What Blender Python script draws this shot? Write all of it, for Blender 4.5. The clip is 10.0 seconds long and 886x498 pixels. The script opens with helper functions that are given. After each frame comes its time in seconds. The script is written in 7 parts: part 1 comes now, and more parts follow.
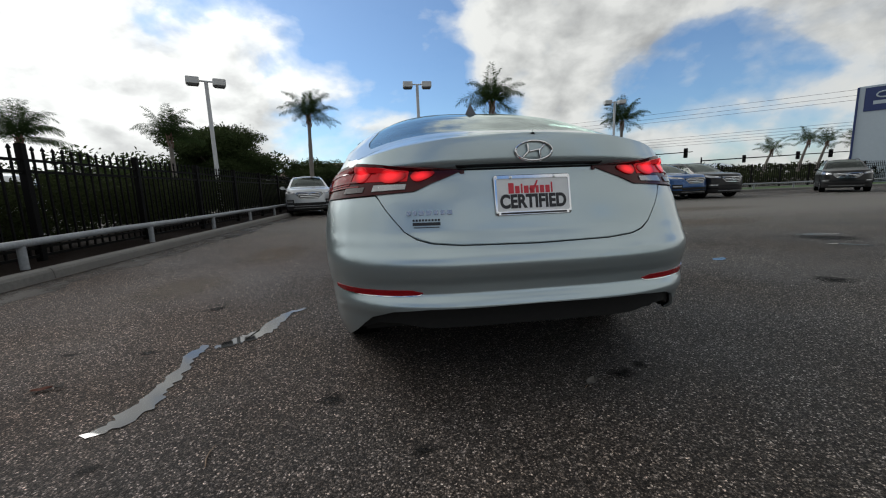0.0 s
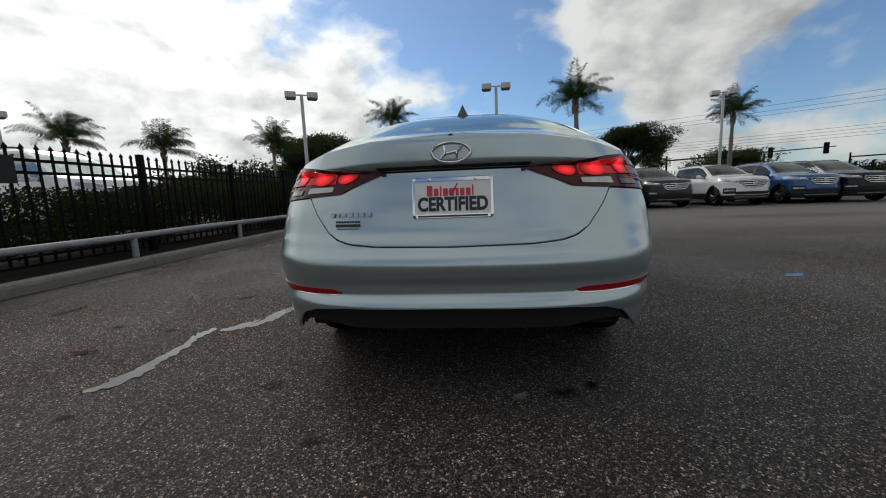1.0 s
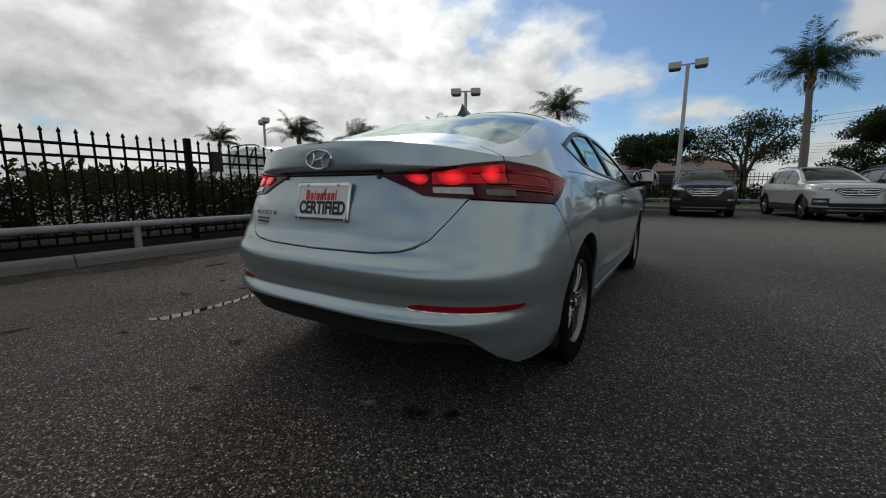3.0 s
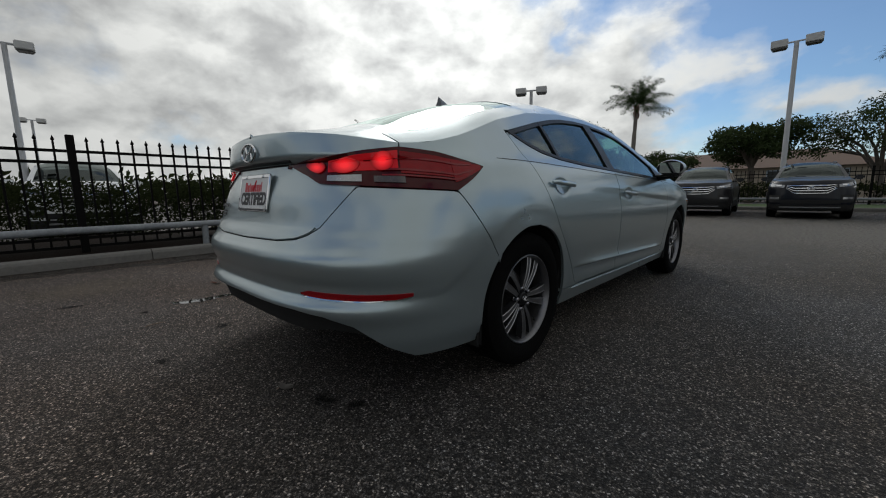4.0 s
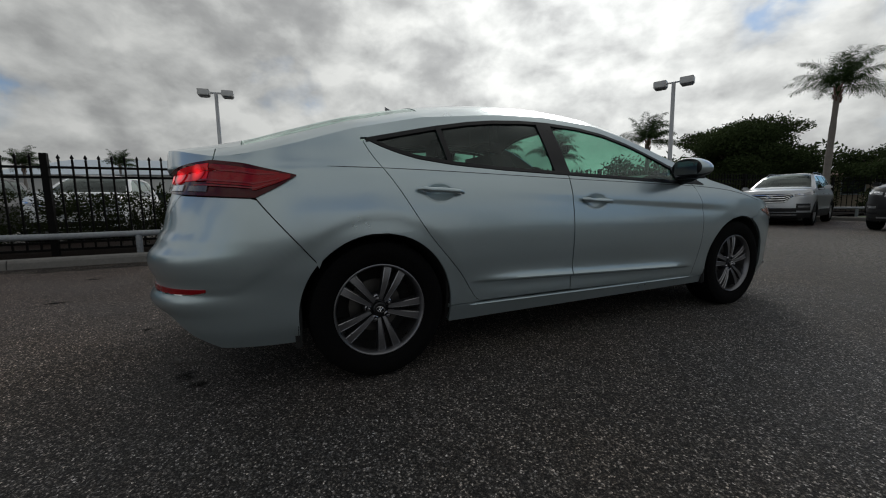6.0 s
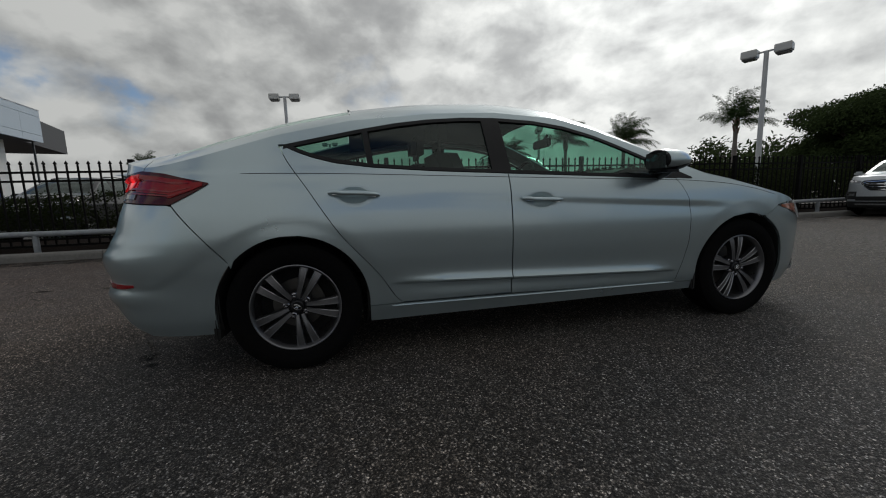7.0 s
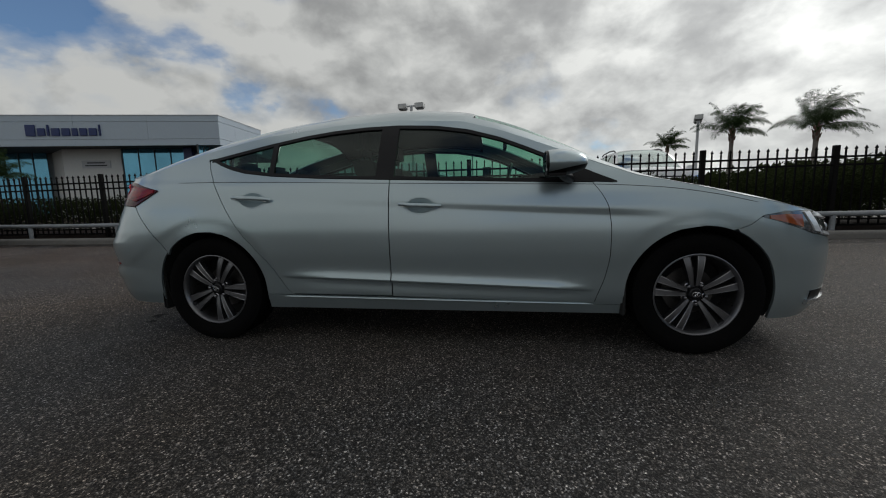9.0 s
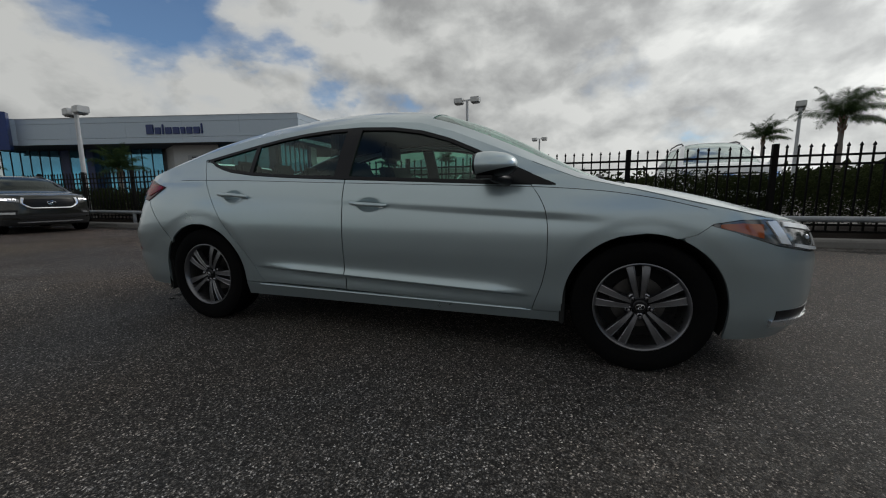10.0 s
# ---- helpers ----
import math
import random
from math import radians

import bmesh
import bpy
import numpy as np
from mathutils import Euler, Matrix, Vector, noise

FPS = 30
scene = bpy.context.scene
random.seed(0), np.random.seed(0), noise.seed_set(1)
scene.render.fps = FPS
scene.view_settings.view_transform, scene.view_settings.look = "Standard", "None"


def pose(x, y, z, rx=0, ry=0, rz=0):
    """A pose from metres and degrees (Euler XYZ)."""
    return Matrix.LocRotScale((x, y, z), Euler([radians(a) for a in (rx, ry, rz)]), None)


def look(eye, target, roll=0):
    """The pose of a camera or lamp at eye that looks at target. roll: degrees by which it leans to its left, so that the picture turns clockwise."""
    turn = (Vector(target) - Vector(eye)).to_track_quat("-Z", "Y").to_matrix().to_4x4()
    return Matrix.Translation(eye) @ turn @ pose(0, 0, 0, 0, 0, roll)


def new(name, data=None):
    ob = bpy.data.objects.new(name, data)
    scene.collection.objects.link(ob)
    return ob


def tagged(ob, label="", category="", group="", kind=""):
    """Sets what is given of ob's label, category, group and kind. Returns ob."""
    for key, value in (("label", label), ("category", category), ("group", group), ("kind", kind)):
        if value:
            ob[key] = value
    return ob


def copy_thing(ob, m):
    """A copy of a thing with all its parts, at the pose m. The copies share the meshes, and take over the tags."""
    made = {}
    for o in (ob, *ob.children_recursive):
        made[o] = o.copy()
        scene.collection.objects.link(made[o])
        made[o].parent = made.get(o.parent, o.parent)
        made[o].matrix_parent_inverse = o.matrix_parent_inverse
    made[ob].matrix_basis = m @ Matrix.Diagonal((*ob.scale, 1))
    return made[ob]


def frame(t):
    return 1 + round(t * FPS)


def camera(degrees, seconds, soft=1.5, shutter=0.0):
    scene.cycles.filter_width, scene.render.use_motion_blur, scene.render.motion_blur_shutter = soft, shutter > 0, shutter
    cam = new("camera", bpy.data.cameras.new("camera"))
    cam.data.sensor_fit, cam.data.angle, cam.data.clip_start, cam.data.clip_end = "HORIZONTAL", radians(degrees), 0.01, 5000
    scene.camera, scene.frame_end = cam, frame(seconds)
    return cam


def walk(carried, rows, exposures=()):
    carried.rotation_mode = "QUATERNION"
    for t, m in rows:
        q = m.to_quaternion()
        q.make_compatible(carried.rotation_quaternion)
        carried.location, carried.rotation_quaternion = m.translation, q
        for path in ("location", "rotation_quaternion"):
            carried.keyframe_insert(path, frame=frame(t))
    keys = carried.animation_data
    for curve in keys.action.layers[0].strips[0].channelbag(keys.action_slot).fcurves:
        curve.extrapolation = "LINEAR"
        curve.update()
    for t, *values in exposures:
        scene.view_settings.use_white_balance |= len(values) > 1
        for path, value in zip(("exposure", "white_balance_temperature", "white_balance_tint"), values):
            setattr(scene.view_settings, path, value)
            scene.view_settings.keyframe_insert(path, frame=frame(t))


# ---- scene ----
cam = camera(98, 10.0, soft=1.1)
PATH = [
    (0.0, pose(-0.557, -1.373, 0.869, 80.92, 2.14, -7.46)),
    (0.5, pose(-0.203, -1.396, 0.864, 81.05, 2.04, -1.11)),
    (1.0, pose(0.111, -1.386, 0.847, 81.71, 2.19, 5.59)),
    (1.5, pose(0.419, -1.332, 0.858, 81.57, 1.70, 12.02)),
    (2.0, pose(0.725, -1.254, 0.858, 81.42, 1.23, 19.16)),
    (2.5, pose(1.002, -1.130, 0.850, 81.51, 1.27, 25.60)),
    (3.0, pose(1.274, -0.980, 0.885, 80.99, -0.06, 31.86)),
    (4.5, pose(2.027, -0.304, 0.797, 82.49, 1.59, 49.46)),
    (5.0, pose(2.241, -0.041, 0.800, 83.00, 1.44, 55.74)),
    (5.5, pose(2.393, 0.256, 0.791, 83.35, 1.08, 60.63)),
    (6.0, pose(2.533, 0.545, 0.797, 83.17, 0.91, 65.20)),
    (7.5, pose(2.871, 1.646, 0.842, 82.09, 2.19, 82.23)),
    (8.0, pose(2.922, 2.002, 0.839, 82.61, 2.18, 88.29)),
    (8.5, pose(2.931, 2.384, 0.835, 82.61, 1.69, 93.62)),
    (9.0, pose(2.917, 2.719, 0.828, 82.59, 1.38, 98.41)),
    (9.5, pose(2.899, 3.061, 0.848, 82.30, 0.56, 103.28)),
    (10.0, pose(2.806, 3.389, 0.854, 81.82, 0.52, 108.73)),
]
walk(cam, PATH, [(0.0, 0.55), (1.0, 0.35), (2.5, 0.12), (4.5, 0.05), (7.5, 0.0), (10.0, 0.12)])

# ---- sky, sun, exposure ----
SUN_AZ, SUN_EL = radians(44), radians(32)      # left of straight ahead of the parked car
SUN = Vector((-math.sin(SUN_AZ) * math.cos(SUN_EL), math.cos(SUN_AZ) * math.cos(SUN_EL), math.sin(SUN_EL)))


def make_world():
    w = bpy.data.worlds.new("world")
    w.use_nodes = True
    scene.world = w
    nt = w.node_tree
    N, L = nt.nodes, nt.links
    N.clear()
    out, bg = N.new("ShaderNodeOutputWorld"), N.new("ShaderNodeBackground")
    tc = N.new("ShaderNodeTexCoord")
    sky = N.new("ShaderNodeTexSky")
    sky.sky_type, sky.sun_disc = "NISHITA", False
    sky.sun_elevation, sky.sun_rotation = SUN_EL, -SUN_AZ
    sky.air_density, sky.dust_density, sky.ozone_density = 1.0, 0.4, 3.5

    def math_node(op, a, b=None):
        n = N.new("ShaderNodeMath")
        n.operation = op
        for i, v in enumerate((a, b)):
            if v is None:
                continue
            if isinstance(v, (int, float)):
                n.inputs[i].default_value = v
            else:
                L.new(v, n.inputs[i])
        return n.outputs[0]

    def ramp(fac, *stops):
        n = N.new("ShaderNodeValToRGB")
        e = n.color_ramp.elements
        while len(e) < len(stops):
            e.new(0.5)
        for k, (p, c) in zip(e, stops):
            k.position, k.color = p, (*c, 1) if len(c) == 3 else c
        L.new(fac, n.inputs[0])
        return n.outputs[0]

    def mix(fac, a, b, blend="MIX"):
        n = N.new("ShaderNodeMix")
        n.data_type, n.blend_type = "RGBA", blend
        for sock, v in ((n.inputs[0], fac), (n.inputs[6], a), (n.inputs[7], b)):
            if isinstance(v, (int, float)):
                sock.default_value = v
            elif isinstance(v, tuple):
                sock.default_value = (*v, 1)
            else:
                L.new(v, sock)
        return n.outputs[2]

    # squash the dome so that clouds flatten towards the horizon
    sep = N.new("ShaderNodeSeparateXYZ")
    L.new(tc.outputs["Generated"], sep.inputs[0])
    comb = N.new("ShaderNodeCombineXYZ")
    L.new(sep.outputs[0], comb.inputs[0])
    L.new(sep.outputs[1], comb.inputs[1])
    L.new(math_node("MULTIPLY", sep.outputs[2], 1.6), comb.inputs[2])

    def cloud(scale, detail, rough, seed, shift=(0, 0, 0)):
        mp = N.new("ShaderNodeMapping")
        mp.inputs["Location"].default_value = (seed + shift[0], seed * 0.37 + shift[1], seed * 1.7 + shift[2])
        L.new(comb.outputs[0], mp.inputs[0])
        n = N.new("ShaderNodeTexNoise")
        n.inputs["Scale"].default_value, n.inputs["Detail"].default_value = scale, detail
        n.inputs["Roughness"].default_value, n.inputs["Distortion"].default_value = rough, 0.18
        L.new(mp.outputs[0], n.inputs["Vector"])
        return n.outputs[0]

    def toward(v, power):
        d = N.new("ShaderNodeVectorMath")
        d.operation = "DOT_PRODUCT"
        L.new(tc.outputs["Generated"], d.inputs[0])
        d.inputs[1].default_value = Vector(v).normalized()
        return math_node("POWER", math_node("MAXIMUM", d.outputs["Value"], 0.0), power)

    big = cloud(2.9, 7, 0.50, CLOUD_SEED)
    lee = cloud(2.9, 7, 0.50, CLOUD_SEED, (SUN.x * 0.09, SUN.y * 0.09, SUN.z * 0.18 + 0.05))
    glow = math_node("ADD", math_node("ADD", toward(SUN, 6.0), math_node("MULTIPLY", toward(SUN, 40.0), 0.45)), math_node("MULTIPLY", toward(SUN, 1.3), 0.30))
    # breaks in the cover, where the blue shows
    gaps = math_node("ADD", math_node("MULTIPLY", toward((0.0, 0.95, 0.31), 22.0), 0.17), math_node("MULTIPLY", toward((0.68, 0.70, 0.20), 16.0), 0.045))
    gaps = math_node("ADD", gaps, math_node("MULTIPLY", toward((-0.33, 0.80, 0.50), 45.0), 0.17))
    gaps = math_node("ADD", gaps, math_node("MULTIPLY", toward((-0.62, -0.736, 0.29), 26.0), 0.135))
    gaps = math_node("ADD", gaps, math_node("MULTIPLY", toward((0.40, 0.90, 0.17), 38.0), 0.11))
    # heavier cover overhead and over the left side
    more = math_node("ADD", math_node("MULTIPLY", toward((-0.9, 0.03, 0.38), 14.0), 0.09), math_node("MULTIPLY", toward((-0.87, -0.33, 0.34), 24.0), 0.06))
    more = math_node("ADD", more, math_node("MULTIPLY", toward((0.0, 0.55, 0.83), 9.0), 0.11))
    more = math_node("ADD", more, math_node("MULTIPLY", toward((0.48, 0.76, 0.44), 40.0), 0.09))
    cover = math_node("ADD", math_node("SUBTRACT", big, gaps), math_node("MULTIPLY", toward(SUN, 8.0), 0.10))
    cover = math_node("ADD", cover, more)
    cover = math_node("ADD", cover, math_node("MULTIPLY", math_node("SUBTRACT", cloud(8.5, 6, 0.52, CLOUD_SEED + 2.0), 0.5), 0.16))
    low = math_node("POWER", math_node("SUBTRACT", 1.0, math_node("MAXIMUM", sep.outputs[2], 0.0)), 7.0)
    cover = math_node("ADD", cover, math_node("MULTIPLY", low, 0.055))
    mask = ramp(cover, (0.34, (0.06, 0.06, 0.06)), (0.395, (0.40, 0.40, 0.40)), (0.43, (0.86, 0.86, 0.86)), (0.48, (1, 1, 1)))
    # bright towards the sun, grey in the lee and where the cloud is deep
    side = math_node("MULTIPLY", math_node("SUBTRACT", big, lee), 2.4)
    deep = math_node("MULTIPLY", math_node("SUBTRACT", cover, 0.50), 2.3)
    puff = cloud(8.5, 6, 0.52, CLOUD_SEED + 2.0)
    puff_lee = cloud(8.5, 6, 0.52, CLOUD_SEED + 2.0, (SUN.x * 0.035, SUN.y * 0.035, SUN.z * 0.07 + 0.02))
    side = math_node("ADD", side, math_node("MULTIPLY", math_node("SUBTRACT", puff, puff_lee), 2.2))
    shade = math_node("ADD", 0.30, math_node("MULTIPLY", math_node("SUBTRACT", math_node("ADD", 0.66, side), deep), 0.60))
    thick = ramp(shade, (0.02, (0.42, 0.43, 0.435)), (0.34, (0.56, 0.572, 0.570)), (0.58, (0.76, 0.777, 0.765)), (0.84, (0.995, 1.01, 0.985)))
    lit = math_node("ADD", CLOUD_BASE, math_node("MULTIPLY", glow, CLOUD_GLOW))
    cloud_col = thick
    scale_n = N.new("ShaderNodeVectorMath")
    scale_n.operation = "SCALE"
    L.new(cloud_col, scale_n.inputs[0])
    L.new(lit, scale_n.inputs["Scale"])
    blue = N.new("ShaderNodeVectorMath")
    blue.operation = "SCALE"
    L.new(sky.outputs[0], blue.inputs[0])
    blue.inputs["Scale"].default_value = SKY_SCALE
    clear = mix(1.0, blue.outputs[0], (0.80, 0.98, 1.10), "MULTIPLY")
    col = mix(mask, clear, scale_n.outputs[0])
    L.new(col, bg.inputs[0])
    bg.inputs[1].default_value = SKY_STRENGTH
    L.new(bg.outputs[0], out.inputs[0])


CLOUD_SEED, CLOUD_BASE, CLOUD_GLOW, SKY_SCALE, SKY_STRENGTH = 3.7, 4.0, 4.3, 0.66, 0.12
make_world()
sun_ob = new("sun", bpy.data.lights.new("sun", "SUN"))
sun_ob.data.energy, sun_ob.data.angle, sun_ob.data.color = 0.6, radians(18), (1.0, 0.97, 0.93)
sun_ob.matrix_world = look((0, 0, 30), Vector((0, 0, 30)) - SUN)

# ---- materials ----
def material(name):
    m = bpy.data.materials.new(name)
    m.use_nodes = True
    nt = m.node_tree
    return m, nt.nodes, nt.links, nt.nodes["Principled BSDF"]


def plain(name, color, rough=0.5, metal=0.0, coat=0.0, vary=0.12, scale=6.0, bump=0.0, bump_scale=60.0, spec=0.5, emit=None):
    """A paint, plastic, rubber or metal with two scales of variation."""
    m, N, L, b = material(name)
    tc = N.new("ShaderNodeTexCoord")
    n1, n2 = N.new("ShaderNodeTexNoise"), N.new("ShaderNodeTexNoise")
    n1.inputs["Scale"].default_value, n1.inputs["Detail"].default_value = scale, 5
    n2.inputs["Scale"].default_value, n2.inputs["Detail"].default_value = scale * 9, 3
    for n in (n1, n2):
        L.new(tc.outputs["Object"], n.inputs["Vector"])
    add = N.new("ShaderNodeMath")
    add.operation = "ADD"
    L.new(n1.outputs[0], add.inputs[0])
    L.new(n2.outputs[0], add.inputs[1])
    mr = N.new("ShaderNodeMapRange")
    mr.inputs["From Min"].default_value, mr.inputs["From Max"].default_value = 0.6, 1.4
    mr.inputs["To Min"].default_value, mr.inputs["To Max"].default_value = 1 - vary, 1 + vary
    L.new(add.outputs[0], mr.inputs[0])
    sc = N.new("ShaderNodeVectorMath")
    sc.operation = "SCALE"
    sc.inputs[0].default_value = color
    L.new(mr.outputs[0], sc.inputs["Scale"])
    L.new(sc.outputs[0], b.inputs["Base Color"])
    mr2 = N.new("ShaderNodeMapRange")
    mr2.inputs["From Min"].default_value, mr2.inputs["From Max"].default_value = 0.6, 1.4
    mr2.inputs["To Min"].default_value, mr2.inputs["To Max"].default_value = max(rough - vary * 0.5, 0.02), min(rough + vary * 0.5, 1)
    L.new(add.outputs[0], mr2.inputs[0])
    L.new(mr2.outputs[0], b.inputs["Roughness"])
    b.inputs["Metallic"].default_value, b.inputs["Coat Weight"].default_value = metal, coat
    b.inputs["Coat Roughness"].default_value = 0.04
    b.inputs["Specular IOR Level"].default_value = spec
    if bump:
        bp = N.new("ShaderNodeBump")
        bp.inputs["Strength"].default_value, bp.inputs["Distance"].default_value = bump, 0.01
        n3 = N.new("ShaderNodeTexNoise")
        n3.inputs["Scale"].default_value, n3.inputs["Detail"].default_value = bump_scale, 4
        L.new(tc.outputs["Object"], n3.inputs["Vector"])
        L.new(n3.outputs[0], bp.inputs["Height"])
        L.new(bp.outputs[0], b.inputs["Normal"])
    if emit:
        b.inputs["Emission Color"].default_value, b.inputs["Emission Strength"].default_value = (*emit[0], 1), emit[1]
    return m


def car_paint(name, color, metal=0.55, rough=0.32, flake=0.06, coat=0.9):
    """Metallic base coat with fine flake, under a clear coat with faint dust."""
    m, N, L, b = material(name)
    tc = N.new("ShaderNodeTexCoord")
    v = N.new("ShaderNodeTexVoronoi")
    v.inputs["Scale"].default_value = 900
    L.new(tc.outputs["Object"], v.inputs["Vector"])
    n = N.new("ShaderNodeTexNoise")
    n.inputs["Scale"].default_value, n.inputs["Detail"].default_value = 3.0, 6
    L.new(tc.outputs["Object"], n.inputs["Vector"])
    mr = N.new("ShaderNodeMapRange")
    mr.inputs["To Min"].default_value, mr.inputs["To Max"].default_value = 1 - flake, 1 + flake
    sep = N.new("ShaderNodeSeparateColor")
    L.new(v.outputs["Color"], sep.inputs[0])
    L.new(sep.outputs[0], mr.inputs[0])
    sc = N.new("ShaderNodeVectorMath")
    sc.operation = "SCALE"
    sc.inputs[0].default_value = color
    L.new(mr.outputs[0], sc.inputs["Scale"])
    L.new(sc.outputs[0], b.inputs["Base Color"])
    r = N.new("ShaderNodeMapRange")
    r.inputs["To Min"].default_value, r.inputs["To Max"].default_value = rough - 0.05, rough + 0.07
    L.new(n.outputs[0], r.inputs[0])
    L.new(r.outputs[0], b.inputs["Roughness"])
    b.inputs["Metallic"].default_value = metal
    b.inputs["Specular IOR Level"].default_value = min(0.5, coat * 0.55)
    b.inputs["Coat Weight"].default_value, b.inputs["Coat Roughness"].default_value = coat, 0.06
    return m


def glass_sheet(name, tint, ior=1.5):
    """A thin pane: tinted see-through with a mirror-like gloss at grazing angles."""
    m, N, L, b = material(name)
    N.remove(b)
    tr, gl, mixn, lw = N.new("ShaderNodeBsdfTransparent"), N.new("ShaderNodeBsdfGlossy"), N.new("ShaderNodeMixShader"), N.new("ShaderNodeLayerWeight")
    tr.inputs[0].default_value = (*tint, 1)
    gl.inputs[0].default_value = (0.90, 1.0, 0.97, 1)
    gl.inputs["Roughness"].default_value = 0.02
    # gloss of both faces of the pane, rising steeply towards grazing
    r0 = 2 * ((ior - 1) / (ior + 1)) ** 2
    lw.inputs[0].default_value = 0.5
    pw, mr = N.new("ShaderNodeMath"), N.new("ShaderNodeMapRange")
    pw.operation = "POWER"
    pw.inputs[1].default_value = 4.5
    L.new(lw.outputs["Facing"], pw.inputs[0])
    mr.inputs["To Min"].default_value, mr.inputs["To Max"].default_value = r0, 1.0
    L.new(pw.outputs[0], mr.inputs[0])
    L.new(mr.outputs[0], mixn.inputs[0])
    L.new(tr.outputs[0], mixn.inputs[1])
    L.new(gl.outputs[0], mixn.inputs[2])
    L.new(mixn.outputs[0], N["Material Output"].inputs[0])
    return m


def asphalt_material():
    m, N, L, b = material("asphalt")
    tc = N.new("ShaderNodeTexCoord")

    def noise_node(scale, detail=5, rough=0.5):
        n = N.new("ShaderNodeTexNoise")
        n.inputs["Scale"].default_value, n.inputs["Detail"].default_value, n.inputs["Roughness"].default_value = scale, detail, rough
        L.new(tc.outputs["Object"], n.inputs["Vector"])
        return n.outputs[0]

    def ramp(fac, *stops):
        n = N.new("ShaderNodeValToRGB")
        e = n.color_ramp.elements
        while len(e) < len(stops):
            e.new(0.5)
        for k, (p, c) in zip(e, stops):
            k.position, k.color = p, (c * 1.005, c * 0.993, c * 0.98, 1)
        L.new(fac, n.inputs[0])
        return n.outputs[0]

    def mix(fac, a, c, blend="MIX"):
        n = N.new("ShaderNodeMix")
        n.data_type, n.blend_type = "RGBA", blend
        if isinstance(fac, float):
            n.inputs[0].default_value = fac
        else:
            L.new(fac, n.inputs[0])
        L.new(a, n.inputs[6])
        L.new(c, n.inputs[7])
        return n.outputs[2]

    # chips of mixed stone in black binder, their outlines broken up
    warp = N.new("ShaderNodeTexNoise")
    warp.inputs["Scale"].default_value, warp.inputs["Detail"].default_value = 150, 2
    L.new(tc.outputs["Object"], warp.inputs["Vector"])
    off = N.new("ShaderNodeVectorMath")
    off.operation = "MULTIPLY_ADD"
    L.new(warp.outputs["Color"], off.inputs[0])
    off.inputs[1].default_value = (0.011, 0.011, 0.011)
    L.new(tc.outputs["Object"], off.inputs[2])

    def stones(scale):
        v = N.new("ShaderNodeTexVoronoi")
        v.inputs["Scale"].default_value = scale
        L.new(off.outputs[0], v.inputs["Vector"])
        sp = N.new("ShaderNodeSeparateColor")
        L.new(v.outputs["Color"], sp.inputs[0])
        return v, sp
    stone, sepc = stones(150)
    sepf = stones(300)[1]
    chips = ramp(sepc.outputs[0], (0.0, 0.024), (0.45, 0.060), (0.73, 0.116), (0.90, 0.23), (1.0, 0.60))
    grit = ramp(sepf.outputs[0], (0.0, 0.45), (0.6, 1.0), (1.0, 1.85))
    binder = ramp(stone.outputs["Distance"], (0.34, 1.0), (0.60, 0.30))
    hue = N.new("ShaderNodeMix")
    hue.data_type = "RGBA"
    L.new(sepc.outputs[1], hue.inputs[0])
    hue.inputs[6].default_value, hue.inputs[7].default_value = (1.03, 0.985, 0.95, 1), (0.97, 1.0, 1.05, 1)
    base = mix(1.0, mix(1.0, mix(1.0, chips, hue.outputs[2], "MULTIPLY"), grit, "MULTIPLY"), binder, "MULTIPLY")
    patches = ramp(noise_node(0.35, 6, 0.6), (0.32, 0.72), (0.68, 1.25))
    spots = ramp(noise_node(2.4, 5, 0.65), (0.26, 0.45), (0.38, 1.0))
    dirt = N.new("ShaderNodeMix")
    dirt.data_type = "RGBA"
    L.new(ramp(noise_node(0.55, 5, 0.6), (0.40, 0.0), (0.62, 1.0)), dirt.inputs[0])
    dirt.inputs[6].default_value, dirt.inputs[7].default_value = (1.0, 1.0, 1.0, 1), (1.08, 0.99, 0.90, 1)
    base = mix(1.0, base, dirt.outputs[2], "MULTIPLY")
    # brown dust washed towards the kerb
    px, wash, silt = N.new("ShaderNodeSeparateXYZ"), N.new("ShaderNodeMapRange"), N.new("ShaderNodeMix")
    L.new(tc.outputs["Object"], px.inputs[0])
    wash.inputs["From Min"].default_value, wash.inputs["From Max"].default_value = 1.2, -2.2
    L.new(px.outputs[0], wash.inputs[0])
    silt.data_type = "RGBA"
    L.new(wash.outputs[0], silt.inputs[0])
    silt.inputs[6].default_value, silt.inputs[7].default_value = (1, 1, 1, 1), (1.14, 0.985, 0.94, 1)
    base = mix(1.0, base, silt.outputs[2], "MULTIPLY")
    L.new(mix(1.0, mix(1.0, base, patches, "MULTIPLY"), spots, "MULTIPLY"), b.inputs["Base Color"])
    rgh = N.new("ShaderNodeMapRange")
    rgh.inputs["From Min"].default_value, rgh.inputs["From Max"].default_value = 0.35, 0.65
    rgh.inputs["To Min"].default_value, rgh.inputs["To Max"].default_value = 0.62, 0.85
    L.new(noise_node(0.5, 6, 0.6), rgh.inputs[0])
    L.new(rgh.outputs[0], b.inputs["Roughness"])
    b.inputs["Specular IOR Level"].default_value = 0.22
    bp = N.new("ShaderNodeBump")
    bp.inputs["Strength"].default_value, bp.inputs["Distance"].default_value = 0.75, 0.006
    inv = N.new("ShaderNodeMath")
    inv.operation = "SUBTRACT"
    inv.inputs[0].default_value = 1.0
    L.new(stone.outputs["Distance"], inv.inputs[1])
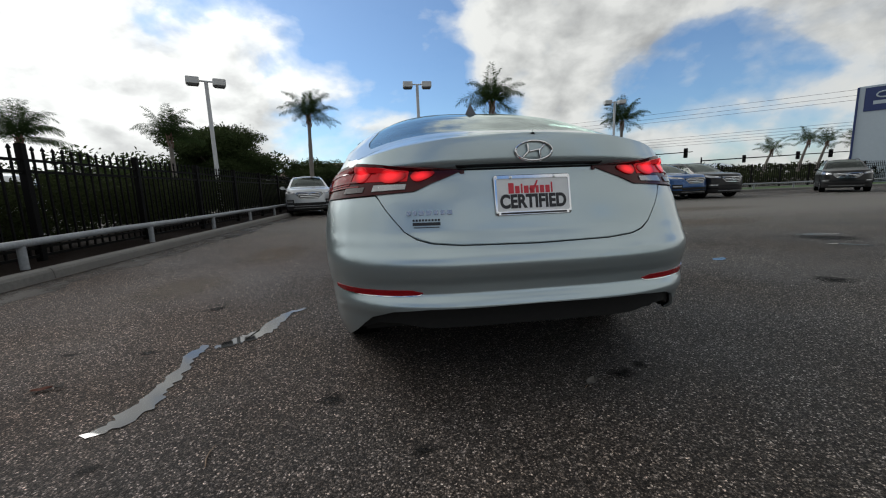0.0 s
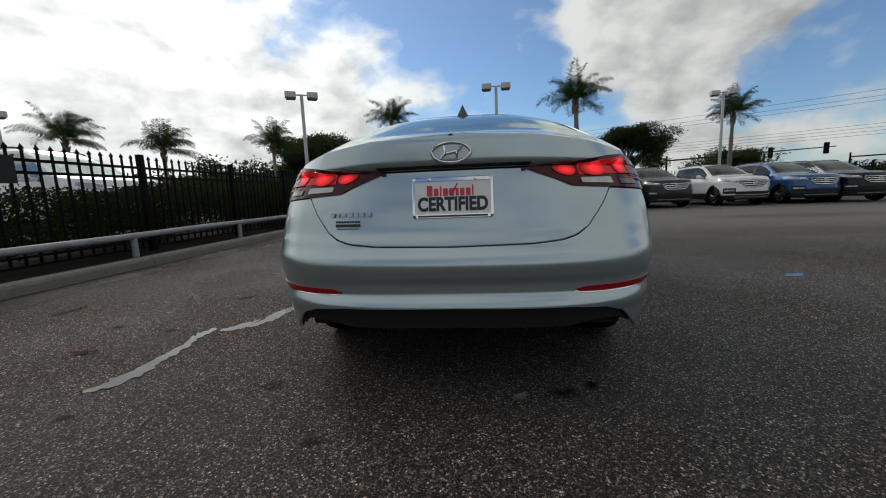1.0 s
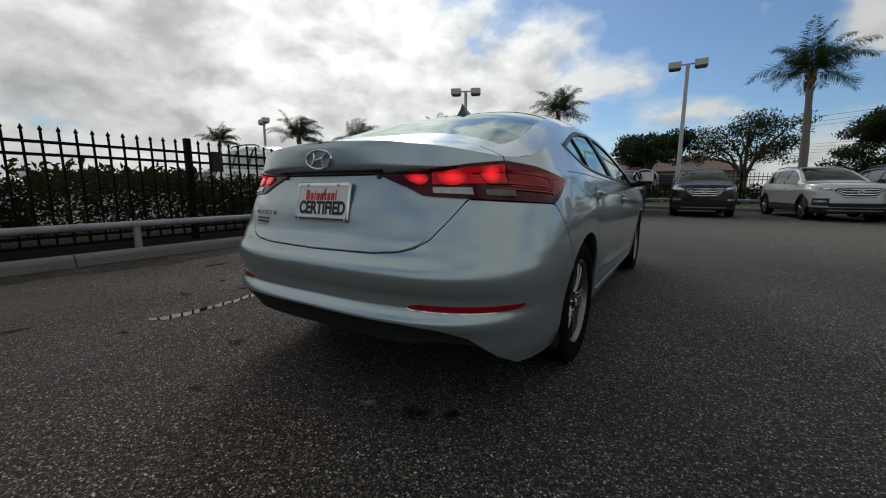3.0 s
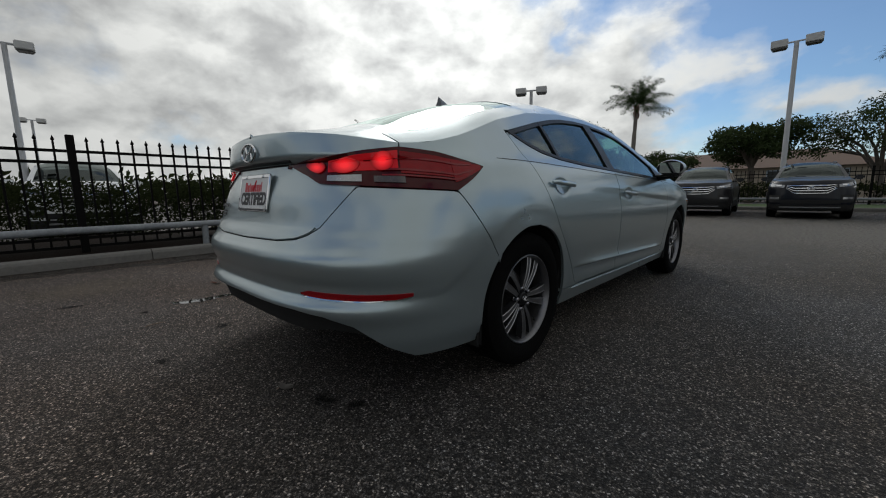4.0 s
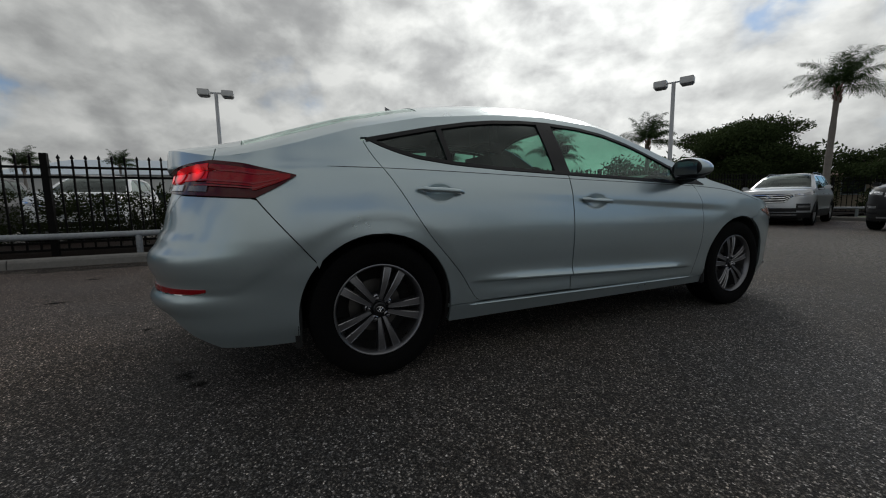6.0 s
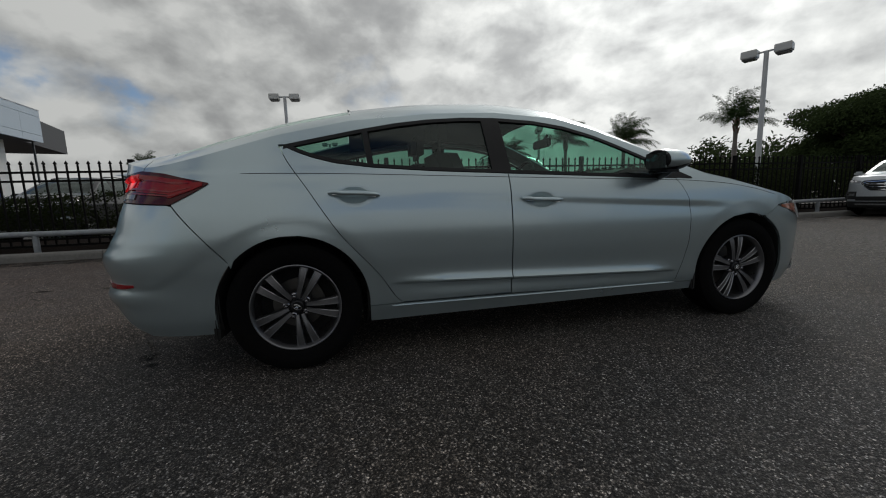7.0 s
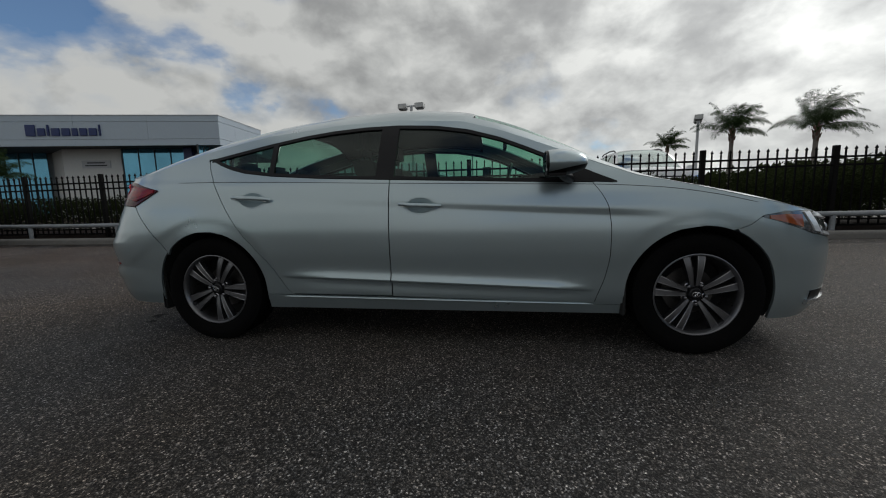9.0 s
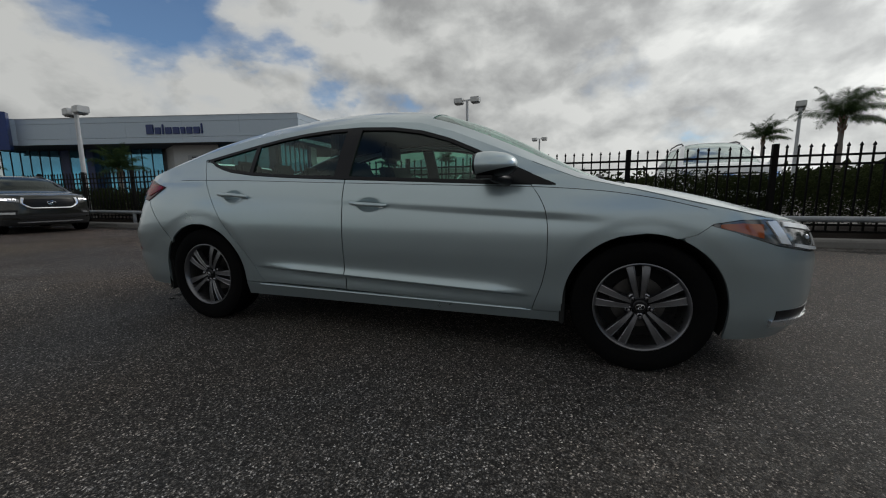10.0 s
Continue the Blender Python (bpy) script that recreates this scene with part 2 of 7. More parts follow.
    L.new(inv.outputs[0], bp.inputs["Height"])
    L.new(bp.outputs[0], b.inputs["Normal"])
    return m


def foliage(name, color, vary=0.35, rough=0.75):
    m, N, L, b = material(name)
    g = N.new("ShaderNodeNewGeometry")
    mr = N.new("ShaderNodeMapRange")
    mr.inputs["To Min"].default_value, mr.inputs["To Max"].default_value = 1 - vary, 1 + vary
    L.new(g.outputs["Random Per Island"], mr.inputs[0])
    sc = N.new("ShaderNodeVectorMath")
    sc.operation = "SCALE"
    sc.inputs[0].default_value = color
    L.new(mr.outputs[0], sc.inputs["Scale"])
    L.new(sc.outputs[0], b.inputs["Base Color"])
    b.inputs["Roughness"].default_value = rough
    b.inputs["Specular IOR Level"].default_value = 0.04
    tl, mixn = N.new("ShaderNodeBsdfTranslucent"), N.new("ShaderNodeMixShader")
    L.new(sc.outputs[0], tl.inputs[0])
    mixn.inputs[0].default_value = 0.3
    L.new(b.outputs[0], mixn.inputs[1])
    L.new(tl.outputs[0], mixn.inputs[2])
    L.new(mixn.outputs[0], N["Material Output"].inputs[0])
    return m


SILVER = car_paint("silver_metallic_paint", (0.415, 0.495, 0.52), 0.76, 0.29, flake=0.025, coat=0.85)
BLACK_TRIM = plain("black_trim", (0.009, 0.009, 0.010), 0.35, vary=0.2, spec=0.2)
BLACK_PLASTIC = plain("black_plastic", (0.010, 0.010, 0.0105), 0.7, vary=0.2, bump=0.2, bump_scale=300)
LINER = plain("dark_liner", (0.01, 0.01, 0.01), 0.85)
CABIN = plain("cabin_grey_cloth", (0.022, 0.023, 0.025), 0.8, bump=0.2, bump_scale=250)
RUBBER = plain("tyre_rubber", (0.0045, 0.0045, 0.0047), 0.9, vary=0.25, scale=12, bump=0.3, bump_scale=90, spec=0.06)
ALLOY = plain("machined_alloy", (0.34, 0.34, 0.35), 0.30, 0.95, vary=0.08)
ALLOY_DARK = plain("grey_alloy", (0.035, 0.035, 0.038), 0.4, 0.6)
SPOKE = plain("dark_spoke_alloy", (0.19, 0.19, 0.20), 0.34, 0.85, vary=0.12)
NUT = plain("dark_nut_chrome", (0.30, 0.30, 0.32), 0.2, 1.0, vary=0.05)
STEEL = plain("brake_steel", (0.11, 0.105, 0.10), 0.45, 0.9, vary=0.2)
CHROME = plain("chrome", (0.75, 0.76, 0.78), 0.08, 1.0, vary=0.03)
RED_LENS = plain("red_lens", (0.26, 0.006, 0.010), 0.10, vary=0.1, spec=0.3)
RED_GLOW = plain("glowing_red_lens", (0.26, 0.006, 0.010), 0.10, vary=0.1, spec=0.3, emit=((1.0, 0.02, 0.03), 0.14))
RED_DARK = plain("dark_red_lens", (0.06, 0.003, 0.005), 0.10, spec=0.3)
def lit_lens(name, color, strength):
    """A lamp bowl that glows most at its middle."""
    m, N, L, b = material(name)
    tc = N.new("ShaderNodeTexCoord")
    sub = N.new("ShaderNodeVectorMath")
    sub.operation = "DISTANCE"
    sub.inputs[1].default_value = (0.5, 0.5, 0.5)
    L.new(tc.outputs["Generated"], sub.inputs[0])
    mr = N.new("ShaderNodeMapRange")
    mr.inputs["From Min"].default_value, mr.inputs["From Max"].default_value = 0.12, 0.62
    mr.inputs["To Min"].default_value, mr.inputs["To Max"].default_value = strength, strength * 0.06
    L.new(sub.outputs["Value"], mr.inputs[0])
    L.new(mr.outputs[0], b.inputs["Emission Strength"])
    b.inputs["Emission Color"].default_value = (*color, 1)
    b.inputs["Base Color"].default_value = (0.3, 0.008, 0.01, 1)
    b.inputs["Roughness"].default_value, b.inputs["Specular IOR Level"].default_value = 0.12, 0.3
    return m


RED_LIT = lit_lens("lit_red_lamp", (1.0, 0.022, 0.03), 0.8)
CLEAR_LENS = plain("clear_lens", (0.40, 0.405, 0.41), 0.18, 0.5, coat=1.0, vary=0.3, scale=25)
SMOKED = plain("smoked_lens", (0.10, 0.085, 0.085), 0.2, 0.2, coat=0.5, vary=0.3, scale=25)
REAR_GLASS = glass_sheet("rear_glass", (0.58, 0.74, 0.66), 1.7)
AMBER = plain("amber_lens", (0.32, 0.075, 0.02), 0.15, coat=1.0)
CREASE_SHADE = plain("crease_shade_dark", (0.05, 0.052, 0.055), 0.6)
CAR_GLASS = glass_sheet("tinted_green_glass", (0.41, 0.65, 0.55), 1.34)
PRIVACY = glass_sheet("dark_glass", (0.29, 0.46, 0.39), 1.34)
WHITE = plain("white_sheet", (0.78, 0.79, 0.80), 0.4, vary=0.05)
INK_RED = plain("red_ink", (0.62, 0.03, 0.05), 0.4)
INK_BLACK = plain("black_ink", (0.012, 0.012, 0.016), 0.4)
ASPHALT = asphalt_material()
CONCRETE = plain("kerb_concrete", (0.15, 0.143, 0.132), 0.85, vary=0.22, scale=3, bump=0.5, bump_scale=45)
FENCE_BLACK = plain("black_fence_paint", (0.0045, 0.0042, 0.004), 0.6, vary=0.2, spec=0.1)
RAIL_WHITE = plain("weathered_white_rail_paint", (0.24, 0.255, 0.27), 0.5, vary=0.3, scale=4)
MULCH = plain("dark_mulch", (0.014, 0.010, 0.008), 0.95, vary=0.5, scale=14, bump=1.0, bump_scale=35, spec=0.04)
GRASS = plain("grass_turf", (0.045, 0.085, 0.022), 0.9, vary=0.4, scale=8, bump=0.9, bump_scale=70)
HEDGE = foliage("hedge_leaf", (0.026, 0.034, 0.013))
OAK = foliage("oak_leaf", (0.040, 0.058, 0.022))
PALM = foliage("palm_leaf", (0.040, 0.066, 0.024))
BARK = plain("bark", (0.13, 0.11, 0.09), 0.9, vary=0.3, scale=9, bump=0.8, bump_scale=25)
PALM_BARK = plain("palm_bark", (0.19, 0.17, 0.15), 0.9, vary=0.25, scale=5, bump=0.6, bump_scale=20)
BOOT = plain("palm_leaf_base", (0.13, 0.075, 0.055), 0.9, vary=0.3, scale=9, bump=0.6, bump_scale=40)
POLE = plain("grey_pole_paint", (0.52, 0.53, 0.54), 0.5, vary=0.08)
LAMP_BOX = plain("lamp_housing", (0.55, 0.55, 0.54), 0.45, vary=0.08)
LAMP_LENS = plain("lamp_lens", (0.10, 0.10, 0.10), 0.25)
WATER = plain("standing_water", (0.02, 0.02, 0.02), 0.025, vary=0.02, spec=0.6)


# ---- mesh helpers ----
def mesh_object(name, bm, mat=None, parent=None, label="", smooth=True):
    me = bpy.data.meshes.new(name)
    bm.to_mesh(me)
    bm.free()
    if smooth:
        me.polygons.foreach_set("use_smooth", [True] * len(me.polygons))
        me.set_sharp_from_angle(angle=radians(38))
    if mat:
        me.materials.append(mat)
    ob = new(name, me)
    if parent:
        ob.parent = parent
    if label:
        ob["label"] = label
    return ob


def part(name, bm, mat, parent, label="", smooth=True):
    return mesh_object(name, bm, mat, parent, label, smooth)


def thing(name, m, label, category, group="", kind=""):
    ob = new(name)
    ob.matrix_world = m
    return tagged(ob, label, category, group, kind)


def add_box(bm, x0, x1, y0, y1, z0, z1, bevel=0.0):
    vs = [bm.verts.new((x, y, z)) for z in (z0, z1) for x, y in ((x0, y0), (x1, y0), (x1, y1), (x0, y1))]
    for q in ((3, 2, 1, 0), (4, 5, 6, 7), (0, 1, 5, 4), (1, 2, 6, 5), (2, 3, 7, 6), (3, 0, 4, 7)):
        bm.faces.new([vs[i] for i in q])
    if bevel:
        es = {e for v in vs for e in v.link_edges}
        bmesh.ops.bevel(bm, geom=list(es), offset=bevel, segments=2, affect="EDGES")
    return vs


def box(x0, x1, y0, y1, z0, z1, bevel=0.0):
    bm = bmesh.new()
    add_box(bm, x0, x1, y0, y1, z0, z1, bevel)
    return bm


def add_tube(bm, pts, radii, seg=8, caps=True):
    """A tube along points with a radius at each."""
    pts = [Vector(p) for p in pts]
    if isinstance(radii, (int, float)):
        radii = [radii] * len(pts)
    rings = []
    for i, p in enumerate(pts):
        d = (pts[min(i + 1, len(pts) - 1)] - pts[max(i - 1, 0)]).normalized()
        a = d.orthogonal().normalized() if i == 0 else (a - d * a.dot(d)).normalized()
        b = d.cross(a)
        rings.append([bm.verts.new(p + (a * math.cos(k * math.tau / seg) + b * math.sin(k * math.tau / seg)) * radii[i]) for k in range(seg)])
    for r0, r1 in zip(rings, rings[1:]):
        for k in range(seg):
            bm.faces.new((r0[k], r0[(k + 1) % seg], r1[(k + 1) % seg], r1[k]))
    if caps:
        bm.faces.new(rings[0][::-1])
        bm.faces.new(rings[-1])


def tube(pts, radii, seg=8):
    bm = bmesh.new()
    add_tube(bm, pts, radii, seg)
    return bm


def add_lathe(bm, prof, seg=48, axis="x"):
    """Revolves (along, radius) pairs round the x axis (or z)."""
    rings = []
    for a, r in prof:
        ring = []
        for k in range(seg):
            c, s = math.cos(k * math.tau / seg) * r, math.sin(k * math.tau / seg) * r
            ring.append(bm.verts.new((a, c, s) if axis == "x" else (c, s, a)))
        rings.append(ring)
    for r0, r1 in zip(rings, rings[1:]):
        for k in range(seg):
            q = (r0[k], r0[(k + 1) % seg], r1[(k + 1) % seg], r1[k])
            bm.faces.new(q if axis == "x" else q)
    return rings


def lathe(prof, seg=48, axis="x"):
    bm = bmesh.new()
    add_lathe(bm, prof, seg, axis)
    return bm


def curve(*pts):
    """A smooth function through (x, y) pairs that never overshoots."""
    xs, ys = [float(p[0]) for p in pts], [float(p[1]) for p in pts]
    n = len(xs)
    h = [xs[i + 1] - xs[i] for i in range(n - 1)]
    d = [(ys[i + 1] - ys[i]) / h[i] for i in range(n - 1)]
    m = [d[0]] + [0.0 if d[i - 1] * d[i] <= 0 else 2 * d[i - 1] * d[i] / (d[i - 1] + d[i]) for i in range(1, n - 1)] + [d[-1]]

    def f(x):
        if x <= xs[0]:
            return ys[0]
        if x >= xs[-1]:
            return ys[-1]
        i = 0
        while x > xs[i + 1]:
            i += 1
        t = (x - xs[i]) / h[i]
        return ((2 * t ** 3 - 3 * t * t + 1) * ys[i] + (t ** 3 - 2 * t * t + t) * h[i] * m[i]
                + (-2 * t ** 3 + 3 * t * t) * ys[i + 1] + (t ** 3 - t * t) * h[i] * m[i + 1])
    return f


def line(*pts):
    """A function through (x, y) pairs, straight between them."""
    xs, ys = [p[0] for p in pts], [p[1] for p in pts]
    return lambda x: float(np.interp(x, xs, ys))


def const(v):
    return (lambda _: v) if not callable(v) else v


# ---- vehicle bodies: a skin unrolled into (u, z) ----
class Skin:
    """u runs round the right half: 0 rear centre, 1 to 2 along the flank, 3 front centre. Lengths from the rear bumper."""

    def __init__(self, yc_r, yc_f, width, prof, yr, yf, nr, nf, rail, centre, relief=None):
        self.yc_r, self.yc_f, self.width, self.prof = yc_r, yc_f, width, prof
        self.yr, self.yf, self.nr, self.nf, self.rail_xyz, self.centre = yr, yf, nr, nf, rail, centre
        self.relief = relief or (lambda y, z: 0.0)
        self.rail = line(*sorted((self.u(x, y), z) for x, y, z in rail)) if isinstance(rail, list) else rail
        us = [k / 200 * 3 for k in range(201)]
        self.rail_y = line(*[(u, self.flat(u, self.rail(u)).y) for u in us])
        ys = [(self.rail_y(u), u) for u in us]
        self.u_of_rail_y = line(*ys)

    def u(self, x, y):
        if y < self.yc_r:
            return math.atan2(x, self.yc_r - y) / (math.pi / 2)
        if y <= self.yc_f:
            return 1 + (y - self.yc_r) / (self.yc_f - self.yc_r)
        return 2 + math.atan2(y - self.yc_f, x) / (math.pi / 2)

    def flat(self, u, z):
        if 1 <= u <= 2:
            y = self.yc_r + (u - 1) * (self.yc_f - self.yc_r)
            return Vector((self.width(y) + self.prof(z) + self.relief(y, z), y, z))
        if u < 1:
            p, yc, ay, n, s = u * math.pi / 2, self.yc_r, self.yc_r - self.yr(z), self.nr(z), -1
        else:
            p, yc, ay, n, s = (3 - u) * math.pi / 2, self.yc_f, self.yf(z) - self.yc_f, self.nf(z), 1
        ax = self.width(yc) + self.prof(z)
        sn, cs = math.sin(p), math.cos(p)
        r = ((abs(sn) / ax) ** n + (abs(cs) / ay) ** n) ** (-1 / n)
        y = yc + s * r * cs
        return Vector((r * sn + self.relief(y, z) * sn, y, z))

    def at(self, u, z, off=0.0):
        p = self.flat(u, z)
        if off:
            e = 0.004
            a, b = self.flat(min(u + e, 3), z) - self.flat(max(u - e, 0), z), self.flat(u, z + e) - self.flat(u, z - e)
            nrm = a.cross(b)
            if nrm.length > 1e-9:
                p = p + nrm.normalized() * off
        return p

    def top(self, u, s, off=0.0, bow=0.0, power=3.4):
        r = self.flat(u, self.rail(u))
        zc = self.centre(r.y)
        return Vector((s * r.x, r.y + bow * (1 - s * s), r.z + (zc - r.z) * (1 - abs(s) ** power) + off))


def add_grid(bm, P, rim=0.014, flip=False):
    """A sheet from a grid of points, with its edges turned inwards."""
    V = [[bm.verts.new(p) for p in row] for row in P]
    nu, nv = len(P), len(P[0])
    for i in range(nu - 1):
        for j in range(nv - 1):
            q = [V[i][j], V[i + 1][j], V[i + 1][j + 1], V[i][j + 1]]
            if len({tuple(v.co) for v in q}) < 3:
                continue
            bm.faces.new(q[::-1] if flip else q)
    if rim:
        loop = [(i, 0) for i in range(nu)] + [(nu - 1, j) for j in range(1, nv)] + [(i, nv - 1) for i in range(nu - 2, -1, -1)] + [(0, j) for j in range(nv - 2, 0, -1)]

        def nrm(i, j):
            i0, i1, j0, j1 = max(i - 1, 0), min(i + 1, nu - 1), max(j - 1, 0), min(j + 1, nv - 1)
            n = (P[i1][j] - P[i0][j]).cross(P[i][j1] - P[i][j0])
            n = n.normalized() if n.length > 1e-12 else Vector((0, 0, 1))
            return -n if flip else n
        A = [bm.verts.new(P[i][j]) for i, j in loop]
        B = [bm.verts.new(P[i][j] - nrm(i, j) * rim) for i, j in loop]
        for k in range(len(loop)):
            m = (k + 1) % len(loop)
            q = [A[k], B[k], B[m], A[m]]
            bm.faces.new(q[::-1] if flip else q)


def skin_patch(bm, skin, uL, uR, zlo, zhi, nu=24, nv=12, off=0.0, rim=0.014, sides=(1,), via=()):
    uL, uR, zlo, zhi = const(uL), const(uR), const(zlo), const(zhi)
    P = []
    for i in range(nu + 1):
        row = []
        for j in range(nv + 1):
            s, v = i / nu, j / nv
            z = 0.6
            for it in range(14):
                was = z
                u = uL(z) + (uR(z) - uL(z)) * s
                z = zlo(u) + (zhi(u) - zlo(u)) * v
                if via:
                    stops = [(0.0, zlo(u))] + sorted((f, g(u)) for g, f in via) + [(1.0, zhi(u))]
                    z = float(np.interp(v, [q[0] for q in stops], [q[1] for q in stops]))
                done = abs(z - was) < 1e-5
                if it < 12:
                    z = (z + was) / 2
                if done:
                    break
            row.append(skin.at(u, z, off))
        P.append(row)
    for side in sides:
        if side > 0:
            add_grid(bm, P, rim)
        else:
            add_grid(bm, [[Vector((-p.x, p.y, p.z)) for p in row] for row in P], rim, flip=True)


def skin_bm(*a, **k):
    bm = bmesh.new()
    skin_patch(bm, *a, **k)
    return bm


def top_patch(bm, skin, y0, y1, s0, s1, nu=16, nv=16, off=0.0, rim=0.012, bow=0.0, by_u=False):
    P = []
    u0, u1 = (y0, y1) if by_u else (skin.u_of_rail_y(y0), skin.u_of_rail_y(y1))
    for i in range(nv + 1):
        s = s0 + (s1 - s0) * i / nv
        row = []
        for j in range(nu + 1):
            t = j / nu
            if by_u:
                u = u0 + (u1 - u0) * t
            else:
                u = skin.u_of_rail_y(y0 + (y1 - y0) * t)
            row.append(skin.top(u, s, off, bow(t) if callable(bow) else bow))
        P.append(row)
    add_grid(bm, P, rim)


def top_bm(*a, **k):
    bm = bmesh.new()
    top_patch(bm, *a, **k)
    return bm

# ---- ground, kerb, rail, fence ----
def ground():
    bm = bmesh.new()
    xs = sorted({-900, -300, -120, *range(-60, 61, 6), 120, 300, 900})
    V = {}
    for x in xs:
        for y in xs:
            V[x, y] = bm.verts.new((x, y, 0.0))
    for a, b in zip(xs, xs[1:]):
        for c, d in zip(xs, xs[1:]):
            bm.faces.new((V[a, c], V[b, c], V[b, d], V[a, d]))
    return tagged(mesh_object("ground", bm, ASPHALT), "dark grey weathered asphalt of a car park", "ground", kind="structure")


ground()
KX = -4.45          # face of the long kerb
FX = -5.2           # the fence behind it
BY = 17.9           # kerb behind the parked row


def kerb_piece(length, name="kerb_stone"):
    """One cast length of kerb along y, rounded on its road side."""
    bm = bmesh.new()
    prof = [(0, 0), (0.012, 0.085), (0.03, 0.115), (0.055, 0.128), (0.15, 0.13), (0.16, 0.12), (0.16, 0)]
    a = [bm.verts.new((-x, 0.006, z)) for x, z in prof]
    b = [bm.verts.new((-x, length - 0.006, z)) for x, z in prof]
    n = len(prof)
    for k in range(n - 1):
        bm.faces.new((a[k], a[k + 1], b[k + 1], b[k]))
    bm.faces.new(a[::-1])
    bm.faces.new(b)
    me = bpy.data.meshes.new(name)
    bm.to_mesh(me)
    bm.free()
    me.materials.append(CONCRETE)
    return me


def kerb(label, m, count, length=3.05):
    root = thing("kerb", m, label, "kerb", kind="structure")
    me = kerb_piece(length)
    for k in range(count):
        ob = new("kerb_stone", me)
        ob.parent = root
        ob.location = (0, k * length, 0)
    return root


kerb("pale grey concrete kerb along the edge of the car park", pose(KX, -27, 0), 15)
kerb("pale grey concrete kerb behind the parked cars", pose(-5.6, BY, 0, 0, 0, -90), 14)


def bed(name, x0, x1, y0, y1, mat, label, h=0.11):
    bm = bmesh.new()
    nx, ny = max(2, int((x1 - x0) / 0.5)), max(2, int((y1 - y0) / 0.7))
    V = [[bm.verts.new((x0 + (x1 - x0) * i / nx, y0 + (y1 - y0) * j / ny, h + 0.05 * noise.noise((i * 0.7, j * 0.7, 3.1)) * (0 < i < nx))) for j in range(ny + 1)] for i in range(nx + 1)]
    for i in range(nx):
        for j in range(ny):
            bm.faces.new((V[i][j], V[i + 1][j], V[i + 1][j + 1], V[i][j + 1]))
    return tagged(mesh_object(name, bm, mat), label, "planting bed", kind="structure")


bed("ground_bed", -8.2, KX - 0.15, -40, 60, MULCH, "strip of dark mulch and soil under the fence", 0.1)
bed("ground_lot", -42, -8.25, -14, 34, CONCRETE, "pale concrete of the next car park beyond the hedge", 0.03)
bed("ground_verge", -3.6, 60, BY + 0.15, BY + 4.5, GRASS, "narrow strip of green turf behind the parked cars", 0.1)


def guard_rail(label, m, length, step, first):
    root = thing("guard_rail", m, label, "guard rail")
    part("pipe", tube([(0, 0, 0.405)] + [(0.006 * math.sin(k * 1.7), length * k / 24, 0.405 + 0.006 * math.sin(k * 2.3)) for k in range(1, 24)] + [(0, length, 0.405)], 0.045, 14), RAIL_WHITE, root)
    k = first
    while k < length:
        part("post", tube([(0, k, 0.06), (0, k, 0.38)], 0.043, 12), RAIL_WHITE, root)
        k += step
    return root


guard_rail("low white-painted pipe rail on short posts", pose(KX - 0.42, -26, 0), 44.0, 2.45, 0.25)
guard_rail("low white-painted pipe rail on the turf", pose(-4.4, BY + 0.6, 0, 0, 0, -90), 40.0, 2.6, 1.0)

BAY, PICKETS, FENCE_H = 2.22, 14, 1.50


def picket_mesh():
    bm = bmesh.new()
    w = 0.0115
    add_box(bm, -w, w, -w, w, 0.09, FENCE_H - 0.05)
    vs = [bm.verts.new(p) for p in ((-w * 0.5, -w * 0.5, FENCE_H - 0.05), (w * 0.5, -w * 0.5, FENCE_H - 0.05), (w * 0.5, w * 0.5, FENCE_H - 0.05), (-w * 0.5, w * 0.5, FENCE_H - 0.05))]
    mid = [bm.verts.new(p) for p in ((-w * 1.7, -w * 1.7, FENCE_H - 0.025), (w * 1.7, -w * 1.7, FENCE_H - 0.025), (w * 1.7, w * 1.7, FENCE_H - 0.025), (-w * 1.7, w * 1.7, FENCE_H - 0.025))]
    tip = bm.verts.new((0, 0, FENCE_H + 0.03))
    for k in range(4):
        m = (k + 1) % 4
        bm.faces.new((vs[k], vs[m], mid[m], mid[k]))
        bm.faces.new((mid[k], mid[m], tip))
    me = bpy.data.meshes.new("picket")
    bm.to_mesh(me)
    bm.free()
    me.materials.append(FENCE_BLACK)
    return me


def data_of(name, bm, mat):
    me = bpy.data.meshes.new(name)
    bm.to_mesh(me)
    bm.free()
    me.materials.append(mat)
    return me


PICKET = picket_mesh()
POST_ME = data_of("post", box(-0.042, 0.042, -0.042, 0.042, 0.0, FENCE_H + 0.04, 0.005), FENCE_BLACK)
RAIL_ME = data_of("rail", box(-0.019, 0.019, 0.044, BAY - 0.044, -0.018, 0.018, 0.003), FENCE_BLACK)


def fence_bay(m, label):
    """One bay: a post at its start, four rails and the pickets up to the next post."""
    root = thing("fence", m, label, "fence", "steel fence bays")

    def put(name, me, loc):
        ob = new(name, me)
        ob.parent, ob.location = root, loc
    put("post", POST_ME, (0, 0, 0))
    for z in (0.10, 0.21, FENCE_H - 0.31, FENCE_H - 0.165):
        put("rail", RAIL_ME, (0, 0, z))
    for k in range(1, PICKETS):
        put("picket", PICKET, (0, BAY * k / PICKETS, 0))
    return root


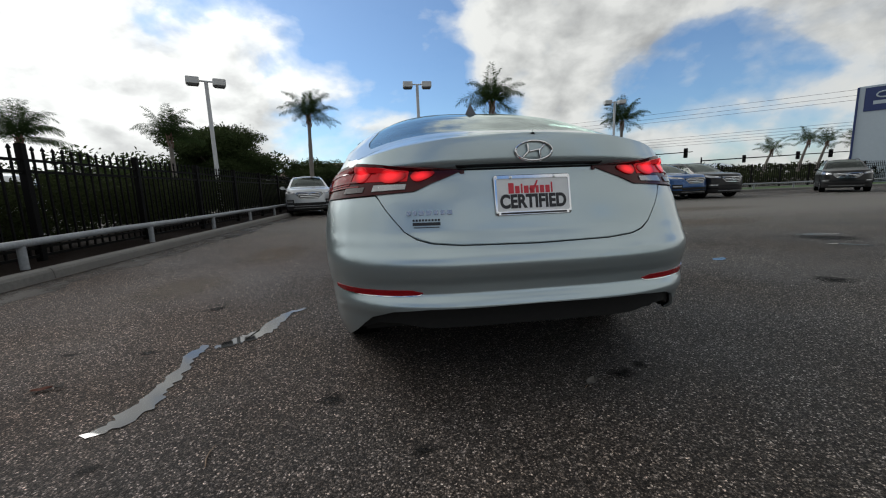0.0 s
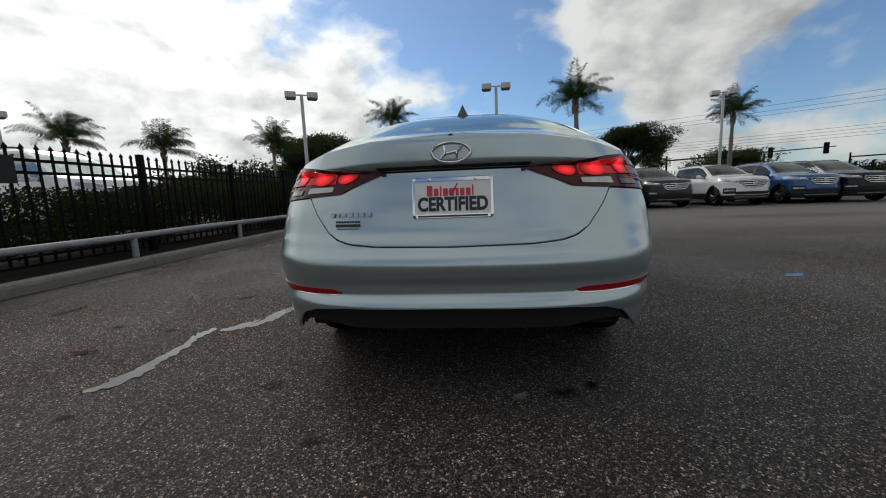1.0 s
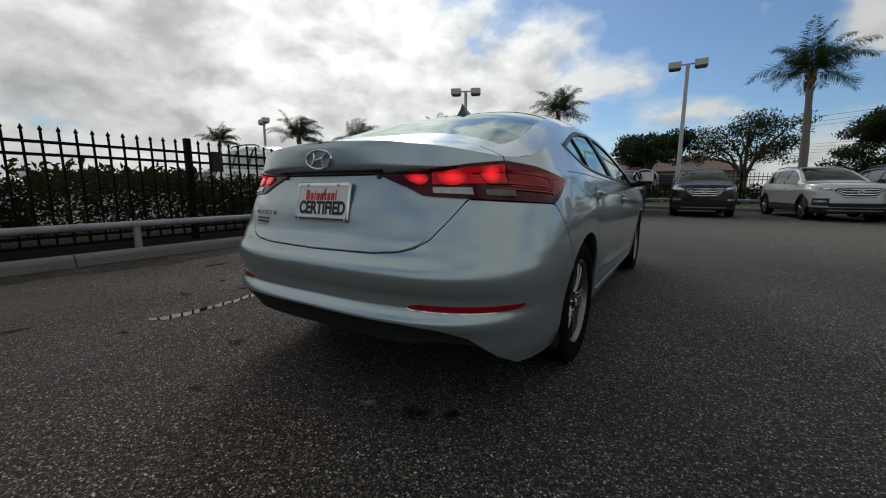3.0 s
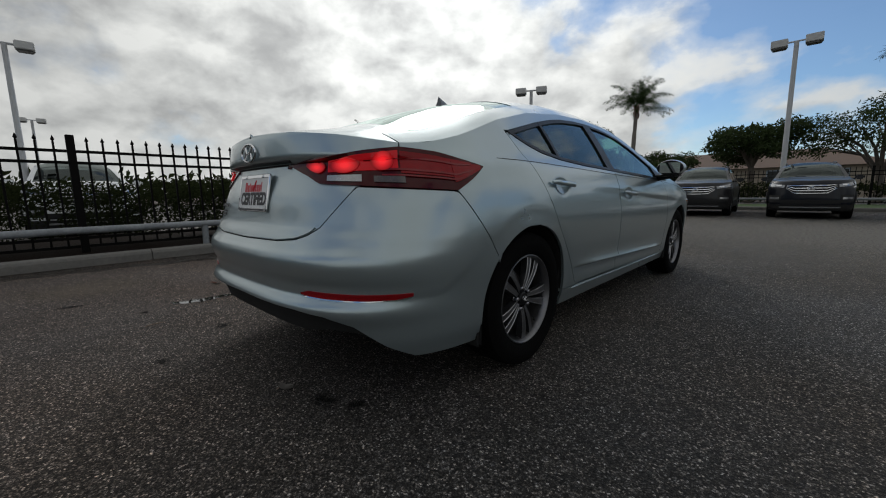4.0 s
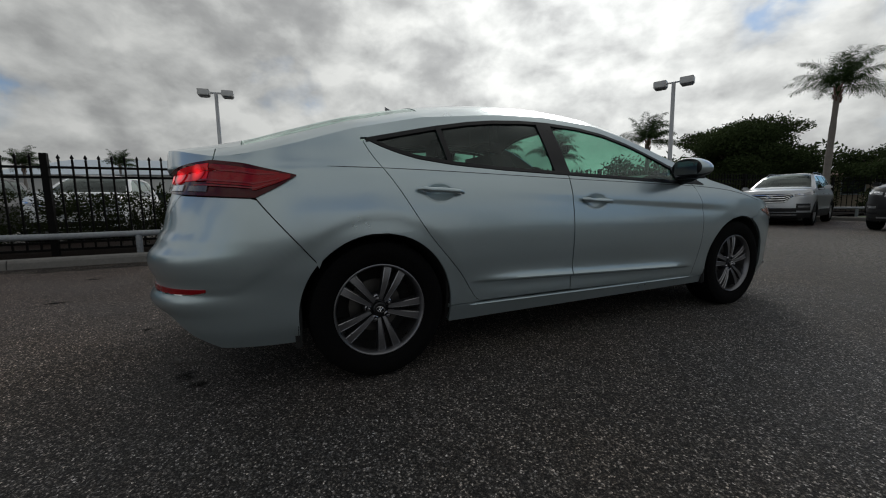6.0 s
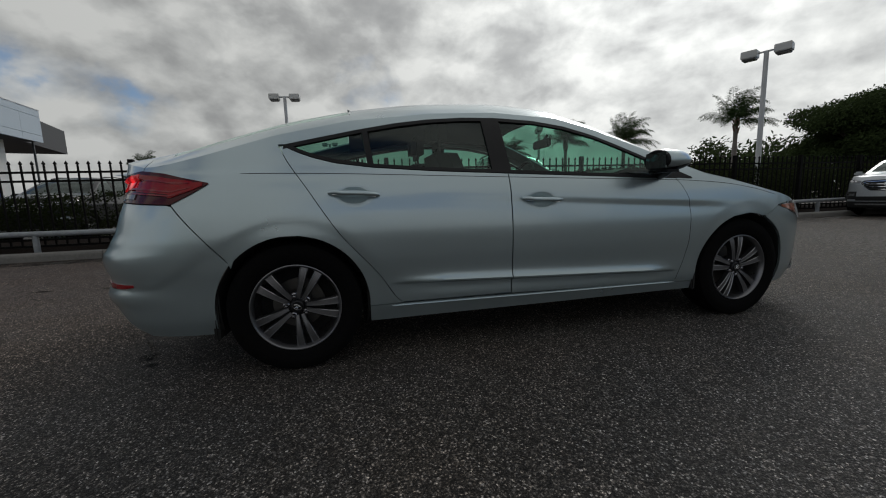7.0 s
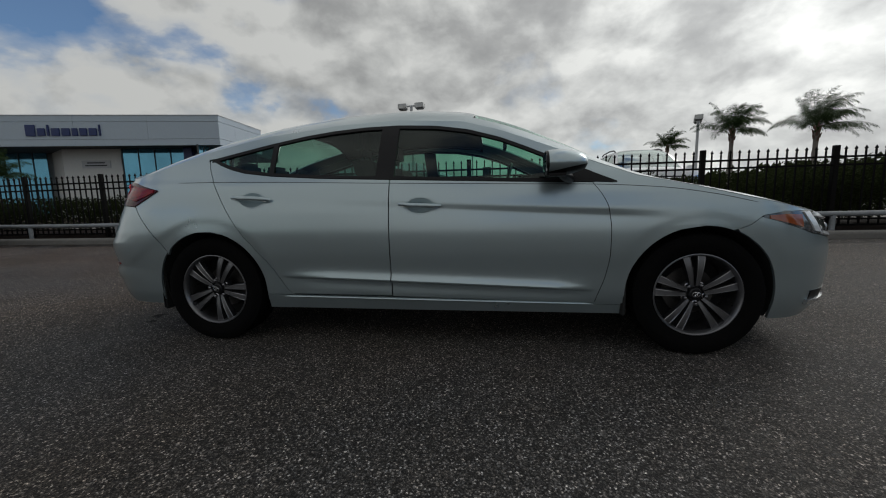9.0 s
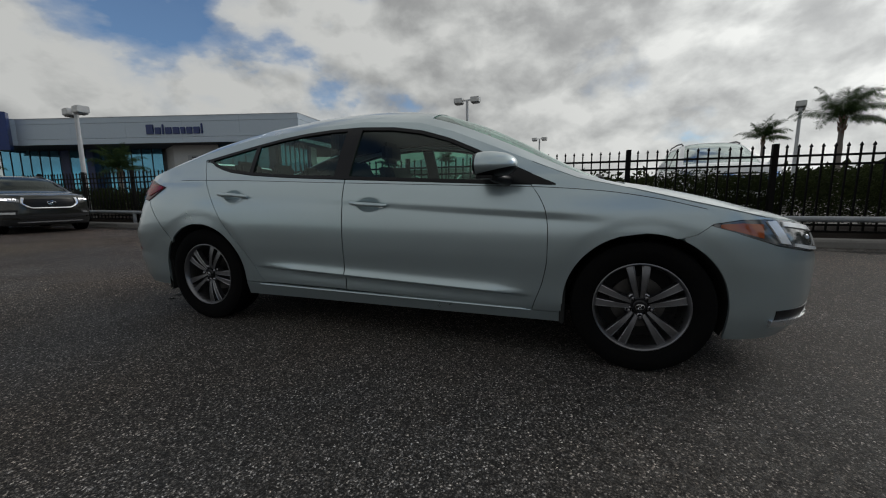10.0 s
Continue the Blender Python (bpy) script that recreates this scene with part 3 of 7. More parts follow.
FENCE_Y0 = -13.46
FENCE_LABEL = "black steel picket fence bay with spear tips"
first_bay = fence_bay(pose(FX, FENCE_Y0, 0.08), FENCE_LABEL)
for k in range(-8, 14):
    if k == 0:
        continue
    copy_thing(first_bay, pose(FX, FENCE_Y0 + BAY * k, 0.08))
for k in range(18):
    copy_thing(first_bay, pose(-5.4 + BAY * k, BY + 4.2, 0.08, 0, 0, -90))

# ---- the silver saloon ----
def low_crease(y):
    return 0.405 - 0.037 * (y - 1.5)


def shoulder(y):
    return 0.825 - 0.055 * (y - 2.25)


def saloon_skin():
    width = curve((0.75, 0.893), (1.0, 0.90), (1.6, 0.888), (2.4, 0.89), (3.2, 0.888), (3.65, 0.895), (3.9, 0.886))
    prof = curve((0.15, -0.07), (0.22, -0.05), (0.30, -0.028), (0.42, -0.018), (0.55, -0.004), (0.65, 0.0), (0.75, -0.007), (0.83, -0.022), (0.90, -0.044),
                 (0.945, -0.064), (0.98, -0.088), (1.05, -0.128), (1.15, -0.19), (1.25, -0.258), (1.33, -0.325), (1.42, -0.42))
    yr = curve((0.18, 0.13), (0.28, 0.08), (0.355, 0.055), (0.395, 0.030), (0.41, 0.028), (0.425, 0.034), (0.46, 0.057), (0.49, 0.055), (0.53, 0.04), (0.57, 0.032), (0.60, 0.040),
               (0.62, 0.056), (0.64, 0.070), (0.66, 0.079), (0.70, 0.100), (0.80, 0.121), (0.90, 0.15), (0.938, 0.156), (0.952, 0.128), (0.97, 0.119), (1.0, 0.119), (1.04, 0.120), (1.056, 0.122), (1.068, 0.130), (1.2, 0.15))
    yf = curve((0.15, 4.42), (0.25, 4.52), (0.40, 4.565), (0.52, 4.57), (0.58, 4.56), (0.66, 4.53), (0.74, 4.46), (0.84, 4.35))
    nr = curve((0.2, 3.2), (0.6, 3.2), (0.84, 2.8), (0.98, 2.5), (1.1, 2.4))
    nf = curve((0.2, 2.6), (0.6, 2.4), (0.8, 2.3))
    rail = [(0.0, 0.08, 1.062), (0.34, 0.12, 1.058), (0.55, 0.20, 1.035), (0.73, 0.35, 1.0), (0.77, 0.45, 1.003), (0.76, 0.60, 1.035), (0.72, 0.75, 1.082), (0.7, 0.94, 1.145), (0.66, 1.3, 1.232),
            (0.6, 1.75, 1.288), (0.57, 2.12, 1.302), (0.6, 2.5, 1.272), (0.66, 2.72, 1.205), (0.7, 2.85, 1.152), (0.74, 3.0, 1.09), (0.8, 3.2, 1.005), (0.83, 3.4, 0.925), (0.85, 3.6, 0.880),
            (0.85, 3.9, 0.805), (0.72, 4.13, 0.742), (0.45, 4.42, 0.690), (0.2, 4.5, 0.675), (0.0, 4.52, 0.670)]
    zc = curve((0.05, 1.062), (0.2, 1.078), (0.35, 1.10), (0.5, 1.135), (0.7, 1.20), (1.0, 1.29), (1.4, 1.37), (1.8, 1.415), (2.1, 1.425), (2.45, 1.40), (2.75, 1.318),
               (3.05, 1.185), (3.35, 1.022), (3.5, 0.952), (3.6, 0.92), (3.75, 0.895), (4.0, 0.84), (4.2, 0.785), (4.4, 0.73), (4.52, 0.672))

    def relief(y, z):
        # pressed crease low on the doors, and a shoulder line below the belt
        out = 0.0
        if 1.3 < y < 3.35:
            win = min(1.0, max(0.0, (y - 1.45) / 0.3)) * min(1.0, max(0.0, (3.2 - y) / 0.2))
            q = z - low_crease(y)
            out += 0.023 * win * (math.exp(-q / 0.025) if q > 0 else max(0.0, 1 + q / 0.012) - 0.22 * math.exp(-((q + 0.03) / 0.03) ** 2))
        if 1.5 < y < 3.62:
            win = min(1.0, max(0.0, (y - 1.6) / 0.8)) * min(1.0, max(0.0, (3.6 - y) / 0.3))
            q = z - shoulder(y)
            k = min(1.0, max(0.0, -q / 0.048))
            out -= 0.0078 * win * k * k * (3 - 2 * k) * math.exp(min(0.0, q + 0.048) / 0.10)
        # a flared lip over each wheel; behind the rear wheel it runs on into the bumper's lower crease
        for yc, wide, deep in ((1.0, 0.095, 0.0036), (3.70, 0.080, 0.0022)):
            k = (0.352 + wide - math.hypot(y - yc, z - 0.318)) / 0.055
            if yc < 2 and y < 0.78:
                k = max(k, (0.480 + 0.60 * max(0.0, y - 0.42) - z) / 0.035)
            k = min(1.0, max(0.0, k))
            out -= deep * k * k * (3 - 2 * k)
        # pressed bowls behind the door handles
        for yc, zc_ in ((1.302, 0.846), (2.29, 0.795)):
            b = 1 - ((y - yc) / 0.075) ** 2 - ((z - zc_) / 0.042) ** 2
            if b > 0:
                out -= 0.017 * b
        return out
    return Skin(0.75, 3.9, width, prof, yr, yf, nr, nf, rail, zc, relief)


ARCH_R, ARCH_F, ARCH_RAD, AXLE_Z = 1.0, 3.70, 0.352, 0.318


def arch_z(y, yc, low):
    d = abs(y - yc)
    return max(low, AXLE_Z + math.sqrt(ARCH_RAD ** 2 - d * d)) if d < ARCH_RAD else low


def arch_dy(z):
    return math.sqrt(max(ARCH_RAD ** 2 - max(z - AXLE_Z, 0.0) ** 2, 0.0))


def text_mesh(body, size, mat, parent, m, label="", extrude=0.0006, squeeze=1.0, name="lettering"):
    cu = bpy.data.curves.new(name, "FONT")
    cu.body, cu.size, cu.align_x, cu.align_y, cu.extrude, cu.offset = body, size, "CENTER", "CENTER", extrude, size * 0.042
    ob = bpy.data.objects.new(name, cu)
    scene.collection.objects.link(ob)
    bpy.context.view_layer.update()
    me = bpy.data.meshes.new_from_object(ob.evaluated_get(bpy.context.evaluated_depsgraph_get()))
    bpy.data.objects.remove(ob)
    me.materials.clear()
    me.materials.append(mat)
    ob = new(name, me)
    if parent:
        ob.parent = parent
    ob.matrix_basis = m @ Matrix.Diagonal((squeeze, 1, 1, 1))
    if label:
        ob["label"] = label
    return ob


def tyre_mesh(r=0.316, rim=0.208, w=0.21):
    bm = bmesh.new()
    h = w / 2
    add_lathe(bm, [(-h * 0.75, rim - 0.005), (-h * 0.95, rim + 0.02), (-h, rim + 0.05), (-h * 0.98, r - 0.03), (-h * 0.86, r - 0.008), (-h * 0.6, r), (-0.03, r), (-0.028, r - 0.006), (-0.022, r - 0.006), (-0.02, r),
                   (0.02, r), (0.022, r - 0.006), (0.028, r - 0.006), (0.03, r), (h * 0.6, r), (h * 0.86, r - 0.008), (h * 0.98, r - 0.03), (h, rim + 0.05), (h * 0.98, rim + 0.045), (h * 0.97, rim + 0.022), (h * 0.93, rim + 0.016), (h * 0.75, rim - 0.005)], 64)
    return bm


def wheel(parent, m, name="wheel"):
    """Five pairs of machined spokes in a grey rim; the wheel's face looks along +x."""
    root = new(name)
    root.parent, root.matrix_basis = parent, m
    part("tyre", tyre_mesh(), RUBBER, root)
    part("rim", lathe([(-0.08, 0.214), (0.02, 0.209), (0.076, 0.214), (0.084, 0.226), (0.092, 0.2265), (0.093, 0.222), (0.088, 0.216), (0.06, 0.208), (-0.07, 0.203)], 56), SPOKE, root, "dark alloy rim")
    # lining paler than the rim: light falling into the barrel, put into its colour
    part("rim_barrel", lathe([(0.058, 0.2068), (0.0, 0.2015), (-0.055, 0.2005)], 48), ALLOY, root)
    part("barrel", lathe([(-0.06, 0.0), (-0.06, 0.205)], 40), LINER, root)
    part("brake_disc", lathe([(-0.02, 0.0), (-0.02, 0.135), (-0.032, 0.135), (-0.032, 0.0)], 40), STEEL, root)
    for k in range(5):
        for sgn in (-1, 1):
            bm = bmesh.new()
            a = math.tau * k / 5 + math.pi / 2
            ca, sa = math.cos(a), math.sin(a)
            P = []
            for i in range(9):
                t = i / 8
                r = 0.045 + 0.169 * t
                mid = sgn * (0.0128 + 0.0270 * t)
                hw_ = 0.0102 + 0.0110 * t
                zx = 0.066 + 0.014 * math.sin(t * math.pi * 0.75) - 0.006 * t
                row = []
                for dv, dz in ((-hw_ * 1.25, -0.03), (-hw_, -0.001), (-hw_ * 0.86, 0.001), (-hw_ * 0.72, -0.002), (hw_ * 0.72, -0.002), (hw_ * 0.86, 0.001), (hw_, -0.001), (hw_ * 1.25, -0.03)):
                    q = mid + dv
                    row.append(Vector((zx + dz, r * ca - q * sa, r * sa + q * ca)))
                P.append(row)
            add_grid(bm, P, 0)
            for f in bm.faces:
                f.material_index = 0
            bmesh.ops.recalc_face_normals(bm, faces=bm.faces)
            ob = part("spoke", bm, SPOKE, root)
            ob.data.materials.append(ALLOY_DARK)
            ob.data.materials.append(ALLOY)
            for i, p in enumerate(ob.data.polygons):
                p.material_index = (1, 2, 2, 0, 2, 2, 1)[i % 7]
    part("hub", lathe([(0.02, 0.078), (0.042, 0.074), (0.046, 0.052), (0.05, 0.036), (0.07, 0.032), (0.074, 0.026), (0.075, 0.0)], 32), ALLOY_DARK, root)
    part("cap", lathe([(0.074, 0.0285), (0.078, 0.026), (0.079, 0.0)], 28), BLACK_TRIM, root)
    bm = bmesh.new()
    add_tube(bm, [(0.0795, 0.021 * math.cos(t), 0.013 * math.sin(t)) for t in [k * math.tau / 20 for k in range(21)]], 0.0016, 6)
    add_tube(bm, [(0.0795, -0.010, -0.010), (0.0795, -0.003, 0.0), (0.0795, -0.004, 0.011)], 0.0018, 6)
    add_tube(bm, [(0.0795, 0.010, 0.010), (0.0795, 0.003, 0.0), (0.0795, 0.004, -0.011)], 0.0018, 6)
    add_tube(bm, [(0.0795, -0.004, 0.002), (0.0795, 0.004, -0.002)], 0.0016, 6)
    part("emblem", bm, CHROME, root)
    for k in range(5):
        a = math.tau * (k + 0.5) / 5 + math.pi / 2
        bm = lathe([(0.03, 0.0175), (0.056, 0.0175), (0.058, 0.0125), (0.072, 0.0115), (0.077, 0.007), (0.078, 0.0)], 12)
        bmesh.ops.translate(bm, verts=bm.verts, vec=(0, 0.055 * math.cos(a), 0.055 * math.sin(a)))
        part("lug_nut", bm, NUT, root)
    for ob in root.children:
        if not ob.name.startswith("tyre"):
            ob.data.transform(Matrix.Diagonal((1, 0.935, 0.935, 1)))
    return root


def ellipse_emblem(parent, m, a, b, mat=CHROME):
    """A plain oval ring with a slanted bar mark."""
    bm = bmesh.new()
    add_tube(bm, [(a * math.cos(t), b * math.sin(t), 0) for t in [k * math.tau / 40 for k in range(41)]], b * 0.13, 8)
    for s in (1, -1):
        add_tube(bm, [(s * a * 0.58, -s * b * 0.62 * -1, 0), (s * a * 0.30, s * b * 0.05, 0.001), (s * a * 0.36, -s * b * 0.72, 0)], [b * 0.10, b * 0.16, b * 0.11], 8)
    add_tube(bm, [(-a * 0.32, -b * 0.12, 0.001), (a * 0.32, b * 0.12, 0.001)], b * 0.12, 8)
    ob = part("emblem", bm, mat, parent)
    ob.matrix_basis = m
    return ob


def rear_spot(S, x, z, off):
    """A pose on the rear face: local x to the right, y up the face, z outwards."""
    lo, hi = 0.0, 1.0
    for _ in range(40):
        m = (lo + hi) / 2
        lo, hi = (m, hi) if S.flat(m, z).x < abs(x) else (lo, m)
    sg = 1 if x >= 0 else -1
    p, du, dz = S.at(lo, z, off), S.flat(lo + 0.01, z) - S.flat(max(lo - 0.01, 0), z), S.flat(lo, z + 0.015) - S.flat(lo, z - 0.015)
    p, ex, ey = Vector((sg * p.x, p.y, p.z)), Vector((du.x, sg * du.y, 0)).normalized(), Vector((sg * dz.x, dz.y, dz.z))
    if lo < 0.01:
        ex = Vector((1, 0, 0))
    ez = ex.cross(ey).normalized()
    ey = ez.cross(ex)
    return Matrix(((ex.x, ey.x, ez.x, p.x), (ex.y, ey.y, ez.y, p.y), (ex.z, ey.z, ez.z, p.z), (0, 0, 0, 1)))


def saloon():
    S = saloon_skin()
    car = thing("sedan_car", pose(0, 0, 0), "silver four-door sedan with lit red tail lights on asphalt", "car")
    U = S.u
    G = 0.0025
    uflat = lambda y: U(0.868, y) if y > 3.9 else 1 + (y - 0.75) / 3.15 if y >= 0.75 else U(math.sqrt(max(0.0, 1 - ((0.75 - y) / 0.7) ** 3.0)) ** (2 / 3.0) * 0.885, y)
    R = S.rail
    u_n = U(0.73, 0.35)
    # trunk lid: face and top in one pressing
    seam = line((U(0, .09), 0.640), (U(0.30, .095), 0.645), (U(0.41, .105), 0.655), (U(0.47, .12), 0.672), (U(0.52, .14), 0.70), (U(0.57, .18), 0.765), (U(0.63, .23), 0.845), (1.0, 0.845))
    bm = bmesh.new()
    skin_patch(bm, S, 0.0, u_n, lambda u: seam(u) + G, R, 44, 40, sides=(1, -1))
    top_patch(bm, S, 0.01, u_n, -1, 1, 14, 40, by_u=True)
    y_n = S.rail_y(u_n)
    top_patch(bm, S, y_n, 0.47, -0.86, 0.86, 8, 30)
    bmesh.ops.remove_doubles(bm, verts=bm.verts, dist=0.0004)
    lid = part("trunk_lid", bm, SILVER, car)
    # dark groove above the plate and a painted crease below it
    part("recess", skin_bm(S, 0.0, U(0.30, .16), lambda u: 0.932, lambda u: 0.952, 12, 2, 0.002, 0.004, (1, -1)), BLACK_TRIM, lid)
    part("lid_ledge", skin_bm(S, 0.0, lambda z: U(0.455, 0.12) + (z - 0.66) * 0.9, lambda u: seam(u) + 0.004, lambda u: 0.700, 30, 6, 0.005, 0.005, (1, -1)), SILVER, lid)
    # rear bumper
    bump_top = line((U(0, .09), 0.640), (U(0.30, .095), 0.645), (U(0.41, .105), 0.655), (U(0.47, .12), 0.672), (U(0.52, .14), 0.70), (U(0.57, .18), 0.765), (U(0.63, .23), 0.845), (uflat(0.51), 0.825), (uflat(0.7345), 0.55), (uflat(0.77), 0.545))
    bump_bot = line((0, 0.408), (U(0.45, .05), 0.404), (U(0.60, .08), 0.392), (U(0.70, .14), 0.357), (U(0.80, .22), 0.275), (U(0.85, .32), 0.225), (1.2, 0.215))
    arch_left = lambda z: uflat(ARCH_R - arch_dy(min(z, 0.55))) - 0.002
    part("rear_bumper", skin_bm(S, 0.0, arch_left, bump_bot, lambda u: bump_top(u) - G, 70, 64, sides=(1, -1)), SILVER, car)
    part("diffuser", skin_bm(S, 0.0, U(0.80, .22), lambda u: bump_bot(u) - 0.004 - 0.10 * min(1.0, max(0.0, U(0.80, .22) - u) / 0.25), lambda u: bump_bot(u) + 0.006, 40, 4, -0.022, 0.02, (1, -1)), LINER, car, "black plastic lower bumper insert")
    ref_lo = line((U(.475, .063), 0.463), (U(.50, .065), 0.455), (U(.60, .085), 0.452), (U(.75, .16), 0.452), (U(.825, .25), 0.456), (U(.85, .30), 0.466))
    ref_hi = line((U(.475, .063), 0.466), (U(.52, .07), 0.476), (U(.70, .12), 0.476), (U(.85, .30), 0.4765))
    for s in (1, -1):
        part("reflector", skin_bm(S, U(.475, .063), U(.85, .30), ref_lo, ref_hi, 20, 4, 0.004, 0.008, (s,)), RED_LENS, car, "red rear reflector")
        part("reflector_edge", skin_bm(S, U(.475, .063), U(.85, .30), lambda u: ref_lo(u) - 0.004, lambda u: ref_lo(u) - 0.0005, 20, 1, 0.003, 0.004, (s,)), CHROME, car)
    # tail lamps wrapping from the lid on to the flank
    t_in, t_out = U(0.27, 0.165), uflat(0.668)
    tlo = line((t_in, 0.934), (U(.40, .18), 0.885), (U(.46, .19), 0.856), (U(.63, .25), 0.846), (uflat(0.51), 0.826), (uflat(0.60), 0.872), (t_out, 0.914))
    thi = line((t_in, 0.938), (U(.5, .2), 0.955), (U(.62, .26), 0.970), (U(.73, .35), 0.982), (uflat(0.45), 0.965), (t_out, 0.918))
    mixz = lambda u, k: tlo(u) + (thi(u) - tlo(u)) * k
    for s in (1, -1):
        lamp = part("tail_lamp", skin_bm(S, t_in, t_out, tlo, thi, 48, 10, 0.006, 0.016, (s,)), RED_DARK, car, "wrap-around red tail lamp, lit")
        part("upper_lens", skin_bm(S, U(.50, .2), U(.735, .34), lambda u: mixz(u, .42), lambda u: mixz(u, .9), 30, 6, 0.0085, 0.004, (s,)), RED_GLOW, lamp)
        part("outer_lens", skin_bm(S, U(.74, .345), uflat(0.60), lambda u: mixz(u, .34), lambda u: mixz(u, .88), 24, 6, 0.0085, 0.004, (s,)), RED_LENS, lamp)
        part("side_lens", skin_bm(S, uflat(0.50), uflat(0.645), lambda u: mixz(u, .22), lambda u: mixz(u, .8), 10, 5, 0.010, 0.004, (s,)), RED_LENS, lamp)
        for a, b, k0, k1 in ((U(.385, .185), U(.485, .20), .36, .88), (U(.500, .21), U(.63, .25), .36, .90), (U(.655, .28), U(.725, .33), .40, .90)):
            lo = lambda u, a=a, b=b, k0=k0, k1=k1: mixz(u, (k0 + k1) / 2 - (k1 - k0) / 2 * math.sqrt(max(0.02, 1 - (2 * (u - a) / (b - a) - 1) ** 2)))
            hi = lambda u, a=a, b=b, k0=k0, k1=k1: mixz(u, (k0 + k1) / 2 + (k1 - k0) / 2 * math.sqrt(max(0.02, 1 - (2 * (u - a) / (b - a) - 1) ** 2)))
            part("lit_lamp", skin_bm(S, a, b, lo, hi, 14, 6, 0.0125, 0.004, (s,)), RED_LIT, lamp, "glowing red lamp")
        for k0, k1, ya, yb in ((.70, .755, U(.64, .26), uflat(0.585)), (.40, .45, U(.69, .30), uflat(0.60)), (.26, .30, U(.69, .30), uflat(0.575))):
            part("light_guide", skin_bm(S, ya, yb, lambda u, k0=k0: mixz(u, k0), lambda u, k1=k1: mixz(u, k1), 24, 1, 0.0115, 0.003, (s,)), RED_STRIP, lamp)
        part("reversing_lens", skin_bm(S, U(.50, .20), U(.64, .25), lambda u: mixz(u, .10), lambda u: mixz(u, .30), 14, 3, 0.010, 0.004, (s,)), CLEAR_LENS, lamp, "clear reversing lens")
        part("indicator_lens", skin_bm(S, U(.67, .28), U(.755, .35), lambda u: mixz(u, .10), lambda u: mixz(u, .26), 12, 3, 0.010, 0.004, (s,)), SMOKED, lamp, "clear indicator lens")
    # flanks
    edge_y = curve((0.285, 1.56), (0.298, 1.52), (0.32, 1.49), (0.36, 1.462), (0.44, 1.412), (0.50, 1.365), (0.575, 1.30), (0.66, 1.23), (0.90, 1.078), (1.02, 1.0), (1.05, 0.985), (1.083, 0.972))
    Y = lambda u: 0.75 + (u - 1) * 3.15 if u <= 2 else 3.9 + 0.868 * math.tan((u - 2) * math.pi / 2)
    dlo_bot = line((0.985, 1.094), (1.05, 1.062), (1.12, 1.035), (1.22, 1.008), (1.4, 0.984), (1.7, 0.962), (2.1, 0.943), (2.93, 0.906), (3.2, 0.897), (3.31, 0.890))
    dlo_top = line((0.985, 1.096), (1.15, 1.135), (1.35, 1.182), (1.55, 1.222), (1.72, 1.246), (1.92, 1.261), (2.12, 1.263), (2.35, 1.248), (2.54, 1.215), (2.72, 1.158), (2.86, 1.097), (3.0, 1.032), (3.2, 0.940), (3.31, 0.892))
    f_lo = line((uflat(3.83), 0.6445), (U(0.868, 3.955), 0.716), (U(.80, 4.05), 0.7335), (U(.70, 4.15), 0.733))
    q_lo = line((u_n, 0.90), (uflat(0.51), 0.828), (uflat(0.7345), 0.5525))
    for s in (1, -1):
        bm = bmesh.new()
        skin_patch(bm, S, u_n + 0.004, uflat(0.962), lambda u: (q_lo(u) + G if u < uflat(0.7345) else arch_z(Y(u), ARCH_R, 0.2)), R, 40, 30, sides=(s,))
        skin_patch(bm, S, uflat(0.962), lambda z: uflat(edge_y(z) - 0.0025), lambda u: 0.668, lambda u: 1.083, 10, 20, sides=(s,))
        skin_patch(bm, S, lambda z: uflat(ARCH_R + arch_dy(z)), lambda z: uflat(edge_y(z) - 0.0025), lambda u: 0.295, lambda u: 0.668, 10, 24, sides=(s,))
        skin_patch(bm, S, uflat(0.962), uflat(3.1796), lambda u: dlo_top(Y(u)) + 0.004, R, 60, 5, sides=(s,))
        bmesh.ops.remove_doubles(bm, verts=bm.verts, dist=0.0003)
        part("quarter_panel", bm, SILVER, car)
        door = part("rear_door", skin_bm(S, lambda z: uflat(edge_y(z) + 0.002), uflat(2.112), lambda u: 0.300 - 0.008 * (Y(u) - 1.5), lambda u: dlo_bot(Y(u)) - 0.004, 50, 70, sides=(s,), via=((lambda u: low_crease(Y(u)) - 0.014, 0.12), (lambda u: low_crease(Y(u)), 0.18), (lambda u: shoulder(Y(u)) - 0.048, 0.62), (lambda u: shoulder(Y(u)), 0.76))), SILVER, car)
        aseam = curve((0.24, 3.195), (0.30, 3.212), (0.42, 3.252), (0.54, 3.270), (0.65, 3.271), (0.76, 3.258), (0.83, 3.228), (0.90, 3.178))
        fdoor = part("front_door", skin_bm(S, uflat(2.118), lambda z: uflat(aseam(z) - 0.002), lambda u: 0.292 - 0.024 * (Y(u) - 2.1), lambda u: dlo_bot(Y(u)) - 0.004, 50, 70, sides=(s,), via=((lambda u: low_crease(Y(u)) - 0.014, 0.12), (lambda u: low_crease(Y(u)), 0.18), (lambda u: shoulder(Y(u)) - 0.048, 0.62), (lambda u: shoulder(Y(u)), 0.76))), SILVER, car)
        bm = bmesh.new()
        a_left = lambda z: uflat(aseam(z) + 0.002)
        skin_patch(bm, S, a_left, uflat(3.70), lambda u: 0.670, lambda u: R(u) - 0.003, 30, 26, rim=0, sides=(s,))
        skin_patch(bm, S, a_left, lambda z: uflat(ARCH_F - arch_dy(z)), lambda u: 0.262, lambda u: 0.670, 30, 24, rim=0, sides=(s,))
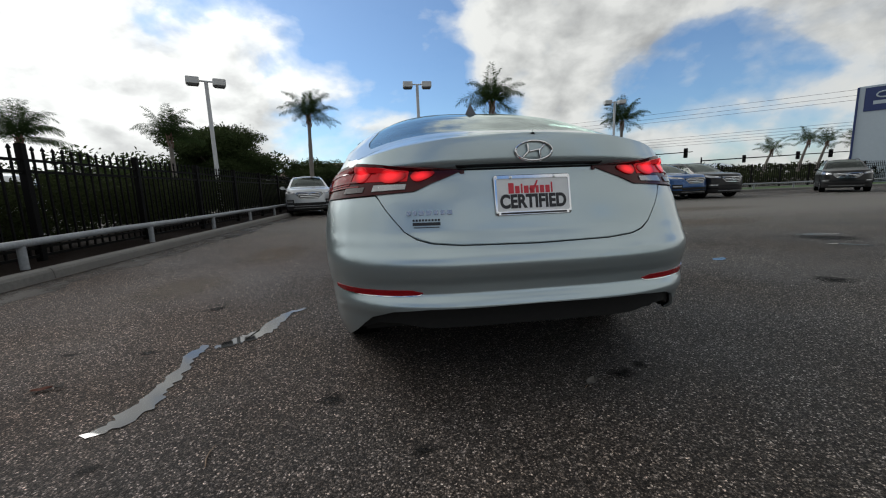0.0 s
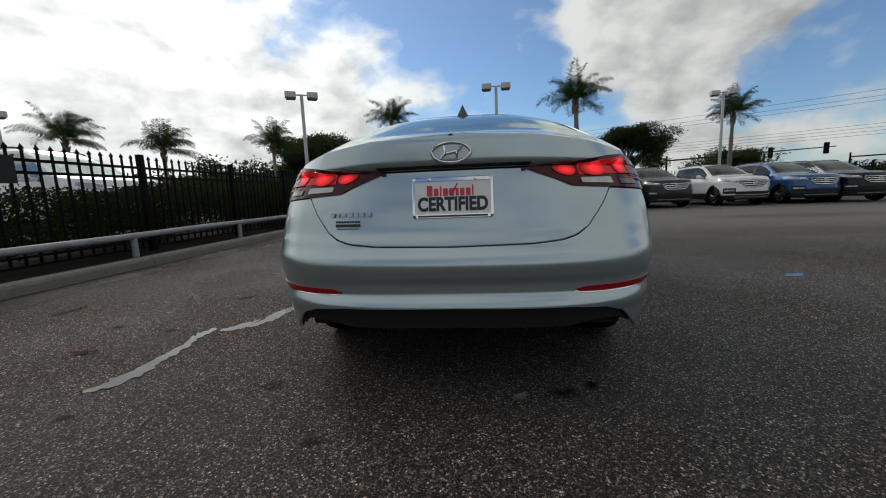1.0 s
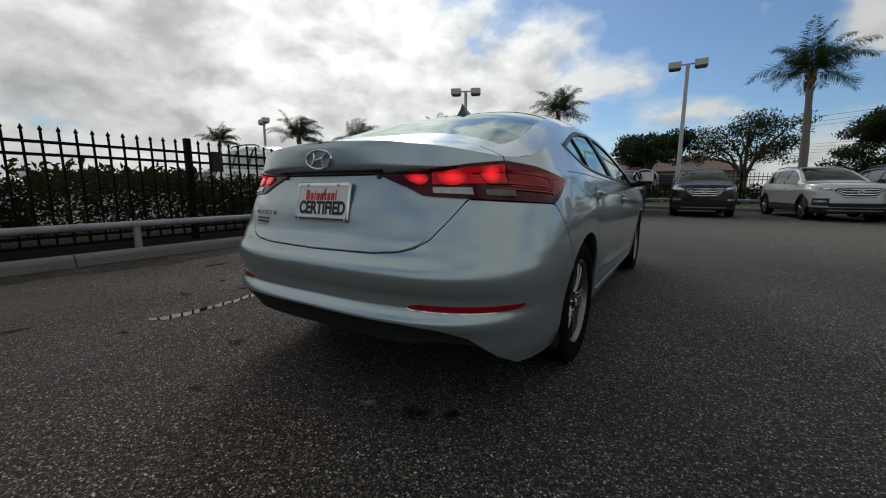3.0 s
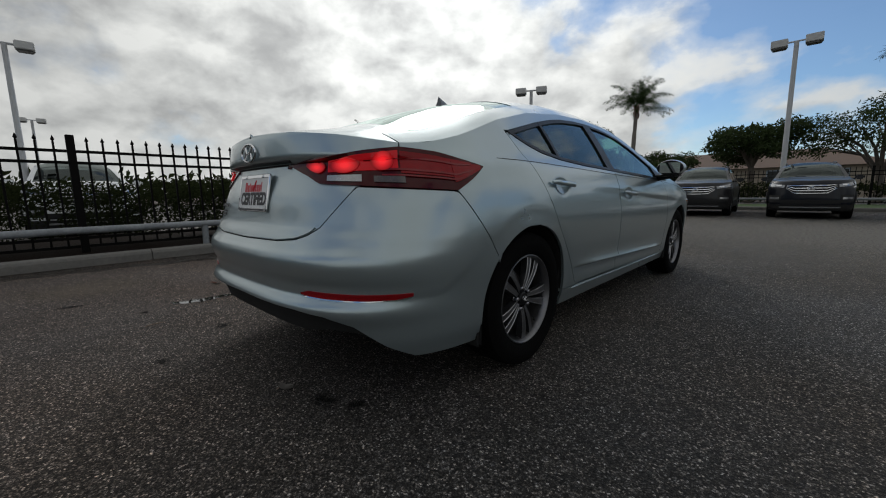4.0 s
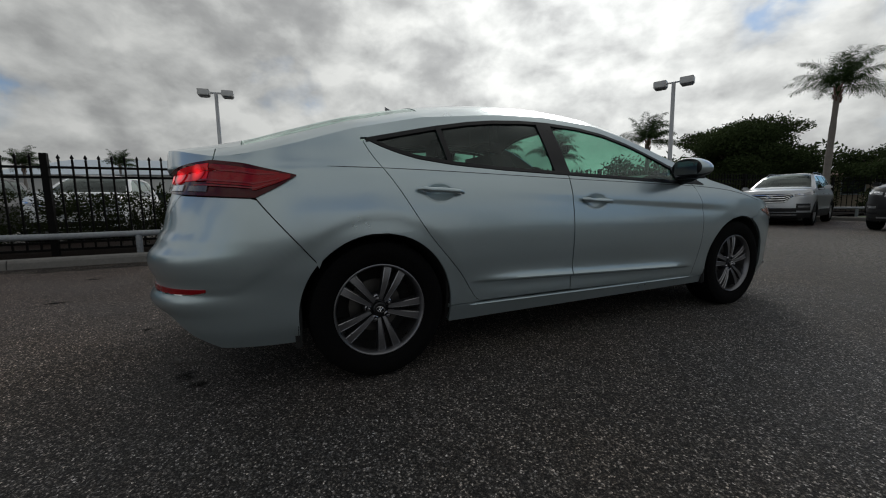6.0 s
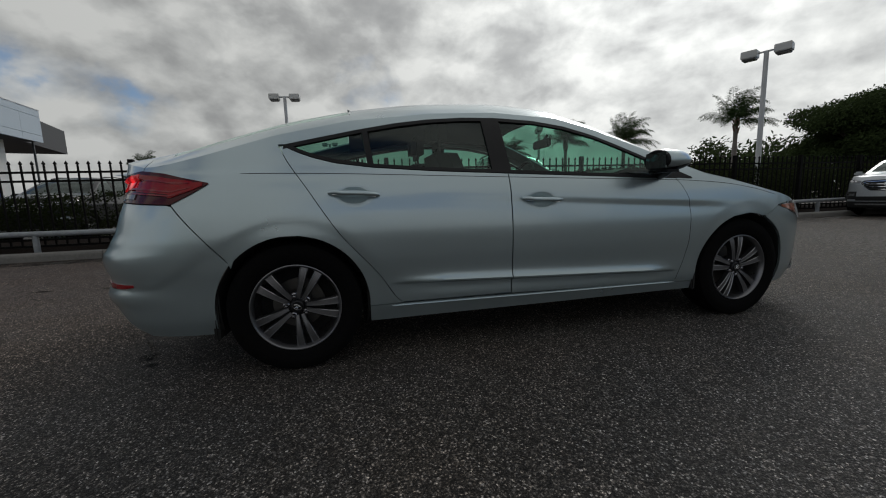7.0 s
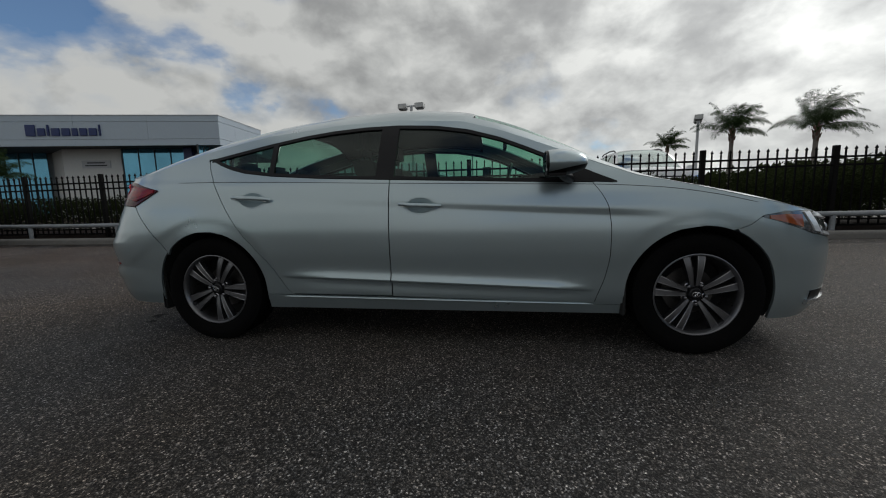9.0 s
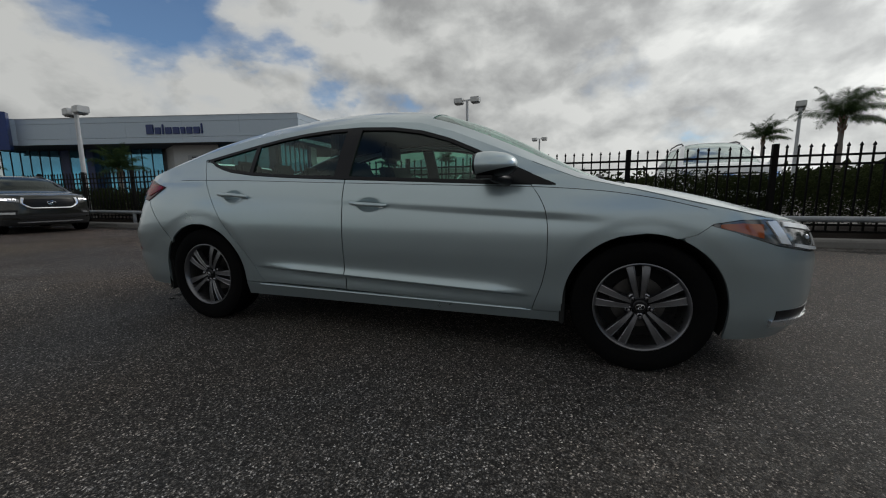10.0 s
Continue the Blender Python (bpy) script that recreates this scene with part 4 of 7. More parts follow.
        skin_patch(bm, S, uflat(3.70), U(.70, 4.15), lambda u: (arch_z(Y(u), ARCH_F, 0.262) if u < uflat(3.83) else f_lo(u)), lambda u: R(u) - 0.003, 36, 26, rim=0, sides=(s,))
        bmesh.ops.remove_doubles(bm, verts=bm.verts, dist=0.0004)
        part("fender", bm, SILVER, car)
        part("side_sill", skin_bm(S, lambda z: uflat(ARCH_R + arch_dy(0)), lambda z: uflat(3.352), lambda u: 0.208, lambda u: (0.290 - 0.012 * (Y(u) - 1.5)) if Y(u) < 3.19 else 0.258, 50, 6, 0.0, 0.03, (s,)), SILVER, car)
        # rounded bead added on the sill top for its highlight, under the door seam
        lip = [S.at(uflat(1.46 + 1.74 * k / 40), (0.281 - 0.012 * (1.46 + 1.74 * k / 40 - 1.5)), 0.001) for k in range(41)]
        part("sill_highlight_bead", tube([(s * p.x, p.y, p.z) for p in lip], [0.002] + [0.0055] * 39 + [0.002], 8), SILVER, car)
        # window frames, pillars and panes
        part("window_trim", skin_bm(S, uflat(0.985), uflat(3.30), lambda u: dlo_top(Y(u)) - 0.018 if Y(u) < 3.10 else max(dlo_bot(Y(u)), dlo_top(Y(u)) - 0.1), lambda u: dlo_top(Y(u)) + 0.001, 60, 2, 0.002, 0.012, (s,)), BLACK_TRIM, car)
        part("belt_trim", skin_bm(S, uflat(0.985), uflat(3.28), lambda u: dlo_bot(Y(u)) - 0.001, lambda u: min(dlo_bot(Y(u)) + 0.016, max(dlo_top(Y(u)) - 0.001, dlo_bot(Y(u)) + 0.001)), 60, 2, 0.003, 0.012, (s,)), BLACK_TRIM, car)
        part("door_pillar", skin_bm(S, uflat(2.03), uflat(2.135), lambda u: dlo_bot(Y(u)), lambda u: dlo_top(Y(u)), 4, 10, 0.003, 0.012, (s,)), BLACK_TRIM, car)
        part("window_divider", skin_bm(S, lambda z: uflat(1.372 + 0.10 * (1.06 - z)), lambda z: uflat(1.402 + 0.10 * (1.06 - z)), lambda u: dlo_bot(Y(u)), lambda u: dlo_top(Y(u)), 2, 8, 0.003, 0.012, (s,)), BLACK_TRIM, car)
        part("mirror_sail", skin_bm(S, lambda z: uflat(3.03), uflat(3.295), lambda u: dlo_bot(Y(u)), lambda u: dlo_top(Y(u)), 8, 4, 0.004, 0.012, (s,)), BLACK_TRIM, car)
        for nm, a, b, g in (("quarter_window", 1.02, 1.372, PRIVACY), ("rear_door_window", 1.40, 2.03, PRIVACY), ("front_door_window", 2.135, 3.04, CAR_GLASS)):
            bm = skin_bm(S, uflat(a), uflat(b), lambda u: dlo_bot(Y(u)) + 0.006, lambda u: max(dlo_top(Y(u)) - 0.008, dlo_bot(Y(u)) + 0.007), 24, 10, -0.006, 0, (s,))
            part(nm, bm, g, car, "tinted side window")
        # pressed belt line: a thin dark bead, the crease's shade put into its colour
        bl = curve((0.80, 0.960), (1.04, 0.957), (2.11, 0.921), (2.9, 0.894), (3.2, 0.884), (3.5, 0.862), (3.75, 0.822), (3.93, 0.778))
        bm = bmesh.new()
        add_tube(bm, [Vector((s * p.x, p.y, p.z)) for p in (S.at(uflat(0.8 + 3.13 * k / 60), bl(0.8 + 3.13 * k / 60), 0.0004) for k in range(61))], [0.0006] + [0.0016] * 59 + [0.001], 6)
        part("belt_crease", bm, CREASE_SHADE, car)
        # handles: cup, grip
        for y0, y1, z0, z1, dr in ((1.185, 1.42, 0.858, 0.842, door), (2.175, 2.405, 0.805, 0.792, fdoor)):
            bm = bmesh.new()
            ym = (y0 + y1) / 2
            zm = (z0 + z1) / 2
            P = [[S.flat(uflat(ym + 0.075 * math.cos(a) * r), zm - 0.004 + 0.042 * math.sin(a) * r) + Vector((0.0015, 0, 0)) for r in (0.02, .2, .4, .6, .8, .92, 1.0, 1.06)] for a in [k * math.tau / 32 for k in range(33)]]
            if s < 0:
                P = [[Vector((-p.x, p.y, p.z)) for p in row] for row in P]
            add_grid(bm, P, 0, flip=s > 0)
            part("handle_cup", bm, plain_cup, dr)
            bm = bmesh.new()
            pts, rad = [], []
            for k in range(15):
                t = k / 14
                p = S.at(uflat(y0 + (y1 - y0) * t), z0 + (z1 - z0) * t, 0.010 + 0.022 * math.sin(math.pi * t) ** 0.5)
                pts.append(Vector((s * p.x, p.y, p.z)))
                rad.append(0.005 + 0.0085 * math.sin(math.pi * min(max(t, 0.03), 0.97)) ** 0.4)
            add_tube(bm, pts, rad, 12)
            part("door_handle", bm, SILVER, dr)
            bm = bmesh.new()
            add_tube(bm, [p + Vector((0, 0, -0.011)) for p in pts[1:-1]], 0.0022, 6)
            part("handle_strip", bm, CHROME, dr)
        # mirror
        mr = part("mirror", mirror_shell(s), SILVER, car, "silver door mirror with a black base")
        mr.data.materials.append(BLACK_TRIM)
        for p in mr.data.polygons:
            if p.center.z < 0.950 + 0.2 * (p.center.y - 2.985) or p.center.y < 2.945:
                p.material_index = 1
        part("mirror_base", mirror_base(s), BLACK_TRIM, mr)
        part("mirror_glass", mirror_glass(s), MIRROR, mr)
        # head lamp
        h0 = uflat(3.955)
        hl_lo = line((h0, 0.704), (U(.80, 4.05), 0.672), (U(.72, 4.18), 0.622), (U(.60, 4.31), 0.590), (U(.42, 4.46), 0.562), (U(.30, 4.50), 0.575))
        hl_hi = lambda u: max(min(R(u) - 0.006, f_lo(u) - 0.003 if u < U(.70, 4.15) else 1), hl_lo(u) + 0.002)
        h1 = U(.34, 4.49)
        hl = part("head_lamp", skin_bm(S, h0, h1, hl_lo, hl_hi, 36, 10, 0.002, 0.016, (s,)), lamp_dark, car, "clear head lamp with an amber corner")
        kz = lambda u, k: hl_lo(u) + (hl_hi(u) - hl_lo(u)) * k
        part("amber_lens", skin_bm(S, U(.865, 3.98), U(.765, 4.125), lambda u: kz(u, .10), lambda u: kz(u, .78), 14, 5, 0.006, 0.004, (s,)), AMBER, hl, "amber side marker")
        # a bright band bends round a dark bowl that holds the projector
        cut = lambda z: U(.745, 4.15) + (0.70 - z) * 0.50
        part("light_band", skin_bm(S, cut, lambda z: cut(z) + 0.036, lambda u: kz(u, .10), lambda u: kz(u, .93), 4, 8, 0.008, 0.006, (s,)), BAND, hl, "bright light-guide band")
        part("light_band", skin_bm(S, U(.70, 4.20), U(.40, 4.47), lambda u: kz(u, .76), lambda u: kz(u, .93), 24, 2, 0.0085, 0.006, (s,)), BAND, hl)
        part("light_band", skin_bm(S, U(.66, 4.24), U(.42, 4.46), lambda u: kz(u, .05), lambda u: kz(u, .17), 24, 2, 0.0085, 0.006, (s,)), BAND, hl)
        um, zm = U(.58, 4.33), kz(U(.58, 4.33), .46)
        eye = S.at(um, zm, -0.010)
        bm = bmesh.new()
        bmesh.ops.create_uvsphere(bm, u_segments=20, v_segments=10, radius=0.027)
        bmesh.ops.transform(bm, verts=bm.verts, matrix=pose(s * eye.x, eye.y, eye.z) @ Matrix.Diagonal((0.7, 0.7, 0.85, 1)))
        part("projector", bm, MIRROR, hl, "round glass projector")
        part("inner_reflector", skin_bm(S, U(.50, 4.40), U(.40, 4.47), lambda u: kz(u, .22), lambda u: kz(u, .70), 12, 4, 0.006, 0.004, (s,)), CLEAR_LENS, hl)
        # fog lamp slot and its bright blade
        part("fog_slot", skin_bm(S, U(.73, 4.22), U(.44, 4.50), lambda u: 0.288, lambda u: 0.330, 12, 3, 0.003, 0.006, (s,)), BLACK_TRIM, car)
        part("fog_blade", skin_bm(S, U(.745, 4.20), U(.44, 4.50), lambda u: 0.262, lambda u: 0.287, 12, 3, 0.014, 0.014, (s,)), CLEAR_LENS, car, "bright daytime lamp blade")
        part("mud_flap", box(s * 0.77 - 0.09, s * 0.77 + 0.09, 0.630, 0.656, 0.185, 0.40, 0.012), LINER, car)
        part("mud_flap", box(s * 0.78 - 0.08, s * 0.78 + 0.08, 3.335, 3.36, 0.20, 0.40, 0.008), LINER, car)
        # wheel wells
        for yc in (ARCH_R, ARCH_F):
            bm = bmesh.new()
            r = ARCH_RAD + 0.002
            P = []
            for a in [math.radians(-20 + 220 * k / 40) for k in range(41)]:
                y, z = yc + r * math.cos(a), max(AXLE_Z + r * math.sin(a), 0.2)
                rim = min(0.862, S.at(uflat(y), z, -0.012).x)
                P.append([Vector((s * (0.48 + (rim - 0.48) * q), y, z)) for q in (0, 0.3, 0.6, 0.85, 1.0)])
            add_grid(bm, P, 0)
            add_grid(bm, [[Vector((s * 0.48, yc + r * q * math.cos(a), max(AXLE_Z + r * q * math.sin(a), 0.2))) for q in (0.0, 1.0)] for a in [math.radians(-20 + 220 * k / 40) for k in range(41)]], 0)
            part("wheel_well", bm, LINER, car)
    # front
    fb_top = line((uflat(3.83), 0.6425), (h0, 0.7125), (U(.80, 4.05), 0.670), (U(.72, 4.18), 0.618), (U(.60, 4.31), 0.586), (U(.42, 4.46), 0.560), (U(.32, 4.50), 0.60), (3.0, 0.655))
    part("front_bumper", skin_bm(S, lambda z: uflat(ARCH_F + arch_dy(min(z, 0.64))) + 0.002, 3.0, lambda u: 0.19, lambda u: fb_top(u) - 0.0004, 60, 26, sides=(1, -1)), SILVER, car)
    grille = part("grille", skin_bm(S, U(.36, 4.49), 3.0, lambda u: 0.30, lambda u: 0.575, 14, 8, 0.004, 0.01, (1, -1)), BLACK_TRIM, car)
    for z in (0.36, 0.42, 0.48, 0.54):
        part("grille_bar", skin_bm(S, U(.34, 4.49), 3.0, lambda u, z=z: z, lambda u, z=z: z + 0.014, 12, 2, 0.012, 0.01, (1, -1)), CHROME, grille)
    # top: bonnet, windscreen, roof, rear window
    bm = bmesh.new()
    top_patch(bm, S, 3.62, 4.515, -0.985, 0.985, 26, 30)
    part("bonnet", bm, SILVER, car)
    bm = bmesh.new()
    for a, b in ((-1, -0.86), (0.86, 1)):
        top_patch(bm, S, 2.55, 3.62, a, b, 24, 4)
        top_patch(bm, S, y_n + 0.005, 1.32, a, b, 16, 4)
    top_patch(bm, S, 1.31, 2.56, -1, 1, 26, 30)
    bmesh.ops.remove_doubles(bm, verts=bm.verts, dist=0.0004)
    part("roof", bm, SILVER, car)
    part("headliner", top_bm(S, 1.31, 2.57, -0.93, 0.93, 16, 12, -0.035, 0.02), CABIN, car)
    part("windscreen", top_bm(S, 2.57, 3.50, -0.86, 0.86, 20, 24, -0.004, 0), CAR_GLASS, car)
    part("cowl", top_bm(S, 3.49, 3.63, -0.9, 0.9, 4, 20, -0.012, 0.01), BLACK_PLASTIC, car)
    part("rear_window", top_bm(S, 0.475, 1.305, -0.855, 0.855, 16, 24, -0.003, 0), REAR_GLASS, car, "curved tinted rear window")
    part("wiper", tube([(-0.62, 3.46, 0.935), (-0.2, 3.53, 0.955), (0.1, 3.55, 0.952)], 0.008, 6), BLACK_PLASTIC, car)
    part("wiper", tube([(0.05, 3.56, 0.945), (0.4, 3.52, 0.945), (0.66, 3.46, 0.925)], 0.008, 6), BLACK_PLASTIC, car)
    # shark fin
    bm = bmesh.new()
    P = []
    for i in range(9):
        t = i / 8
        hh = 0.078 * (1 - t) ** 1.25 if t > 0.06 else 0.078
        w = 0.034 * (1 - t) ** 0.7 + 0.004
        y = 1.30 + 0.15 * t
        zb = S.centre(y) - 0.004
        P.append([Vector((-w, y, zb)), Vector((-w * 0.45, y + 0.01, zb + hh * 0.55)), Vector((0, y + 0.006, zb + hh)), Vector((w * 0.45, y + 0.01, zb + hh * 0.55)), Vector((w, y, zb))])
    add_grid(bm, P, 0, flip=True)
    bm.faces.new([bm.verts.new(p) for p in P[0]])
    part("roof_antenna", bm, FIN_GREY, car, "small grey shark-fin aerial")
    # shell behind the gaps, floor and cabin
    bm = bmesh.new()
    skin_patch(bm, S, 0.0, uflat(0.66), lambda u: bump_bot(u), lambda u: R(u) - 0.03, 30, 14, -0.03, 0, (1, -1))
    skin_patch(bm, S, uflat(0.66), uflat(1.34), lambda u: 0.66, lambda u: min(R(u) - 0.03, dlo_bot(Y(u)) - 0.02), 14, 6, -0.03, 0, (1, -1))
    skin_patch(bm, S, uflat(1.34), uflat(3.36), lambda u: 0.2, lambda u: dlo_bot(Y(u)) - 0.02, 24, 6, -0.03, 0, (1, -1))
    skin_patch(bm, S, uflat(3.34), uflat(3.9), lambda u: 0.66, lambda u: R(u) - 0.05, 10, 4, -0.06, 0, (1, -1))
    part("inner_shell", bm, LINER, car)
    part("underbody", box(-0.72, 0.72, 0.36, 4.20, 0.235, 0.27, 0.01), LINER, car)
    part("cabin_floor", box(-0.70, 0.70, 0.9, 3.4, 0.36, 0.40), LINER, car)
    part("parcel_shelf", box(-0.62, 0.62, 0.50, 0.98, 1.0, 1.02, 0.004), CABIN, car)
    part("dashboard", dash_bm(), BLACK_PLASTIC, car)
    part("steering_wheel", tube([(-0.37 + 0.185 * math.cos(a), 2.76 + 0.05 * math.sin(a), 0.92 + 0.178 * math.sin(a)) for a in [k * math.tau / 28 for k in range(29)]], 0.014, 8), BLACK_PLASTIC, car)
    for x in (-0.37, 0.37):
        seat(car, x, 2.05, "front_seat")
    bench(car)
    bm = bmesh.new()
    add_box(bm, -0.13, 0.13, 2.74, 2.765, 1.17, 1.235, 0.01)
    add_tube(bm, [(0, 2.75, 1.21), (0, 2.80, 1.27)], 0.012, 6)
    part("rear_view_mirror", bm, BLACK_PLASTIC, car)
    # plate and badges on the lid
    plate(car)
    on = lambda x, z, off=0.004: rear_spot(S, x, z, off)
    ellipse_emblem(lid, on(0.0, 0.998, 0.006), 0.074, 0.0375)
    badge = new("model_badge")
    badge.parent, badge.matrix_basis = lid, on(-0.415, 0.772, 0.001)
    badge["label"] = "chrome model lettering as plain bars"
    x = -0.092
    for w in (0.022, 0.018, 0.026, 0.026, 0.022, 0.022, 0.026):
        part("letter_bar", box(x, x + w - 0.005, -0.009, 0.009, 0.0, 0.004, 0.0015), BADGE, badge)
        x += w + 0.004
    bm = bmesh.new()
    add_box(bm, -0.055, 0.055, -0.012, 0.0, 0.0, 0.002)
    for k in range(9):
        add_box(bm, -0.055 + k * 0.0125, -0.047 + k * 0.0125, 0.005, 0.013, 0.0, 0.002)
    add_box(bm, -0.05, 0.05, -0.021, -0.018, 0.0, 0.002)
    ob = part("dealer_sticker", bm, INK_BLACK, lid, "small dark dealer lettering as bars")
    ob.matrix_basis = on(-0.43, 0.735, 0.001)
    for yc in (ARCH_R, ARCH_F):
        wheel(car, pose(0.766, yc, 0.316, 5 if yc > 2 else -24))
        wheel(car, pose(-0.766, yc, 0.316, 40, 0, 180))
    return car


plain_cup = SILVER
BAND = plain("lamp_band", (0.80, 0.82, 0.85), 0.25, 0.2, coat=0.6, vary=0.05)
FIN_GREY = plain("aerial_grey", (0.11, 0.115, 0.125), 0.35, vary=0.1)
BADGE = plain("badge_chrome", (0.42, 0.43, 0.45), 0.22, 1.0, vary=0.05)
RED_STRIP = plain("bright_red_lens", (0.22, 0.010, 0.014), 0.12, spec=0.5)
MIRROR = plain("mirror_glass", (0.30, 0.31, 0.32), 0.02, 1.0, vary=0.02)
lamp_dark = plain("lamp_interior", (0.10, 0.105, 0.11), 0.12, 0.4, coat=1.0)


def mirror_shell(s):
    bm = bmesh.new()
    P = []
    c = Vector((0.958, 2.985, 0.985))
    for i in range(41):
        a = math.pi * i / 40
        row = []
        for j in range(48):
            b = math.tau * j / 47
            # egg: blunt rear, rounded nose, taller outboard
            y = -math.cos(a)
            r = math.sin(a) ** 0.75
            x = math.cos(b) * r
            z = math.sin(b) * r
            yy = y * 0.095 if y < 0 else y * 0.145
            if y < -0.55:
                yy = -0.55 * 0.095
            row.append(Vector((s * (c.x + x * 0.100 - 0.018 * z), c.y + yy, c.z + z * (0.066 if z > 0 else 0.056) + 0.01 * x)))
        P.append(row)
    add_grid(bm, P, 0, flip=s > 0)
    bmesh.ops.remove_doubles(bm, verts=bm.verts, dist=0.0005)
    bmesh.ops.recalc_face_normals(bm, faces=bm.faces)
    for co, no in (((0, 2.985, 0.950), (0, -0.2, 1)), ((0, 2.945, 0), (0, 1, 0))):
        bmesh.ops.bisect_plane(bm, geom=bm.verts[:] + bm.edges[:] + bm.faces[:], plane_co=co, plane_no=no)
    return bm


def mirror_base(s):
    bm = bmesh.new()
    add_tube(bm, [(s * 0.80, 3.075, 0.912), (s * 0.87, 3.06, 0.918), (s * 0.95, 3.02, 0.928), (s * 1.0, 3.0, 0.934)], [0.03, 0.026, 0.022, 0.010], 10)
    add_box(bm, *sorted((s * 0.885, s * 1.03)), 2.942, 3.03, 0.922, 0.937, 0.006)
    return bm


def mirror_glass(s):
    return box(*sorted((s * 0.885, s * 1.032)), 2.931, 2.9365, 0.945, 1.03, 0.002)


def dash_bm():
    bm = bmesh.new()
    prof = [(3.45, 0.90), (3.2, 0.955), (2.95, 0.965), (2.86, 0.94), (2.83, 0.86), (2.9, 0.70), (3.0, 0.60)]
    P = [[Vector((x, y - 0.04 * (1 - (x / 0.7) ** 2), z)) for y, z in prof] for x in [-0.70 + 1.4 * k / 16 for k in range(17)]]
    add_grid(bm, P, 0)
    add_box(bm, -0.52, -0.22, 2.84, 2.98, 0.95, 1.0, 0.02)
    return bm


def cushion(bm, x0, x1, y0, y1, z0, z1, r=0.04):
    add_box(bm, x0, x1, y0, y1, z0, z1, r)


def seat(car, x, y, name):
    root = new(name)
    root.parent, root.matrix_basis = car, pose(x, y, 0.42)
    bm = bmesh.new()
    cushion(bm, -0.25, 0.25, 0.0, 0.5, 0.0, 0.16, 0.05)
    part("seat_cushion", bm, CABIN, root)
    bm = bmesh.new()
    P = []
    for i in range(9):
        t = i / 8
        w = 0.25 - 0.06 * t ** 3
        yy = 0.02 - 0.22 * t
        z = 0.10 + 0.56 * t
        P.append([Vector((-w, yy, z)), Vector((-w * 0.85, yy + 0.07, z)), Vector((0, yy + 0.045, z)), Vector((w * 0.85, yy + 0.07, z)), Vector((w, yy, z)), Vector((w * 0.8, yy - 0.07, z)), Vector((-w * 0.8, yy - 0.07, z)), Vector((-w, yy, z))])
    add_grid(bm, P, 0)
    bm.faces.new([bm.verts.new(p) for p in P[-1][:-1]])
    part("backrest", bm, CABIN, root)
    bm = bmesh.new()
    cushion(bm, -0.13, 0.13, -0.27, -0.17, 0.70, 0.88, 0.04)
    part("headrest", bm, CABIN, root)
    part("headrest_post", tube([(-0.06, -0.2, 0.62), (-0.06, -0.22, 0.72)], 0.006, 6), STEEL, root)
    part("headrest_post", tube([(0.06, -0.2, 0.62), (0.06, -0.22, 0.72)], 0.006, 6), STEEL, root)


def bench(car):
    root = new("rear_bench")
    root.parent = car
    bm = bmesh.new()
    cushion(bm, -0.64, 0.64, 1.12, 1.62, 0.42, 0.58, 0.05)
    part("seat_cushion", bm, CABIN, root)
    bm = bmesh.new()
    P = [[Vector((x, y, z)) for y, z in ((1.16, 0.55), (1.06, 0.75), (0.98, 0.98), (0.95, 1.02), (0.90, 1.0))] for x in (-0.64, -0.4, -0.15, 0.15, 0.4, 0.64)]
    add_grid(bm, P, 0, flip=True)
    part("backrest", bm, CABIN, root)
    for x in (-0.38, 0, 0.38):
        bm = bmesh.new()
        cushion(bm, x - 0.12, x + 0.12, 0.92, 1.0, 1.0, 1.11, 0.03)
        part("headrest", bm, CABIN, root)


def plate(car):
    """Dealer plate in a chrome surround, tilted with the lid."""
    root = new("plate")
    root.parent = car
    root.matrix_basis = pose(0, 0.124, 0.828, 90 - 11)
    bm = bmesh.new()
    add_box(bm, -0.153, 0.153, -0.076, 0.076, 0.0, 0.004, 0.0015)
    part("plate_sheet", bm, WHITE, root, "white dealer plate")
    part("plate_surround", rounded_ring(0.1575, 0.0805, 0.148, 0.0655), CHROME, root, "chrome plate surround")
    text_mesh("CERTIFIED", 0.073, INK_BLACK, root, pose(0.0, -0.028, 0.0046), "bold black word certified", squeeze=0.81)
    bm = bmesh.new()
    x = -0.10
    for w, h in (((0.022, 0.042), (0.018, 0.030), (0.007, 0.038), (0.019, 0.030), (0.019, 0.030), (0.012, 0.030), (0.017, 0.030), (0.018, 0.030), (0.006, 0.042))):
        add_box(bm, x, x + w, 0.006, 0.006 + h, 0.0042, 0.0052, 0.0)
        x += w + 0.0055
    part("red_lettering", bm, INK_RED, root, "red dealer name as plain bars")
    bm = bmesh.new()
    add_box(bm, -0.136, 0.136, -0.0765, -0.069, 0.0062, 0.0075)
    part("surround_lettering", bm, INK_BLACK, root, "dark strip of dealer lettering")
    bm = bmesh.new()
    add_tube(bm, [(-0.012, 0.026, 0.0052), (-0.002, 0.012, 0.0054), (0.02, 0.055, 0.0054)], [0.004, 0.005, 0.003], 6)
    part("tick_mark", bm, INK_RED, root)
    for x in (-0.09, 0.09):
        bm = lathe([(0.004, 0.0), (0.004, 0.008), (0.008, 0.007), (0.010, 0.0)], 14, "z")
        bmesh.ops.translate(bm, verts=bm.verts, vec=(x, 0.071, 0))
        part("plate_screw", bm, CHROME, root)


